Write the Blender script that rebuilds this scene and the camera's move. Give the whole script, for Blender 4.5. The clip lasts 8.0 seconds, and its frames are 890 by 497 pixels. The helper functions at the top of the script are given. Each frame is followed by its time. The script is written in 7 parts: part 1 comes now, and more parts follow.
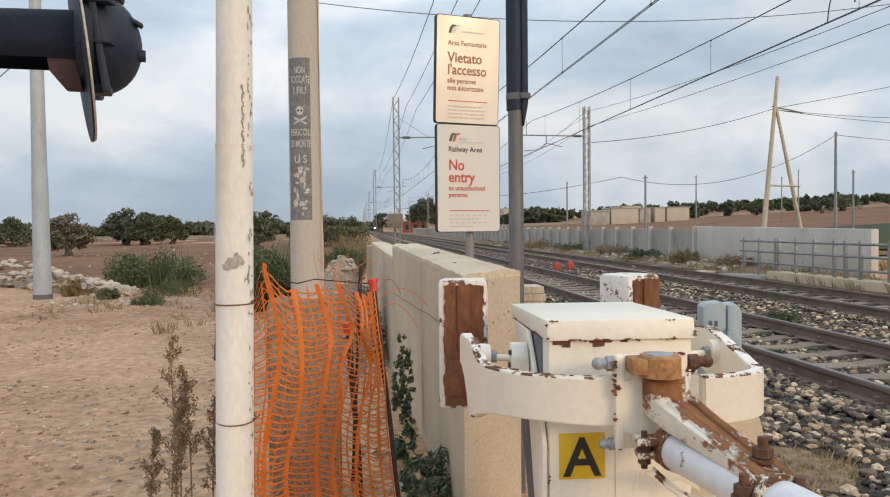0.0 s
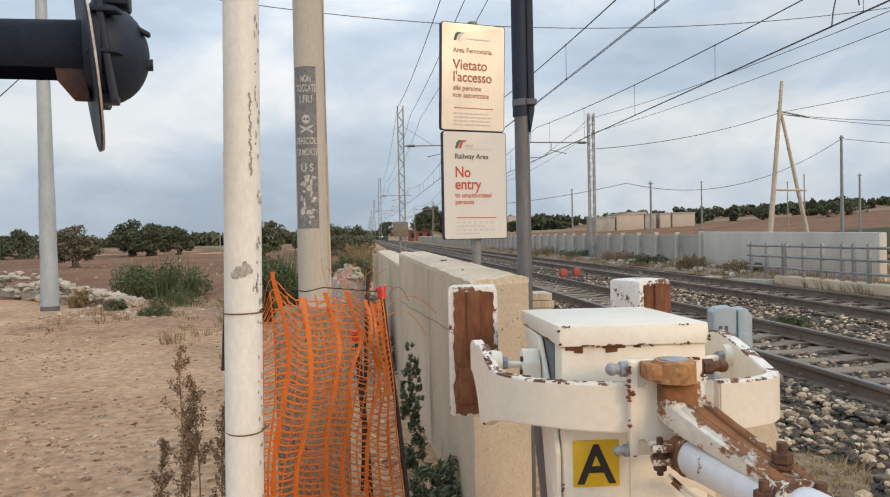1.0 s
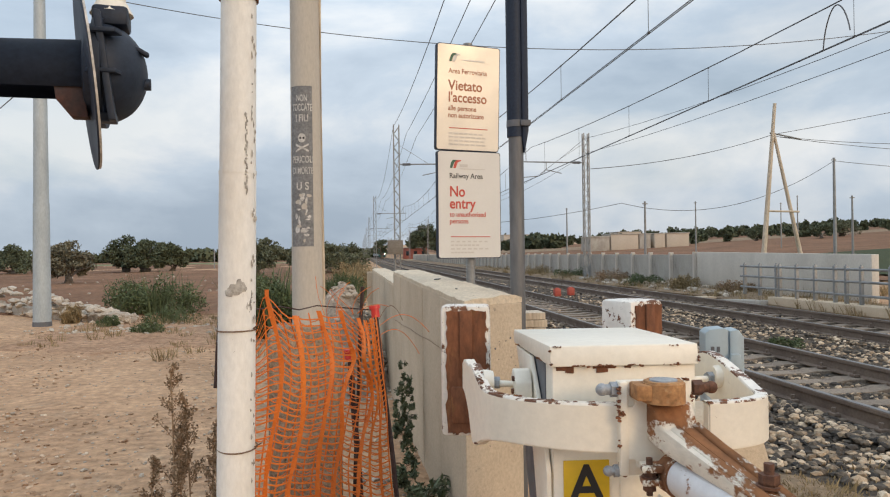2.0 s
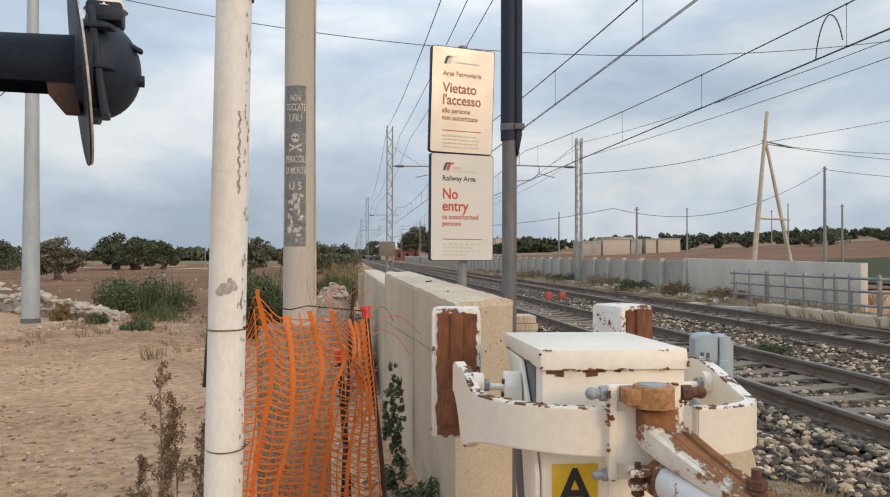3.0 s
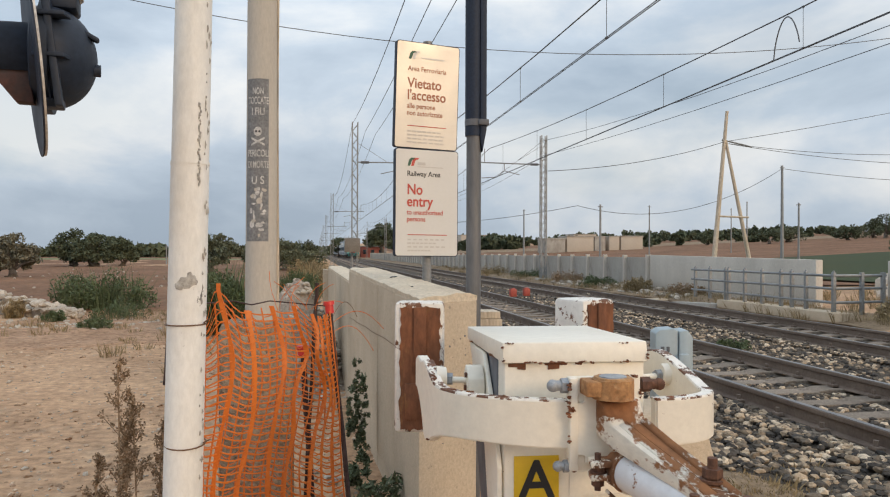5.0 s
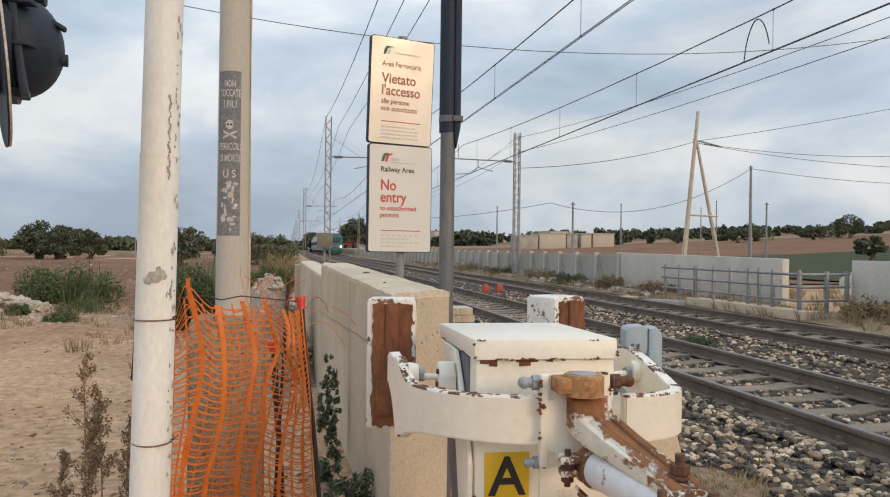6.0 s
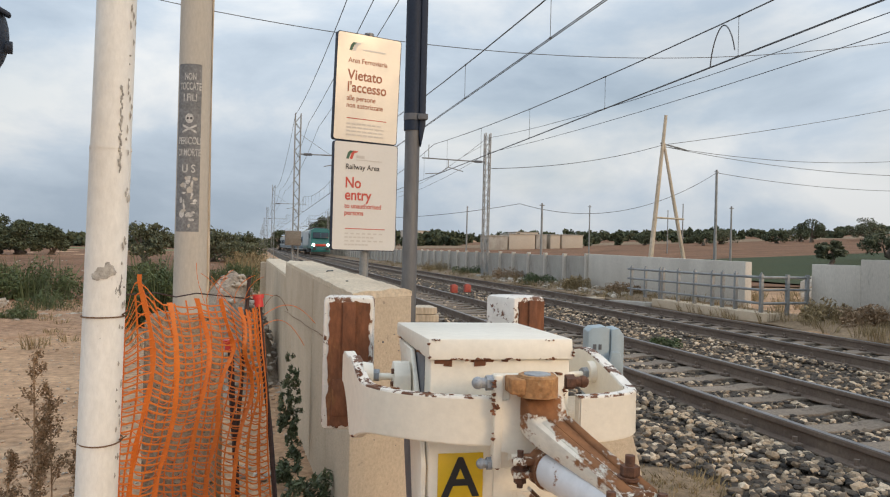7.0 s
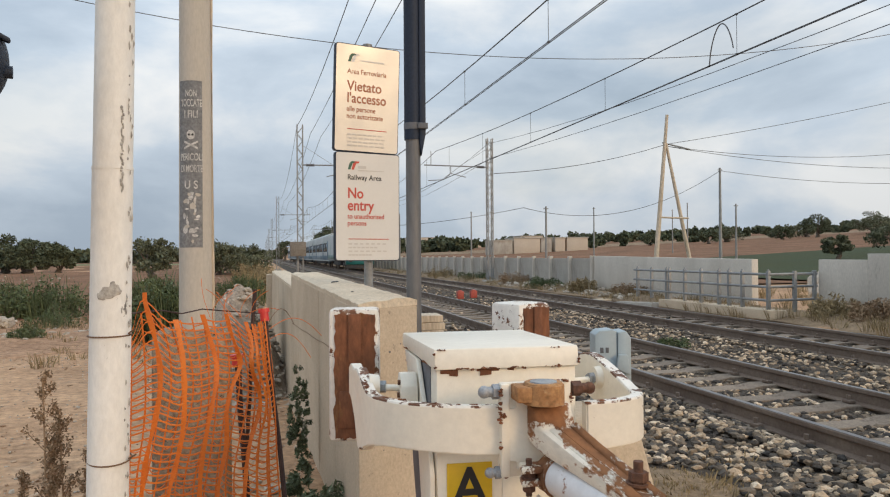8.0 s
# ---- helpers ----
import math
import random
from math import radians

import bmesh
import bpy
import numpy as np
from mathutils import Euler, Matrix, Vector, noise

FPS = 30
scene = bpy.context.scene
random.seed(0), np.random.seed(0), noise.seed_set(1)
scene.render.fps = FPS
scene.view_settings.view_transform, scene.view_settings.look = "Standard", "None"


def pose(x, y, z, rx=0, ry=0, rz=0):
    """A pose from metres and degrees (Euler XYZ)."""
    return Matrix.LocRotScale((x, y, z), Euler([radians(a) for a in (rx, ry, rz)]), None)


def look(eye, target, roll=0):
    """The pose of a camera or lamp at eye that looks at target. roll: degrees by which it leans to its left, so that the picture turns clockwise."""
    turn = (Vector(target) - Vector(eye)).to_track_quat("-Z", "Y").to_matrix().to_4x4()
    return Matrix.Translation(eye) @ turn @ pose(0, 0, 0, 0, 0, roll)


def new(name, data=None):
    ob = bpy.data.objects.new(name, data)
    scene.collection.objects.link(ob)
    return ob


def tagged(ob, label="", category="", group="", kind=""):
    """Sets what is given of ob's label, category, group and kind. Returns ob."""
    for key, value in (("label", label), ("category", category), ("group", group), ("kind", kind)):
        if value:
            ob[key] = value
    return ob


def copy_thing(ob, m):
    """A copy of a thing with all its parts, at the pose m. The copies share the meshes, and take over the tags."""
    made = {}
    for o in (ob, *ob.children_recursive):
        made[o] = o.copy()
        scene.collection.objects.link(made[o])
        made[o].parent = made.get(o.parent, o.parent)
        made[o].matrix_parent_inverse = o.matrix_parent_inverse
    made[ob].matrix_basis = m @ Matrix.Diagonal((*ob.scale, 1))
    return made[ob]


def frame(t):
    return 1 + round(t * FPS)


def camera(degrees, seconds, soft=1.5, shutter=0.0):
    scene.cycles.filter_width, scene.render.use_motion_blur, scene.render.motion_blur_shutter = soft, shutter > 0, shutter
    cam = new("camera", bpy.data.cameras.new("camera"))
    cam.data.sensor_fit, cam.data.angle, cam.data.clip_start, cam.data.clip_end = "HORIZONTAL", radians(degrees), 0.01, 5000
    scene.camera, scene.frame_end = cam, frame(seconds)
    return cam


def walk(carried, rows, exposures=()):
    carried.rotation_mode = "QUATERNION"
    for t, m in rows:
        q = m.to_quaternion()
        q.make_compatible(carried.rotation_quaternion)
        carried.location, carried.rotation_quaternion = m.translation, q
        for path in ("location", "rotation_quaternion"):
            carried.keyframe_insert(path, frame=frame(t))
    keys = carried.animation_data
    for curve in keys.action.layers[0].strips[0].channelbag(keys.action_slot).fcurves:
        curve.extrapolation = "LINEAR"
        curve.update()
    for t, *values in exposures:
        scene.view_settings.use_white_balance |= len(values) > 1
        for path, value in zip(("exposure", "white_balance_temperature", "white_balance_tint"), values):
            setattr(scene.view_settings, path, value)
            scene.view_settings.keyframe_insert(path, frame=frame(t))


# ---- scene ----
cam = camera(62.7, 8.0, soft=1.15)
# seconds, eye, yaw, pitch, roll
PATH = [
    (0.0, 0.0039, 0.0108, 1.5999, -6.675, -1.657, 0.598),
    (0.5, -0.0059, 0.0225, 1.5968, -6.516, -1.576, 0.776),
    (1.0, -0.0076, 0.0277, 1.5943, -6.268, -1.017, 1.188),
    (1.5, -0.0020, 0.0183, 1.5949, -6.583, -0.536, 0.870),
    (1.7, -0.004, 0.006, 1.599, -6.62, 0.28, 0.85),
    (3.0, -0.0047, 0.0064, 1.5975, -7.311, 0.594, -0.135),
    (3.5, 0.0001, 0.0049, 1.5932, -8.137, 0.814, -0.427),
    (4.0, -0.0040, 0.0030, 1.5878, -8.950, 0.800, -0.180),
    (4.5, 0.0016, 0.0040, 1.5877, -9.229, 0.618, -0.058),
    (6.0, 0.0036, 0.0065, 1.5906, -12.121, 0.048, -0.720),
    (6.5, 0.0175, 0.0088, 1.5845, -12.938, 0.226, -0.962),
    (7.0, 0.0475, 0.0223, 1.5877, -14.480, 0.063, -1.368),
    (7.5, 0.0581, 0.0225, 1.5952, -13.843, 0.349, -0.062),
    (8.0, 0.0539, 0.0163, 1.5985, -14.072, 0.542, 0.364),
]

# ---- light: overcast evening sky with a veiled low sun behind the viewer ----
SUN_ELEV, SUN_AZ = 19.0, 146.0  # degrees; azimuth clockwise from +y
world = bpy.data.worlds.new("overcast_sky")
scene.world = world
world.use_nodes = True


def build_world():
    nt = world.node_tree
    nt.nodes.clear()
    N, L = nt.nodes.new, nt.links.new
    out, bg = N("ShaderNodeOutputWorld"), N("ShaderNodeBackground")
    sky = N("ShaderNodeTexSky")
    sky.sky_type, sky.sun_disc = "NISHITA", False
    sky.sun_elevation, sky.sun_rotation = radians(SUN_ELEV), radians(SUN_AZ)
    sky.air_density, sky.dust_density = 1.0, 2.0
    tc, mp = N("ShaderNodeTexCoord"), N("ShaderNodeMapping")
    mp.inputs["Scale"].default_value = (1.0, 1.0, 2.4)
    mp.inputs["Location"].default_value = (0.3, 0.7, 0.15)
    L(tc.outputs["Generated"], mp.inputs["Vector"])
    n1, n2 = N("ShaderNodeTexNoise"), N("ShaderNodeTexNoise")
    for n, s, d, r in ((n1, 2.3, 8.0, 0.55), (n2, 1.1, 4.0, 0.5)):
        n.inputs["Scale"].default_value, n.inputs["Detail"].default_value, n.inputs["Roughness"].default_value = s, d, r
        L(mp.outputs["Vector"], n.inputs["Vector"])
    n1.inputs["Distortion"].default_value = 0.25
    # grey cloud to bright cloud
    ramp = N("ShaderNodeValToRGB")
    e = ramp.color_ramp.elements
    e[0].position, e[0].color = 0.38, (0.405, 0.50, 0.62, 1)
    e[1].position, e[1].color = 0.63, (0.80, 0.84, 0.88, 1)
    m = ramp.color_ramp.elements.new(0.50)
    m.color = (0.53, 0.63, 0.75, 1)
    L(n1.outputs["Fac"], ramp.inputs["Fac"])
    # thin places where the blue shows
    thin = N("ShaderNodeMapRange")
    thin.inputs["From Min"].default_value, thin.inputs["From Max"].default_value = 0.52, 0.72
    thin.inputs["To Max"].default_value = 0.55
    L(n2.outputs["Fac"], thin.inputs["Value"])
    gain = N("ShaderNodeVectorMath")
    gain.operation = "SCALE"
    gain.inputs["Scale"].default_value = 0.10
    L(sky.outputs["Color"], gain.inputs[0])
    mix = N("ShaderNodeMix")
    mix.data_type = "RGBA"
    L(thin.outputs["Result"], mix.inputs["Factor"])
    L(ramp.outputs["Color"], mix.inputs["A"])
    L(gain.outputs["Vector"], mix.inputs["B"])
    # an overcast sky grows brighter towards the zenith
    sep, up = N("ShaderNodeSeparateXYZ"), N("ShaderNodeMapRange")
    L(tc.outputs["Generated"], sep.inputs[0])
    L(sep.outputs["Z"], up.inputs["Value"])
    up.inputs["From Min"].default_value, up.inputs["From Max"].default_value = 0.0, 1.0
    up.inputs["To Min"].default_value, up.inputs["To Max"].default_value = 0.81, 1.95
    lift = N("ShaderNodeVectorMath")
    lift.operation = "SCALE"
    L(mix.outputs["Result"], lift.inputs[0])
    L(up.outputs["Result"], lift.inputs["Scale"])
    L(lift.outputs["Vector"], bg.inputs["Color"])
    bg.inputs["Strength"].default_value = 1.10
    L(bg.outputs["Background"], out.inputs["Surface"])


build_world()
sun = new("sun", bpy.data.lights.new("sun", "SUN"))
sun.data.energy, sun.data.angle, sun.data.color = 1.45, radians(20), (1.0, 0.71, 0.43)
_az, _el = radians(SUN_AZ), radians(SUN_ELEV)
sun.matrix_world = look((math.sin(_az) * math.cos(_el) * 50, math.cos(_az) * math.cos(_el) * 50, math.sin(_el) * 50), (0, 0, 0))
scene.view_settings.exposure = 0.0
walk(cam, [(t, pose(x, y, z, 90 + p, r, w)) for t, x, y, z, w, p, r in PATH], exposures=[(0.0, 0.0, 6800, 10), (3.0, -0.07, 6740, 10), (8.0, -0.09, 6800, 10)])


# ---- materials ----
def rgb(c):
    return (*c, 1.0)


def surf(name, a, b, scale=3.0, fine=40.0, rough=0.8, metal=0.0, bump=0.3, bump_scale=None, spot=None, spot_at=0.6,
         spot_scale=8.0, spot_soft=0.04, vary=0.0, stretch=(1, 1, 1), spec=0.5, fine_mix=0.35, spot_bump=0.0, spot_rough=None, island=0.0):
    """Two-scale procedural surface: a and b are mixed by large noise, fine grain over it, spot a third colour in patches."""
    mt = bpy.data.materials.new(name)
    mt.use_nodes = True
    nt = mt.node_tree
    N, L = nt.nodes.new, nt.links.new
    bs = nt.nodes["Principled BSDF"]
    tc, mp = N("ShaderNodeTexCoord"), N("ShaderNodeMapping")
    mp.inputs["Scale"].default_value = stretch
    L(tc.outputs["Object"], mp.inputs["Vector"])

    def nz(s, d=5.0, r=0.6):
        n = N("ShaderNodeTexNoise")
        n.inputs["Scale"].default_value, n.inputs["Detail"].default_value, n.inputs["Roughness"].default_value = s, d, r
        L(mp.outputs["Vector"], n.inputs["Vector"])
        return n.outputs["Fac"]

    def mixc(fac, x, y, mode="MIX"):
        m = N("ShaderNodeMix")
        m.data_type, m.blend_type = "RGBA", mode
        for sock, v in (("Factor", fac), ("A", x), ("B", y)):
            if isinstance(v, (tuple, float, int)):
                m.inputs[sock].default_value = rgb(v) if isinstance(v, tuple) else v
            else:
                L(v, m.inputs[sock])
        return m.outputs["Result"]

    def sharp(v, lo, hi, tmin=0.0, tmax=1.0):
        r = N("ShaderNodeMapRange")
        for k, x in (("From Min", lo), ("From Max", hi), ("To Min", tmin), ("To Max", tmax)):
            r.inputs[k].default_value = x
        L(v, r.inputs["Value"])
        return r.outputs["Result"]

    big, small = nz(scale), nz(fine, 4.0, 0.65)
    col = mixc(sharp(big, 0.35, 0.65), a, b)
    col = mixc(sharp(small, 0.3, 0.7, 1.0 - fine_mix, 1.0 + fine_mix), (0, 0, 0), col)
    if vary:
        oi = N("ShaderNodeObjectInfo")
        col = mixc(sharp(oi.outputs["Random"], 0, 1, 1 - vary, 1 + vary), (0, 0, 0), col)
    if island:
        gi = N("ShaderNodeNewGeometry")
        col = mixc(sharp(gi.outputs["Random Per Island"], 0, 1, 1 - island, 1 + island), (0, 0, 0), col)
    for n in nt.nodes:
        if n.bl_idname == "ShaderNodeMix":
            n.clamp_factor = False
    height = small
    rsock = None
    if spot:
        patch = sharp(nz(spot_scale, 8.0, 0.7), spot_at, spot_at + spot_soft)
        rusty = mixc(sharp(nz(fine * 0.5), 0.35, 0.65), tuple(c * 0.45 for c in spot), spot)
        col = mixc(patch, col, rusty)
        if spot_rough is not None:
            rsock = sharp(patch, 0, 1, rough, spot_rough)
        if spot_bump:
            s = N("ShaderNodeMath")
            s.operation = "MULTIPLY_ADD"
            L(patch, s.inputs[0])
            s.inputs[1].default_value = -spot_bump
            L(small, s.inputs[2])
            height = s.outputs[0]
    L(col, bs.inputs["Base Color"])
    bs.inputs["Metallic"].default_value = metal
    bs.inputs["Specular IOR Level"].default_value = spec
    if rsock:
        L(rsock, bs.inputs["Roughness"])
    else:
        L(sharp(big, 0.3, 0.7, max(rough - 0.08, 0.02), min(rough + 0.08, 1.0)), bs.inputs["Roughness"])
    if bump:
        bp = N("ShaderNodeBump")
        bp.inputs["Strength"].default_value = bump
        bp.inputs["Distance"].default_value = bump_scale or 0.3 / fine
        L(height, bp.inputs["Height"])
        L(bp.outputs["Normal"], bs.inputs["Normal"])
    return mt


def plain(name, c, rough=0.5, metal=0.0, emit=0.0):
    mt = bpy.data.materials.new(name)
    mt.use_nodes = True
    bs = mt.node_tree.nodes["Principled BSDF"]
    bs.inputs["Base Color"].default_value, bs.inputs["Roughness"].default_value, bs.inputs["Metallic"].default_value = rgb(c), rough, metal
    if emit:
        bs.inputs["Emission Color"].default_value, bs.inputs["Emission Strength"].default_value = rgb(c), emit
    return mt


RUST = (0.21, 0.085, 0.035)
M_DIRT = surf("tan_dirt", (0.53, 0.335, 0.20), (0.36, 0.22, 0.13), 0.5, 9, 0.95, bump=0.7, bump_scale=0.05, fine_mix=0.36, spot=(0.58, 0.395, 0.255), spot_at=0.55, spot_scale=2.2, spot_soft=0.14, spec=0.2)
M_SOIL = surf("brown_weedy_soil", (0.42, 0.26, 0.16), (0.32, 0.19, 0.115), 0.9, 8, 0.95, bump=0.9, bump_scale=0.06, fine_mix=0.45, spot=(0.46, 0.33, 0.22), spot_at=0.60, spot_scale=6, spot_soft=0.06, spec=0.2)
M_FIELD = surf("red_ploughed_soil", (0.24, 0.125, 0.07), (0.155, 0.082, 0.047), 0.22, 3.0, 0.95, bump=0.8, bump_scale=0.1, spot=(0.27, 0.18, 0.11), spot_at=0.57, spot_scale=0.8, spot_soft=0.1, spec=0.2)
M_DRYGRASS = surf("dry_grass", (0.30, 0.21, 0.13), (0.19, 0.135, 0.085), 0.6, 14, 0.9, bump=0.6, bump_scale=0.03, spec=0.2)
M_GREENFIELD = surf("green_crop", (0.035, 0.05, 0.018), (0.055, 0.062, 0.026), 0.2, 5, 0.9, bump=0.5, spec=0.2)
M_GREENSTRIP = surf("pale_green_crop", (0.15, 0.17, 0.075), (0.20, 0.19, 0.10), 0.1, 3, 0.9, bump=0.3, spec=0.2)
M_CONC_WALL = surf("pale_board_marked_concrete", (0.56, 0.46, 0.34), (0.46, 0.37, 0.27), 1.6, 60, 0.88, bump=0.6, spot=(0.36, 0.31, 0.25), spot_at=0.63, spot_scale=16, spot_soft=0.10, fine_mix=0.12, spec=0.3)
M_CONC_TOP = surf("rough_concrete_capping", (0.66, 0.56, 0.425), (0.57, 0.47, 0.35), 3, 45, 0.92, bump=0.9, spot=(0.28, 0.24, 0.18), spot_at=0.64, spot_scale=24, fine_mix=0.2, spec=0.3)
M_CONC_GREY = surf("weathered_grey_concrete", (0.44, 0.415, 0.37), (0.33, 0.305, 0.27), 1.2, 30, 0.9, bump=0.4, spot=(0.20, 0.18, 0.16), spot_at=0.60, spot_scale=1.6, spot_soft=0.15, stretch=(1, 1, 0.5), spec=0.3, vary=0.06, fine_mix=0.14)
M_CAST = surf("pale_cast_concrete", (0.58, 0.535, 0.47), (0.48, 0.44, 0.385), 0.9, 30, 0.9, bump=0.3, spot=(0.36, 0.33, 0.29), spot_at=0.62, spot_scale=1.4, spot_soft=0.14, stretch=(1, 1, 0.4), spec=0.3, fine_mix=0.10)
M_CONC_POLE = surf("spun_concrete", (0.50, 0.46, 0.40), (0.45, 0.415, 0.36), 2.0, 70, 0.85, bump=0.1, fine_mix=0.08, spot=(0.33, 0.31, 0.27), spot_at=0.66, spot_scale=6, spot_soft=0.1, stretch=(1, 1, 0.3), spec=0.3)
M_WHITE_POLE = surf("chalky_white_paint", (0.80, 0.79, 0.75), (0.74, 0.72, 0.67), 3.0, 50, 0.6, bump=0.2, spot=(0.30, 0.28, 0.25), spot_at=0.66, spot_scale=9, spot_soft=0.012, stretch=(1, 1, 0.45), fine_mix=0.07, spot_bump=0.5)
M_PATCH = surf("bare_scraped_metal", (0.33, 0.31, 0.28), (0.45, 0.43, 0.39), 14, 60, 0.7, bump=0.4)
M_GALV = surf("galvanised_steel", (0.41, 0.465, 0.49), (0.34, 0.385, 0.41), 5, 40, 0.6, 0.1, bump=0.08, fine_mix=0.15, stretch=(1, 1, 0.3))
M_GALV_DULL = surf("dull_zinc", (0.30, 0.305, 0.30), (0.24, 0.245, 0.245), 4, 40, 0.6, 0.4, bump=0.08, fine_mix=0.15)
M_CREAM = surf("chipped_cream_paint", (0.81, 0.755, 0.645), (0.76, 0.70, 0.59), 4, 40, 0.45, bump=0.06, spot=RUST, spot_at=0.675, spot_scale=13, spot_soft=0.01, fine_mix=0.05, spot_bump=1.0, spot_rough=0.85)
M_CREAM_WORN = surf("cream_paint_worn_to_rust", (0.78, 0.72, 0.61), (0.70, 0.64, 0.53), 5, 40, 0.5, bump=0.15, spot=(0.27, 0.115, 0.05), spot_at=0.485, spot_scale=8, spot_soft=0.02, fine_mix=0.08, spot_bump=0.8, spot_rough=0.88, stretch=(1, 1, 0.6))
M_RUST = surf("streaked_rusty_iron", (0.20, 0.075, 0.032), (0.13, 0.05, 0.025), 7, 50, 0.85, bump=0.35, spot=(0.30, 0.13, 0.05), spot_at=0.56, spot_scale=10, spot_soft=0.06, stretch=(1, 1, 0.4))
M_RUST_OCHRE = surf("ochre_rust", (0.42, 0.22, 0.09), (0.33, 0.16, 0.065), 14, 70, 0.8, bump=0.12, spot=(0.52, 0.34, 0.18), spot_at=0.54, spot_scale=26, spot_soft=0.14)
M_CHIPPED = surf("white_paint_edge_over_rust", (0.78, 0.74, 0.68), (0.70, 0.66, 0.59), 6, 40, 0.55, bump=0.2, spot=RUST, spot_at=0.545, spot_scale=14, spot_soft=0.015, spot_bump=0.8, fine_mix=0.08)
M_PIPE = surf("bluish_white_pipe_paint", (0.70, 0.71, 0.73), (0.63, 0.63, 0.64), 5, 30, 0.4, bump=0.05, spot=(0.34, 0.15, 0.06), spot_at=0.63, spot_scale=9, spot_soft=0.02, fine_mix=0.06)
M_SLATE = surf("slate_grey_paint", (0.13, 0.135, 0.15), (0.10, 0.105, 0.115), 5, 30, 0.6, bump=0.1, fine_mix=0.12)
M_BOLT = surf("zinc_bolt", (0.34, 0.36, 0.38), (0.26, 0.275, 0.295), 20, 80, 0.6, 0.35, bump=0.05)
M_DARKBOLT = surf("brown_rusted_bolt", (0.10, 0.05, 0.035), (0.15, 0.07, 0.04), 20, 80, 0.8, 0.2, bump=0.3)
M_YELLOW = surf("yellow_enamel", (0.72, 0.47, 0.02), (0.68, 0.43, 0.02), 9, 50, 0.45, bump=0.03, fine_mix=0.05)
M_BLACK = plain("black_print", (0.018, 0.018, 0.02), 0.5)
M_NAVY = surf("faded_black_housing", (0.015, 0.023, 0.040), (0.023, 0.032, 0.050), 6, 50, 0.55, bump=0.12, fine_mix=0.2, spec=0.3)
M_TUBE = surf("matt_black_steel", (0.014, 0.023, 0.043), (0.022, 0.032, 0.054), 3, 60, 0.6, bump=0.05, fine_mix=0.2, spec=0.3)
M_EDGEWHITE = surf("dull_white_sheet", (0.55, 0.53, 0.50), (0.45, 0.43, 0.40), 8, 50, 0.7, bump=0.05)
M_RAIL = surf("brown_rail_steel", (0.20, 0.15, 0.115), (0.14, 0.102, 0.08), 2, 40, 0.8, 0.1, bump=0.1, fine_mix=0.2)
M_RAILHEAD = surf("worn_rail_head", (0.22, 0.20, 0.19), (0.16, 0.145, 0.135), 2, 50, 0.38, 0.85, bump=0.03, stretch=(1, 0.1, 1))
M_SLEEPER = surf("grimy_concrete_sleeper", (0.255, 0.205, 0.155), (0.19, 0.15, 0.115), 3, 40, 0.9, bump=0.3, vary=0.15, spot=(0.10, 0.075, 0.06), spot_at=0.6, spot_scale=6, spot_soft=0.1)


def mixed_stone(name, stops, fine=55.0):
    """Stones of several kinds: each piece takes one colour of stops, with grain over it."""
    mt = bpy.data.materials.new(name)
    mt.use_nodes = True
    nt = mt.node_tree
    N, L = nt.nodes.new, nt.links.new
    bs = nt.nodes["Principled BSDF"]
    gi, ramp, tc, nz, mx, bp = N("ShaderNodeNewGeometry"), N("ShaderNodeValToRGB"), N("ShaderNodeTexCoord"), N("ShaderNodeTexNoise"), N("ShaderNodeMix"), N("ShaderNodeBump")
    ramp.color_ramp.interpolation = "LINEAR"
    e = ramp.color_ramp.elements
    e[0].position, e[0].color = stops[0][0], rgb(stops[0][1])
    e[1].position, e[1].color = stops[-1][0], rgb(stops[-1][1])
    for p, c in stops[1:-1]:
        e.new(p).color = rgb(c)
    L(gi.outputs["Random Per Island"], ramp.inputs["Fac"])
    nz.inputs["Scale"].default_value, nz.inputs["Detail"].default_value = fine, 5.0
    L(tc.outputs["Object"], nz.inputs["Vector"])
    mr = N("ShaderNodeMapRange")
    for k, x in (("From Min", 0.3), ("From Max", 0.7), ("To Min", 0.70), ("To Max", 1.25)):
        mr.inputs[k].default_value = x
    L(nz.outputs["Fac"], mr.inputs["Value"])
    mx.data_type, mx.blend_type = "RGBA", "MULTIPLY"
    mx.inputs["Factor"].default_value = 1.0
    L(ramp.outputs["Color"], mx.inputs["A"])
    L(mr.outputs["Result"], mx.inputs["B"])
    L(mx.outputs["Result"], bs.inputs["Base Color"])
    bs.inputs["Roughness"].default_value, bs.inputs["Specular IOR Level"].default_value = 0.9, 0.3
    bp.inputs["Strength"].default_value, bp.inputs["Distance"].default_value = 0.4, 0.006
    L(nz.outputs["Fac"], bp.inputs["Height"])
    L(bp.outputs["Normal"], bs.inputs["Normal"])
    return mt


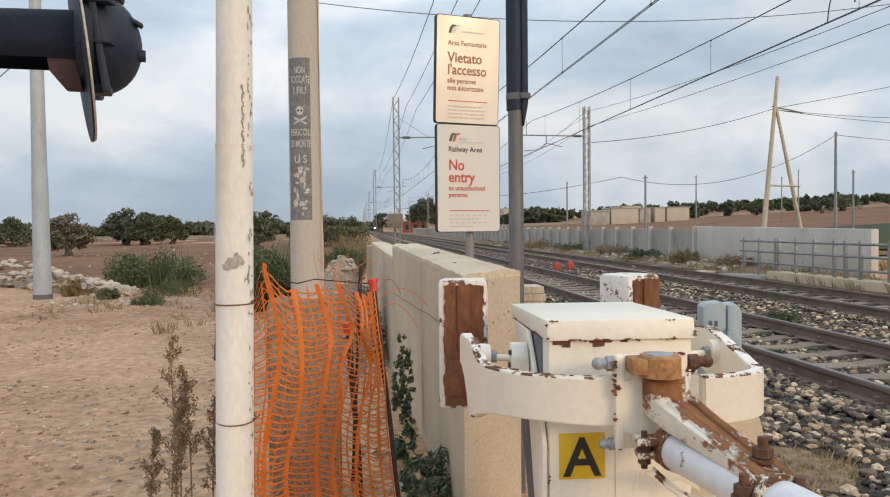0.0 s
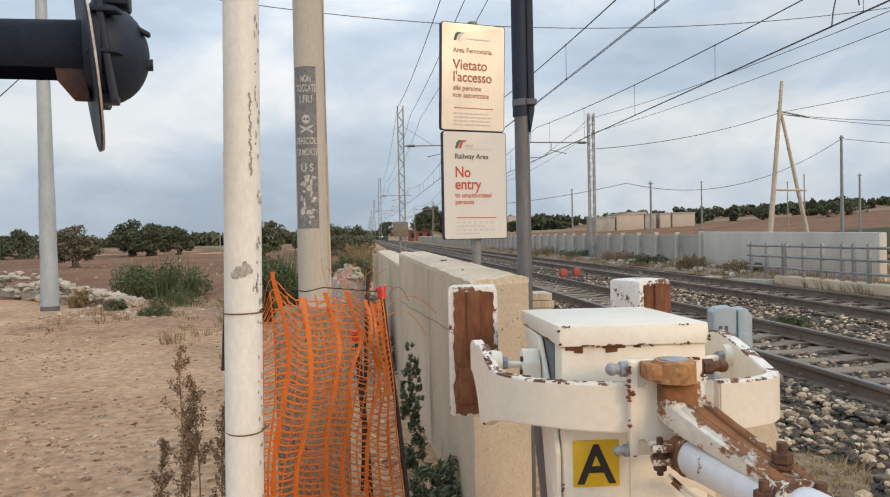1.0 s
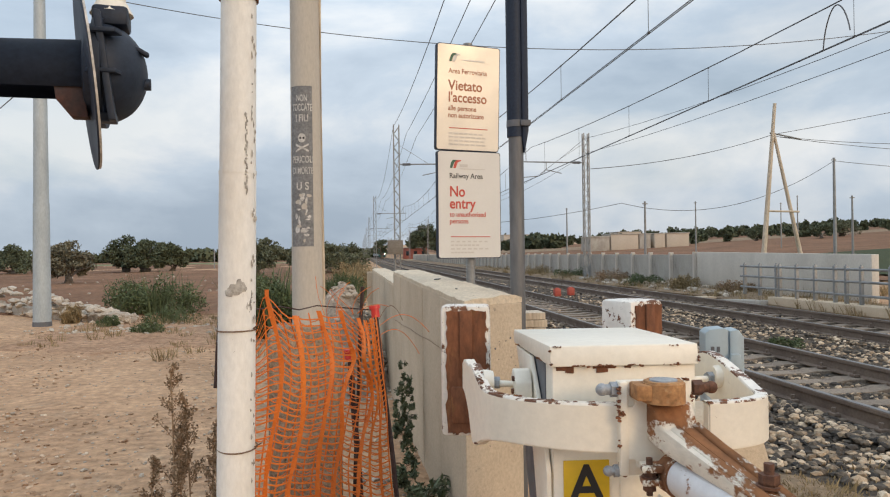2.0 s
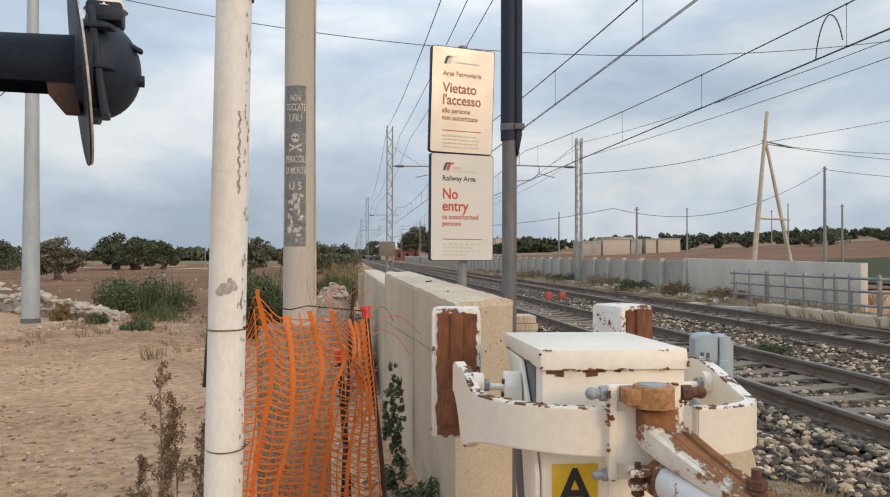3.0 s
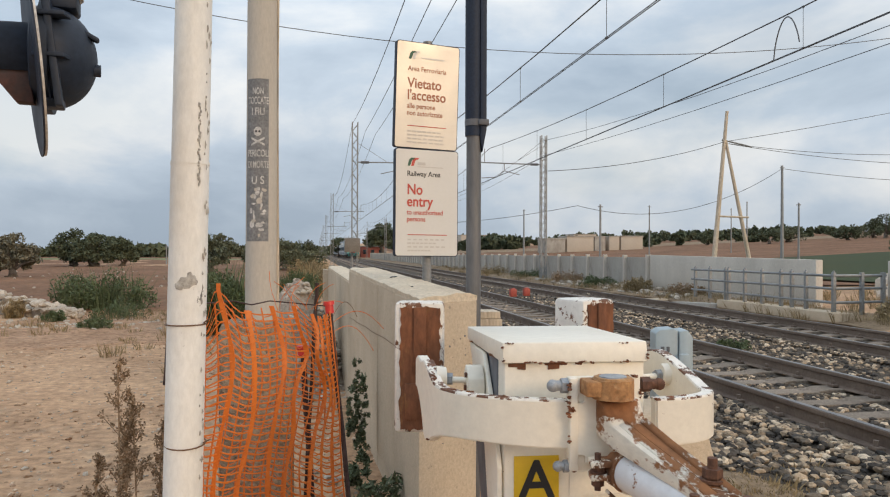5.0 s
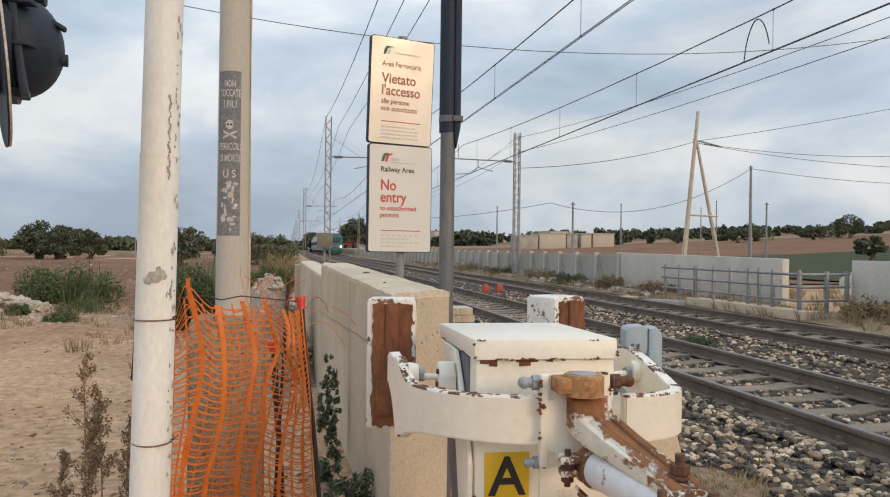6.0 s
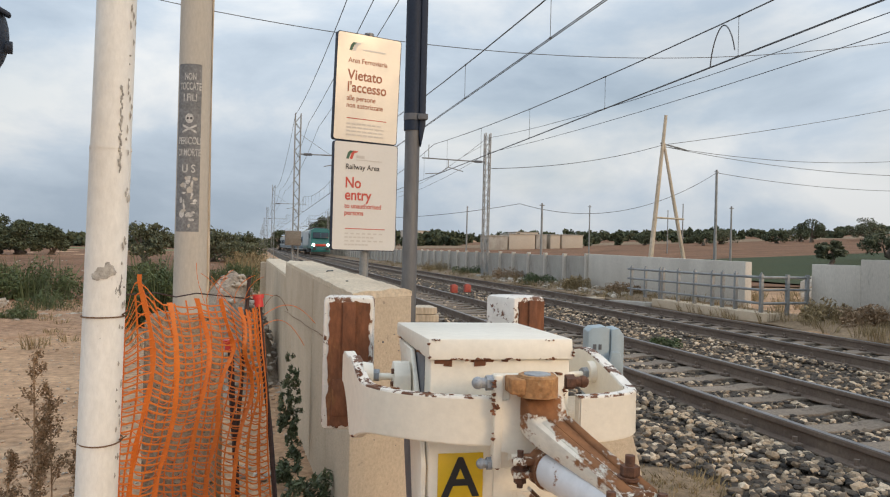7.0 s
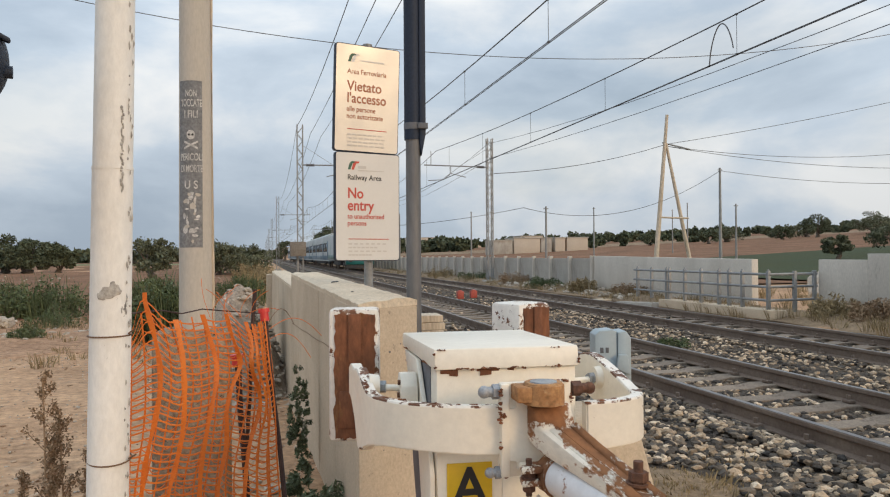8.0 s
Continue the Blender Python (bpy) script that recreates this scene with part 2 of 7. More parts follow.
# fines coloured extra dark: the shade in the gaps between stones is painted in
M_BED = surf("shaded_ballast_fines", (0.060, 0.050, 0.040), (0.105, 0.085, 0.066), 2.0, 26, 0.95, bump=1.0, bump_scale=0.04, spot=(0.24, 0.20, 0.16), spot_at=0.60, spot_scale=22, spot_soft=0.05, spec=0.2)
M_BALLAST = mixed_stone("mixed_ballast_stone", ((0.0, (0.035, 0.032, 0.03)), (0.32, (0.09, 0.077, 0.064)), (0.55, (0.17, 0.135, 0.10)), (0.72, (0.31, 0.235, 0.16)), (0.88, (0.50, 0.38, 0.26)), (1.0, (0.66, 0.54, 0.40))))
M_CLOD = mixed_stone("dirt_clod", ((0.0, (0.27, 0.175, 0.11)), (0.5, (0.40, 0.265, 0.17)), (0.85, (0.50, 0.36, 0.25)), (1.0, (0.62, 0.50, 0.38))), 40.0)
M_NET = surf("orange_plastic_mesh", (0.70, 0.185, 0.022), (0.60, 0.14, 0.016), 4, 40, 0.55, bump=0.05, fine_mix=0.08)
M_STAKE = surf("dark_rusty_bar", (0.055, 0.03, 0.025), (0.04, 0.022, 0.018), 12, 80, 0.8, bump=0.4)
M_REDFADED = surf("faded_red_plastic", (0.42, 0.075, 0.05), (0.34, 0.06, 0.04), 6, 40, 0.6, bump=0.05)
M_DARKZINC = surf("dark_zinc", (0.17, 0.17, 0.17), (0.13, 0.13, 0.135), 4, 40, 0.6, 0.3, bump=0.08, fine_mix=0.15, stretch=(1, 1, 0.2))
M_REDCAP = plain("red_plastic", (0.62, 0.04, 0.03), 0.45)
M_WIRE = plain("dark_wire", (0.085, 0.088, 0.095), 0.6)
M_RUSTWIRE = plain("rusty_wire", (0.16, 0.09, 0.05), 0.8)
M_CABINET = surf("pale_blue_grey_fibreglass", (0.36, 0.43, 0.46), (0.33, 0.395, 0.42), 5, 40, 0.5, bump=0.04, fine_mix=0.05)
M_STONE = surf("pale_limestone", (0.50, 0.435, 0.36), (0.39, 0.335, 0.27), 4, 30, 0.92, bump=0.6, vary=0.18, island=0.15, fine_mix=0.2, spec=0.3)
M_LEAF = surf("olive_leaf", (0.095, 0.108, 0.062), (0.135, 0.14, 0.088), 1.2, 9, 0.7, bump=0, island=0.45, fine_mix=0.1, spec=0.25)
M_LEAFGREY = surf("dusty_olive_leaf", (0.13, 0.125, 0.085), (0.17, 0.155, 0.11), 1.2, 9, 0.7, bump=0, island=0.4, fine_mix=0.1, spec=0.2)
M_LEAFDARK = surf("dark_leaf", (0.072, 0.088, 0.052), (0.100, 0.114, 0.070), 0.4, 5, 0.8, bump=0, island=0.45, fine_mix=0.1, spec=0.2)
M_SHRUB = surf("shrub_leaf", (0.075, 0.105, 0.045), (0.11, 0.135, 0.07), 2, 12, 0.7, bump=0, island=0.45, fine_mix=0.1, spec=0.25)
M_IVY = surf("weed_leaf", (0.095, 0.125, 0.065), (0.14, 0.165, 0.09), 5, 20, 0.6, bump=0, island=0.45, fine_mix=0.1)
M_STRAW = surf("straw_grass", (0.33, 0.25, 0.14), (0.23, 0.175, 0.095), 3, 12, 0.85, bump=0, island=0.4, fine_mix=0.1, spec=0.2)
M_DEAD = surf("dried_brown_weed", (0.25, 0.165, 0.10), (0.33, 0.235, 0.15), 8, 30, 0.9, bump=0, island=0.4, fine_mix=0.1, spec=0.2)
M_BARK = surf("grey_bark", (0.17, 0.14, 0.11), (0.10, 0.08, 0.065), 5, 25, 0.95, bump=0.8, stretch=(1, 1, 0.3))
M_TIMBER = surf("weathered_timber_pole", (0.58, 0.50, 0.39), (0.46, 0.38, 0.285), 3, 30, 0.85, bump=0.3, stretch=(1, 1, 0.15))


# ---- mesh helpers ----
def link(name, bm, material, parent=None, label="", smooth=False):
    me = bpy.data.meshes.new(name)
    bm.to_mesh(me)
    bm.free()
    me.materials.append(material)
    if smooth:
        me.polygons.foreach_set("use_smooth", [True] * len(me.polygons))
        me.set_sharp_from_angle(angle=radians(40))
    ob = new(name, me)
    ob.parent = parent
    if label:
        ob["label"] = label
    return ob


def part(name, bm, material, parent, label="", smooth=True):
    return link(name, bm, material, parent, label, smooth)


def empty(name, m, label, category, group="", kind=""):
    ob = new(name)
    ob.matrix_basis = m
    return tagged(ob, label, category, group, kind)


def box(bm, c, s, bevel=0.0, m=None, seg=2):
    """Axis box with centre c and size s, rounded by bevel, moved by m."""
    made = bmesh.ops.create_cube(bm, size=1.0)["verts"]
    bmesh.ops.transform(bm, matrix=Matrix.Translation(c) @ Matrix.Diagonal((*s, 1)), verts=made)
    if bevel:
        edges = list({e for v in made for e in v.link_edges})
        got = bmesh.ops.bevel(bm, geom=edges, offset=bevel, segments=seg, affect="EDGES", profile=0.5)
        made = list({v for f in got["faces"] for v in f.verts} | {v for v in made if v.is_valid})
    if m is not None:
        bmesh.ops.transform(bm, matrix=m, verts=made)
    return bm


def cyl(bm, p, q, r, r2=None, seg=16, caps=True):
    """Cylinder or cone from p to q."""
    p, q = Vector(p), Vector(q)
    d = q - p
    m = Matrix.Translation((p + q) / 2) @ d.to_track_quat("Z", "Y").to_matrix().to_4x4()
    bmesh.ops.create_cone(bm, cap_ends=caps, segments=seg, radius1=r, radius2=r if r2 is None else r2, depth=d.length, matrix=m)
    return bm


def tube(bm, pts, r, seg=6):
    """Round bar along points."""
    pts = [Vector(p) for p in pts]
    rings = []
    for i, p in enumerate(pts):
        d = (pts[min(i + 1, len(pts) - 1)] - pts[max(i - 1, 0)]).normalized()
        q = d.to_track_quat("Z", "Y").to_matrix()
        rings.append([bm.verts.new(p + q @ Vector((r * math.cos(a), r * math.sin(a), 0))) for a in (2 * math.pi * k / seg for k in range(seg))])
    for a, b in zip(rings, rings[1:]):
        for k in range(seg):
            bm.faces.new((a[k], a[(k + 1) % seg], b[(k + 1) % seg], b[k]))
    bm.faces.new(rings[0][::-1])
    bm.faces.new(rings[-1])
    return bm


def prism(bm, poly, h, axis="z", base=0.0, bevel=0.0):
    """Extrudes a polygon given in the other two axes along one axis from base by h."""
    def at(a, b, c):
        return {"z": (a, b, c), "y": (a, c, b), "x": (c, a, b)}[axis]
    lo = [bm.verts.new(at(a, b, base)) for a, b in poly]
    hi = [bm.verts.new(at(a, b, base + h)) for a, b in poly]
    n = len(poly)
    fs = [bm.faces.new(lo[::-1]), bm.faces.new(hi)]
    fs += [bm.faces.new((lo[k], lo[(k + 1) % n], hi[(k + 1) % n], hi[k])) for k in range(n)]
    bmesh.ops.recalc_face_normals(bm, faces=fs)
    if bevel:
        bmesh.ops.bevel(bm, geom=list({e for f in fs for e in f.edges}), offset=bevel, segments=2, affect="EDGES", profile=0.5)
    return bm


def wavy(bm, amount, scale, seed=0.0):
    """Uneven surface: shifts each vertex by smooth noise."""
    for v in bm.verts:
        v.co += noise.noise_vector(v.co * scale + Vector((seed, seed * 2, 0))) * amount
    return bm


def sagging(p, q, sag, n=24):
    p, q = Vector(p), Vector(q)
    return [p.lerp(q, k / n) - Vector((0, 0, sag * 4 * (k / n) * (1 - k / n))) for k in range(n + 1)]


def B():
    return bmesh.new()


def from_arrays(name, verts, faces, material, parent=None, kind="", smooth=False):
    me = bpy.data.meshes.new(name)
    me.from_pydata(verts, [], faces)
    me.materials.append(material)
    if smooth:
        me.polygons.foreach_set("use_smooth", [True] * len(me.polygons))
    ob = new(name, me)
    ob.parent = parent
    if kind:
        ob["kind"] = kind
    return ob


ICO = B()
bmesh.ops.create_icosphere(ICO, subdivisions=1, radius=1.0)
ICO_V = np.array([v.co[:] for v in ICO.verts])
ICO_F = np.array([[v.index for v in f.verts] for f in ICO.faces])
ICO.free()


def stones(places, sizes, rng, flat=0.7):
    """Vertices and faces of many uneven stones."""
    vs, fs = [], []
    for k, (p, s) in enumerate(zip(places, sizes)):
        jit = ICO_V * rng.uniform(0.72, 1.25, (12, 1)) * np.array([rng.uniform(0.8, 1.35), rng.uniform(0.7, 1.0), flat * rng.uniform(0.7, 1.1)]) * s
        a, b = rng.uniform(0, 6.28), rng.uniform(-0.6, 0.6)
        ca, sa, cb, sb = math.cos(a), math.sin(a), math.cos(b), math.sin(b)
        rot = np.array([[ca, -sa, 0], [sa, ca, 0], [0, 0, 1]]) @ np.array([[1, 0, 0], [0, cb, -sb], [0, sb, cb]])
        vs.append(jit @ rot.T + p)
        fs.append(ICO_F + 12 * k)
    return np.concatenate(vs).tolist(), np.concatenate(fs).tolist()


# ---- ground ----
RAIL_Z, T1, T2 = 0.275, 4.97, 8.78  # rail top, centres of the two tracks


def ground_z(x, y):
    """Height of the ground: ballast shoulders at the tracks, a gentle rise to the far hills on the right."""
    z = 0.0
    if x > 1.2:
        z = 0.06 * min((x - 1.2) / 1.2, 1.0)
    if x > 10.6:
        z = 0.10 + 0.15 * min((x - 10.6) / 1.2, 1.0)
    if x > 20 and y > 20:
        far = max(0.0, math.hypot(x - 20, max(y - 60, 0) * 0.3) - 12)
        z += min(far * 0.052, 13.0)
    if x < -4:
        z += 0.012 * noise.noise(Vector((x * 0.2, y * 0.2, 0))) * min(-x, 20)
    return z + 0.02 * noise.noise(Vector((x * 1.3, y * 1.3, 3.0)))


def sheet(name, xs, ys, fz, material, label, lift=0.0, ragged=0.0):
    ys = [(y, ragged * max(0.0, 1 - k / 12)) for k, y in enumerate(ys)]
    vs = [(x, y + r * noise.noise(Vector((x * 0.35, 7, 0))) + r * 0.4 * noise.noise(Vector((x * 1.7, 3, 0))), fz(x, y) + lift - (0.12 if r and y == ys[0][0] else 0.0)) for y, r in ys for x in xs]
    n = len(xs)
    fs = [(j * n + i, j * n + i + 1, (j + 1) * n + i + 1, (j + 1) * n + i) for j in range(len(ys) - 1) for i in range(n - 1)]
    ob = from_arrays(name, vs, fs, material, kind="structure", smooth=True)
    return tagged(ob, label, "ground")


def graded(a, b, start, grow):
    out, x, s = [], a, start
    while x < b:
        out.append(x)
        x += s
        s *= grow
    return out + [b]


XS = sorted({-v for v in graded(0, 1800, 0.3, 1.09)} | set(graded(0, 1800, 0.3, 1.06)))
YS = sorted({-v for v in graded(0, 60, 0.5, 1.25)} | set(graded(0, 3000, 0.3, 1.05)))
sheet("ground", XS, YS, ground_z, M_DIRT, "tan stony dirt ground stretching to the horizon")


# ploughed field beyond the stone wall, left of the line
def field_z(x, y):
    return ground_z(x, y) + 0.02


sheet("field", np.linspace(-160, -1.6, 260).tolist(), graded(20.5, 150, 0.5, 1.06), field_z, M_FIELD, "reddish-brown ploughed field with stones", 0.03, 2.2)
sheet("soil_margin", np.linspace(-6.4, -1.25, 40).tolist(), graded(13.2, 20.9, 0.25, 1.04), ground_z, M_SOIL, "brown weedy soil margin between dirt and field", 0.022, 1.6)
sheet("bare_earth", np.linspace(2.25, 3.25, 14).tolist(), np.linspace(3.6, 5.0, 16).tolist(), lambda x, y: 0.105 - 0.09 * min(1.0, ((x - 2.75) / 0.5) ** 2 + ((y - 4.3) / 0.7) ** 2) + 0.01 * noise.noise(Vector((x * 9, y * 9, 2))), M_DRYGRASS, "bare tan earth with straw beside the plinth")
sheet("green_strip", np.linspace(-330, -7, 120).tolist(), graded(150, 178, 2, 1.1), field_z, M_GREENSTRIP, "pale green strip of crop beyond the ploughed field", 0.04)
sheet("dark_strip", np.linspace(-330, -7, 120).tolist(), graded(178, 240, 3, 1.1), field_z, M_FIELD, "dark ploughed strip before the woods", 0.045)
sheet("field_right", graded(14, 320, 1.0, 1.07), graded(27, 300, 1.5, 1.06), field_z, M_FIELD, "reddish-brown ploughed field on a slope", 0.05)
sheet("stubble_strip", graded(15, 330, 1.5, 1.06), graded(170, 215, 3, 1.08), field_z, M_DRYGRASS, "tan stubble strip on the slope", 0.09)
sheet("crop_field", graded(24, 130, 1.0, 1.07), graded(21, 70, 1.0, 1.05), field_z, M_GREENFIELD, "low dark green crop field behind the wall", 0.12, 1.5)
sheet("verge", np.linspace(10.7, 12.3, 8).tolist(), graded(-10, 300, 0.4, 1.05), lambda x, y: ground_z(x, y) + 0.05 * noise.noise(Vector((x * 2, y * 2, 1))), M_DRYGRASS, "dry grass verge along the line", 0.03)
# the bed's dark colour carries the stones' shadows
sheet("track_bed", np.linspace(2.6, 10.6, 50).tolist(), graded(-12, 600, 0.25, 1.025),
      lambda x, y: 0.07 + 0.012 * min(1, max(0, (x - 2.6))) * min(1, max(0, 10.6 - x)) + 0.018 * noise.noise(Vector((x * 5, y * 5, 0))), M_BED, "ballast bed under two tracks, coloured dark for the shade between stones")


# ---- railway tracks ----
def rail_profile(bm, x, y0, y1, z0, z1, w):
    box(bm, (x, (y0 + y1) / 2, (z0 + z1) / 2), (w, y1 - y0, z1 - z0))


def railway_track(x, label):
    t = empty("railway_track", pose(x, 0, 0), label, "railway track", "tracks", "structure")
    for s in (-1, 1):
        bm = B()
        w = [(-0.07, 0.115), (0.07, 0.115), (0.068, 0.126), (0.011, 0.142), (0.009, 0.228), (0.034, 0.238), (0.035, 0.268), (0.030, 0.2735),
             (-0.030, 0.2735), (-0.035, 0.268), (-0.034, 0.238), (-0.009, 0.228), (-0.011, 0.142), (-0.068, 0.126)]
        prism(bm, [(a + s * 0.7525, b) for a, b in w], 620, "y", -14)
        rail = part("rail", bm, M_RAIL, t, "brown weathered steel rail", False)
        bm = B()
        box(bm, (s * 0.7525, 296, 0.274), (0.056, 620, 0.006))
        part("rail_head", bm, M_RAILHEAD, rail, "worn rail head", False)
    # sleeper, shaped with a lowered waist
    bm = B()
    prism(bm, [(-1.15, -0.02), (1.15, -0.02), (1.15, 0.11), (0.95, 0.125), (0.5, 0.125), (0.35, 0.10), (-0.35, 0.10), (-0.5, 0.125), (-0.95, 0.125), (-1.15, 0.11)], 0.26, "y", -0.13, 0.012)
    me = bpy.data.meshes.new("sleeper")
    bm.to_mesh(me)
    bm.free()
    me.materials.append(M_SLEEPER)
    bm = B()
    for s in (-0.7525, 0.7525):
        for d in (-1, 1):
            box(bm, (s + d * 0.10, 0, 0.145), (0.075, 0.10, 0.035), 0.01)
            cyl(bm, (s + d * 0.105, 0, 0.15), (s + d * 0.105, 0, 0.205), 0.02, seg=8)
    mc = bpy.data.meshes.new("rail_fastening")
    bm.to_mesh(mc)
    bm.free()
    mc.materials.append(M_RAIL)
    for k in range(115):
        sl = new("sleeper", me)
        sl.parent, sl.location = t, (0, -6 + 0.6 * k, random.uniform(-0.008, 0.004))
        sl.rotation_euler = (0, random.uniform(-0.004, 0.004), random.uniform(-0.012, 0.012))
        fa = new("rail_fastening", mc)
        fa.parent = sl
    bm = B()
    for k in range(115, 600):
        box(bm, (0, -6 + 0.6 * k, 0.05), (2.3, 0.26, 0.14))
    far = part("far_sleepers", bm, M_SLEEPER, t, "", False)
    far["kind"] = "stuff"
    return t


railway_track(T1, "near railway track with brown rails on concrete sleepers")
railway_track(T2, "second railway track with brown rails on concrete sleepers")


def scatter_ballast():
    rng = np.random.default_rng(3)
    P, S = [], []
    # shoulder beside the near track, large loose stones, then between and within the tracks
    for n, x0, x1, y0, y1, s0, s1 in ((7600, 1.25, 4.1, 1.8, 9, 0.016, 0.050), (1500, 1.5, 4.1, 9, 22, 0.03, 0.055), (900, 3.75, 4.12, 2, 12, 0.018, 0.04), (700, 5.8, 6.15, 3, 14, 0.018, 0.04), (700, 7.6, 7.93, 5, 18, 0.018, 0.04), (5200, 4.3, 5.65, 1.5, 16, 0.018, 0.044), (6800, 5.8, 7.95, 2.5, 22, 0.018, 0.05),
                                      (1200, 8.1, 9.45, 6, 22, 0.025, 0.045), (1100, 9.6, 10.6, 6, 26, 0.025, 0.045), (1800, 4.2, 10.6, 18, 50, 0.03, 0.055)):
        for _ in range(n):
            x, y = rng.uniform(x0, x1), y0 + (y1 - y0) * rng.uniform(0, 1) ** 1.3
            if ((x - 2.75) / 0.42) ** 2 + ((y - 4.3) / 0.55) ** 2 < rng.uniform(0.5, 1.2):
                continue
            if abs(abs(x - T1) - 0.7525) < 0.13 or abs(abs(x - T2) - 0.7525) < 0.13:
                continue
            on_sleeper = (abs(x - T1) < 0.88 or abs(x - T2) < 0.88) and abs((y + 6) % 0.6 - 0.3) > 0.17
            if on_sleeper:
                continue
            base = ground_z(x, y) if x < 2.6 else 0.078
            if 0.88 <= min(abs(x - T1), abs(x - T2)) < 1.2:
                base = 0.112  # heaped over the sleeper ends
            s = rng.uniform(s0, s1)
            P.append((x, y, base + s * 0.25))
            S.append(s)
    vs, fs = stones(np.array(P), S, rng)
    tagged(from_arrays("ballast", vs, fs, M_BALLAST, kind="stuff"), "loose grey and tan ballast stones", "ballast")


scatter_ballast()


# ---- pale concrete wall beside the near track ----
def concrete_wall():
    w = empty("concrete_wall", pose(0, 0, 0), "pale concrete retaining wall with rough capping", "wall", "", "structure")
    STEP, END = 7.85, 13.5

    def left(y):
        return 0.53 - 0.0439 * (y - 3.75) if y <= STEP else 0.35 - 0.023 * (y - STEP)

    def right(y):
        return 0.89 - 0.058 * (y - 4.0) if y <= STEP else 0.667 - 0.03 * (y - STEP)

    def crest(y):
        return 1.36 + 0.0171 * (y - 3.75) if y <= STEP else 1.30 + 0.008 * (y - STEP)

    def run(name, poly, drop, m):
        bm = B()
        prism(bm, poly, 1.6, "z", -0.3)
        for v in bm.verts:
            if v.co.z > 0.5:
                v.co.z = crest(sum(p[1] for p in poly) / 4 + (v.co.y - sum(p[1] for p in poly) / 4)) - drop
        bmesh.ops.bevel(bm, geom=[e for e in bm.edges if max(v.co.z for v in e.verts) > 0.9], offset=0.014, segments=3, affect="EDGES", profile=0.6)
        return part(name, bm, m, w)

    # panels with shallow shutter joints between them
    for ys in ([3.75, 4.6, 5.45, 6.3, 7.1, STEP - 0.001], [STEP + 0.001, 9.3, 10.7, 12.1, END]):
        for k, (a, b) in enumerate(zip(ys, ys[1:])):
            skew = 0.25 if a == 3.75 else 0.003
            run("wall_panel", [(left(a) + 0.003 * (k % 2), a + 0.003), (right(a + skew), a + skew), (right(b), b - 0.003), (left(b) + 0.003 * (k % 2), b - 0.003)], 0.036, M_CONC_WALL)
    bm = B()
    box(bm, (0.33, END + 0.16, 0.54), (0.40, 0.30, 1.48), 0.02)
    part("end_pier", bm, M_CONC_WALL, w)

    # rough cast capping
    def cap(y0, y0b, y1):
        bm = B()
        n = max(8, int((y1 - y0) / 0.1))
        for j in range(n + 1):
            for i in range(9):
                u, v = i / 8, j / n
                y = (y0 + (y0b - y0) * u) * (1 - v) + y1 * v
                x = left(y) + 0.003 + (right(y) - left(y) - 0.006) * u
                bm.verts.new((x + (0.006 * noise.noise(Vector((x * 5, y * 11, 2))) if i in (0, 8) else 0), y,
                              crest(y) + 0.010 * noise.noise(Vector((x * 11, y * 8, 0))) + 0.006 * noise.noise(Vector((x * 30, y * 30, 4))) - (0.014 if i in (0, 8) else 0)))
        bm.verts.ensure_lookup_table()
        fs = [bm.faces.new([bm.verts[j * 9 + i], bm.verts[j * 9 + i + 1], bm.verts[(j + 1) * 9 + i + 1], bm.verts[(j + 1) * 9 + i]]) for j in range(n) for i in range(8)]
        ext = bmesh.ops.extrude_face_region(bm, geom=fs)
        for v in ext["geom"]:
            if isinstance(v, bmesh.types.BMVert):
                v.co.z = crest(v.co.y) - 0.04
        bmesh.ops.recalc_face_normals(bm, faces=bm.faces[:])
        part("capping", bm, M_CONC_TOP, w, "rough sandy capping")

    cap(3.755, 4.0, STEP - 0.002)
    cap(STEP + 0.002, STEP + 0.002, END)
    bm = B()
    tube(bm, [(left(7.7 - 0.37 * k) - 0.004, 7.7 - 0.37 * k, 0.91 + 0.012 * k + 0.005 * math.sin(k * 2)) for k in range(11)], 0.0018, 5)
    part("stray_wire", bm, M_RUSTWIRE, w, "thin rusty wire lying against the wall")
    # hollows in the capping: flattened black balls paint the shade inside
    for y, u, r in ((5.75, 0.45, 0.022), (5.83, 0.55, 0.016), (4.6, 0.3, 0.010)):
        bm = B()
        x = left(y) + (right(y) - left(y)) * u
        bmesh.ops.create_icosphere(bm, subdivisions=2, radius=r, matrix=Matrix.Translation((x, y, crest(y))) @ Matrix.Diagonal((1, 1, 0.45, 1)))
        part("hollow", bm, M_BLACK, w, "black bump painted as the shade of a hollow in the capping")
    # form-tie holes and pits in the end face: slate plugs paint their shade
    rng = random.Random(6)
    for k in range(26):
        u, z, r = rng.uniform(0.12, 0.95), rng.uniform(0.5, 1.27), 0.0055 if k < 4 else rng.uniform(0.0015, 0.0035)
        x, y = 0.53 + 0.36 * u, 3.752 + 0.247 * u
        bm = B()
        cyl(bm, (x + 0.001, y - 0.002, z), (x - 0.004, y + 0.008, z), r, seg=8)
        part("tie_hole", bm, M_SLATE, w)


concrete_wall()


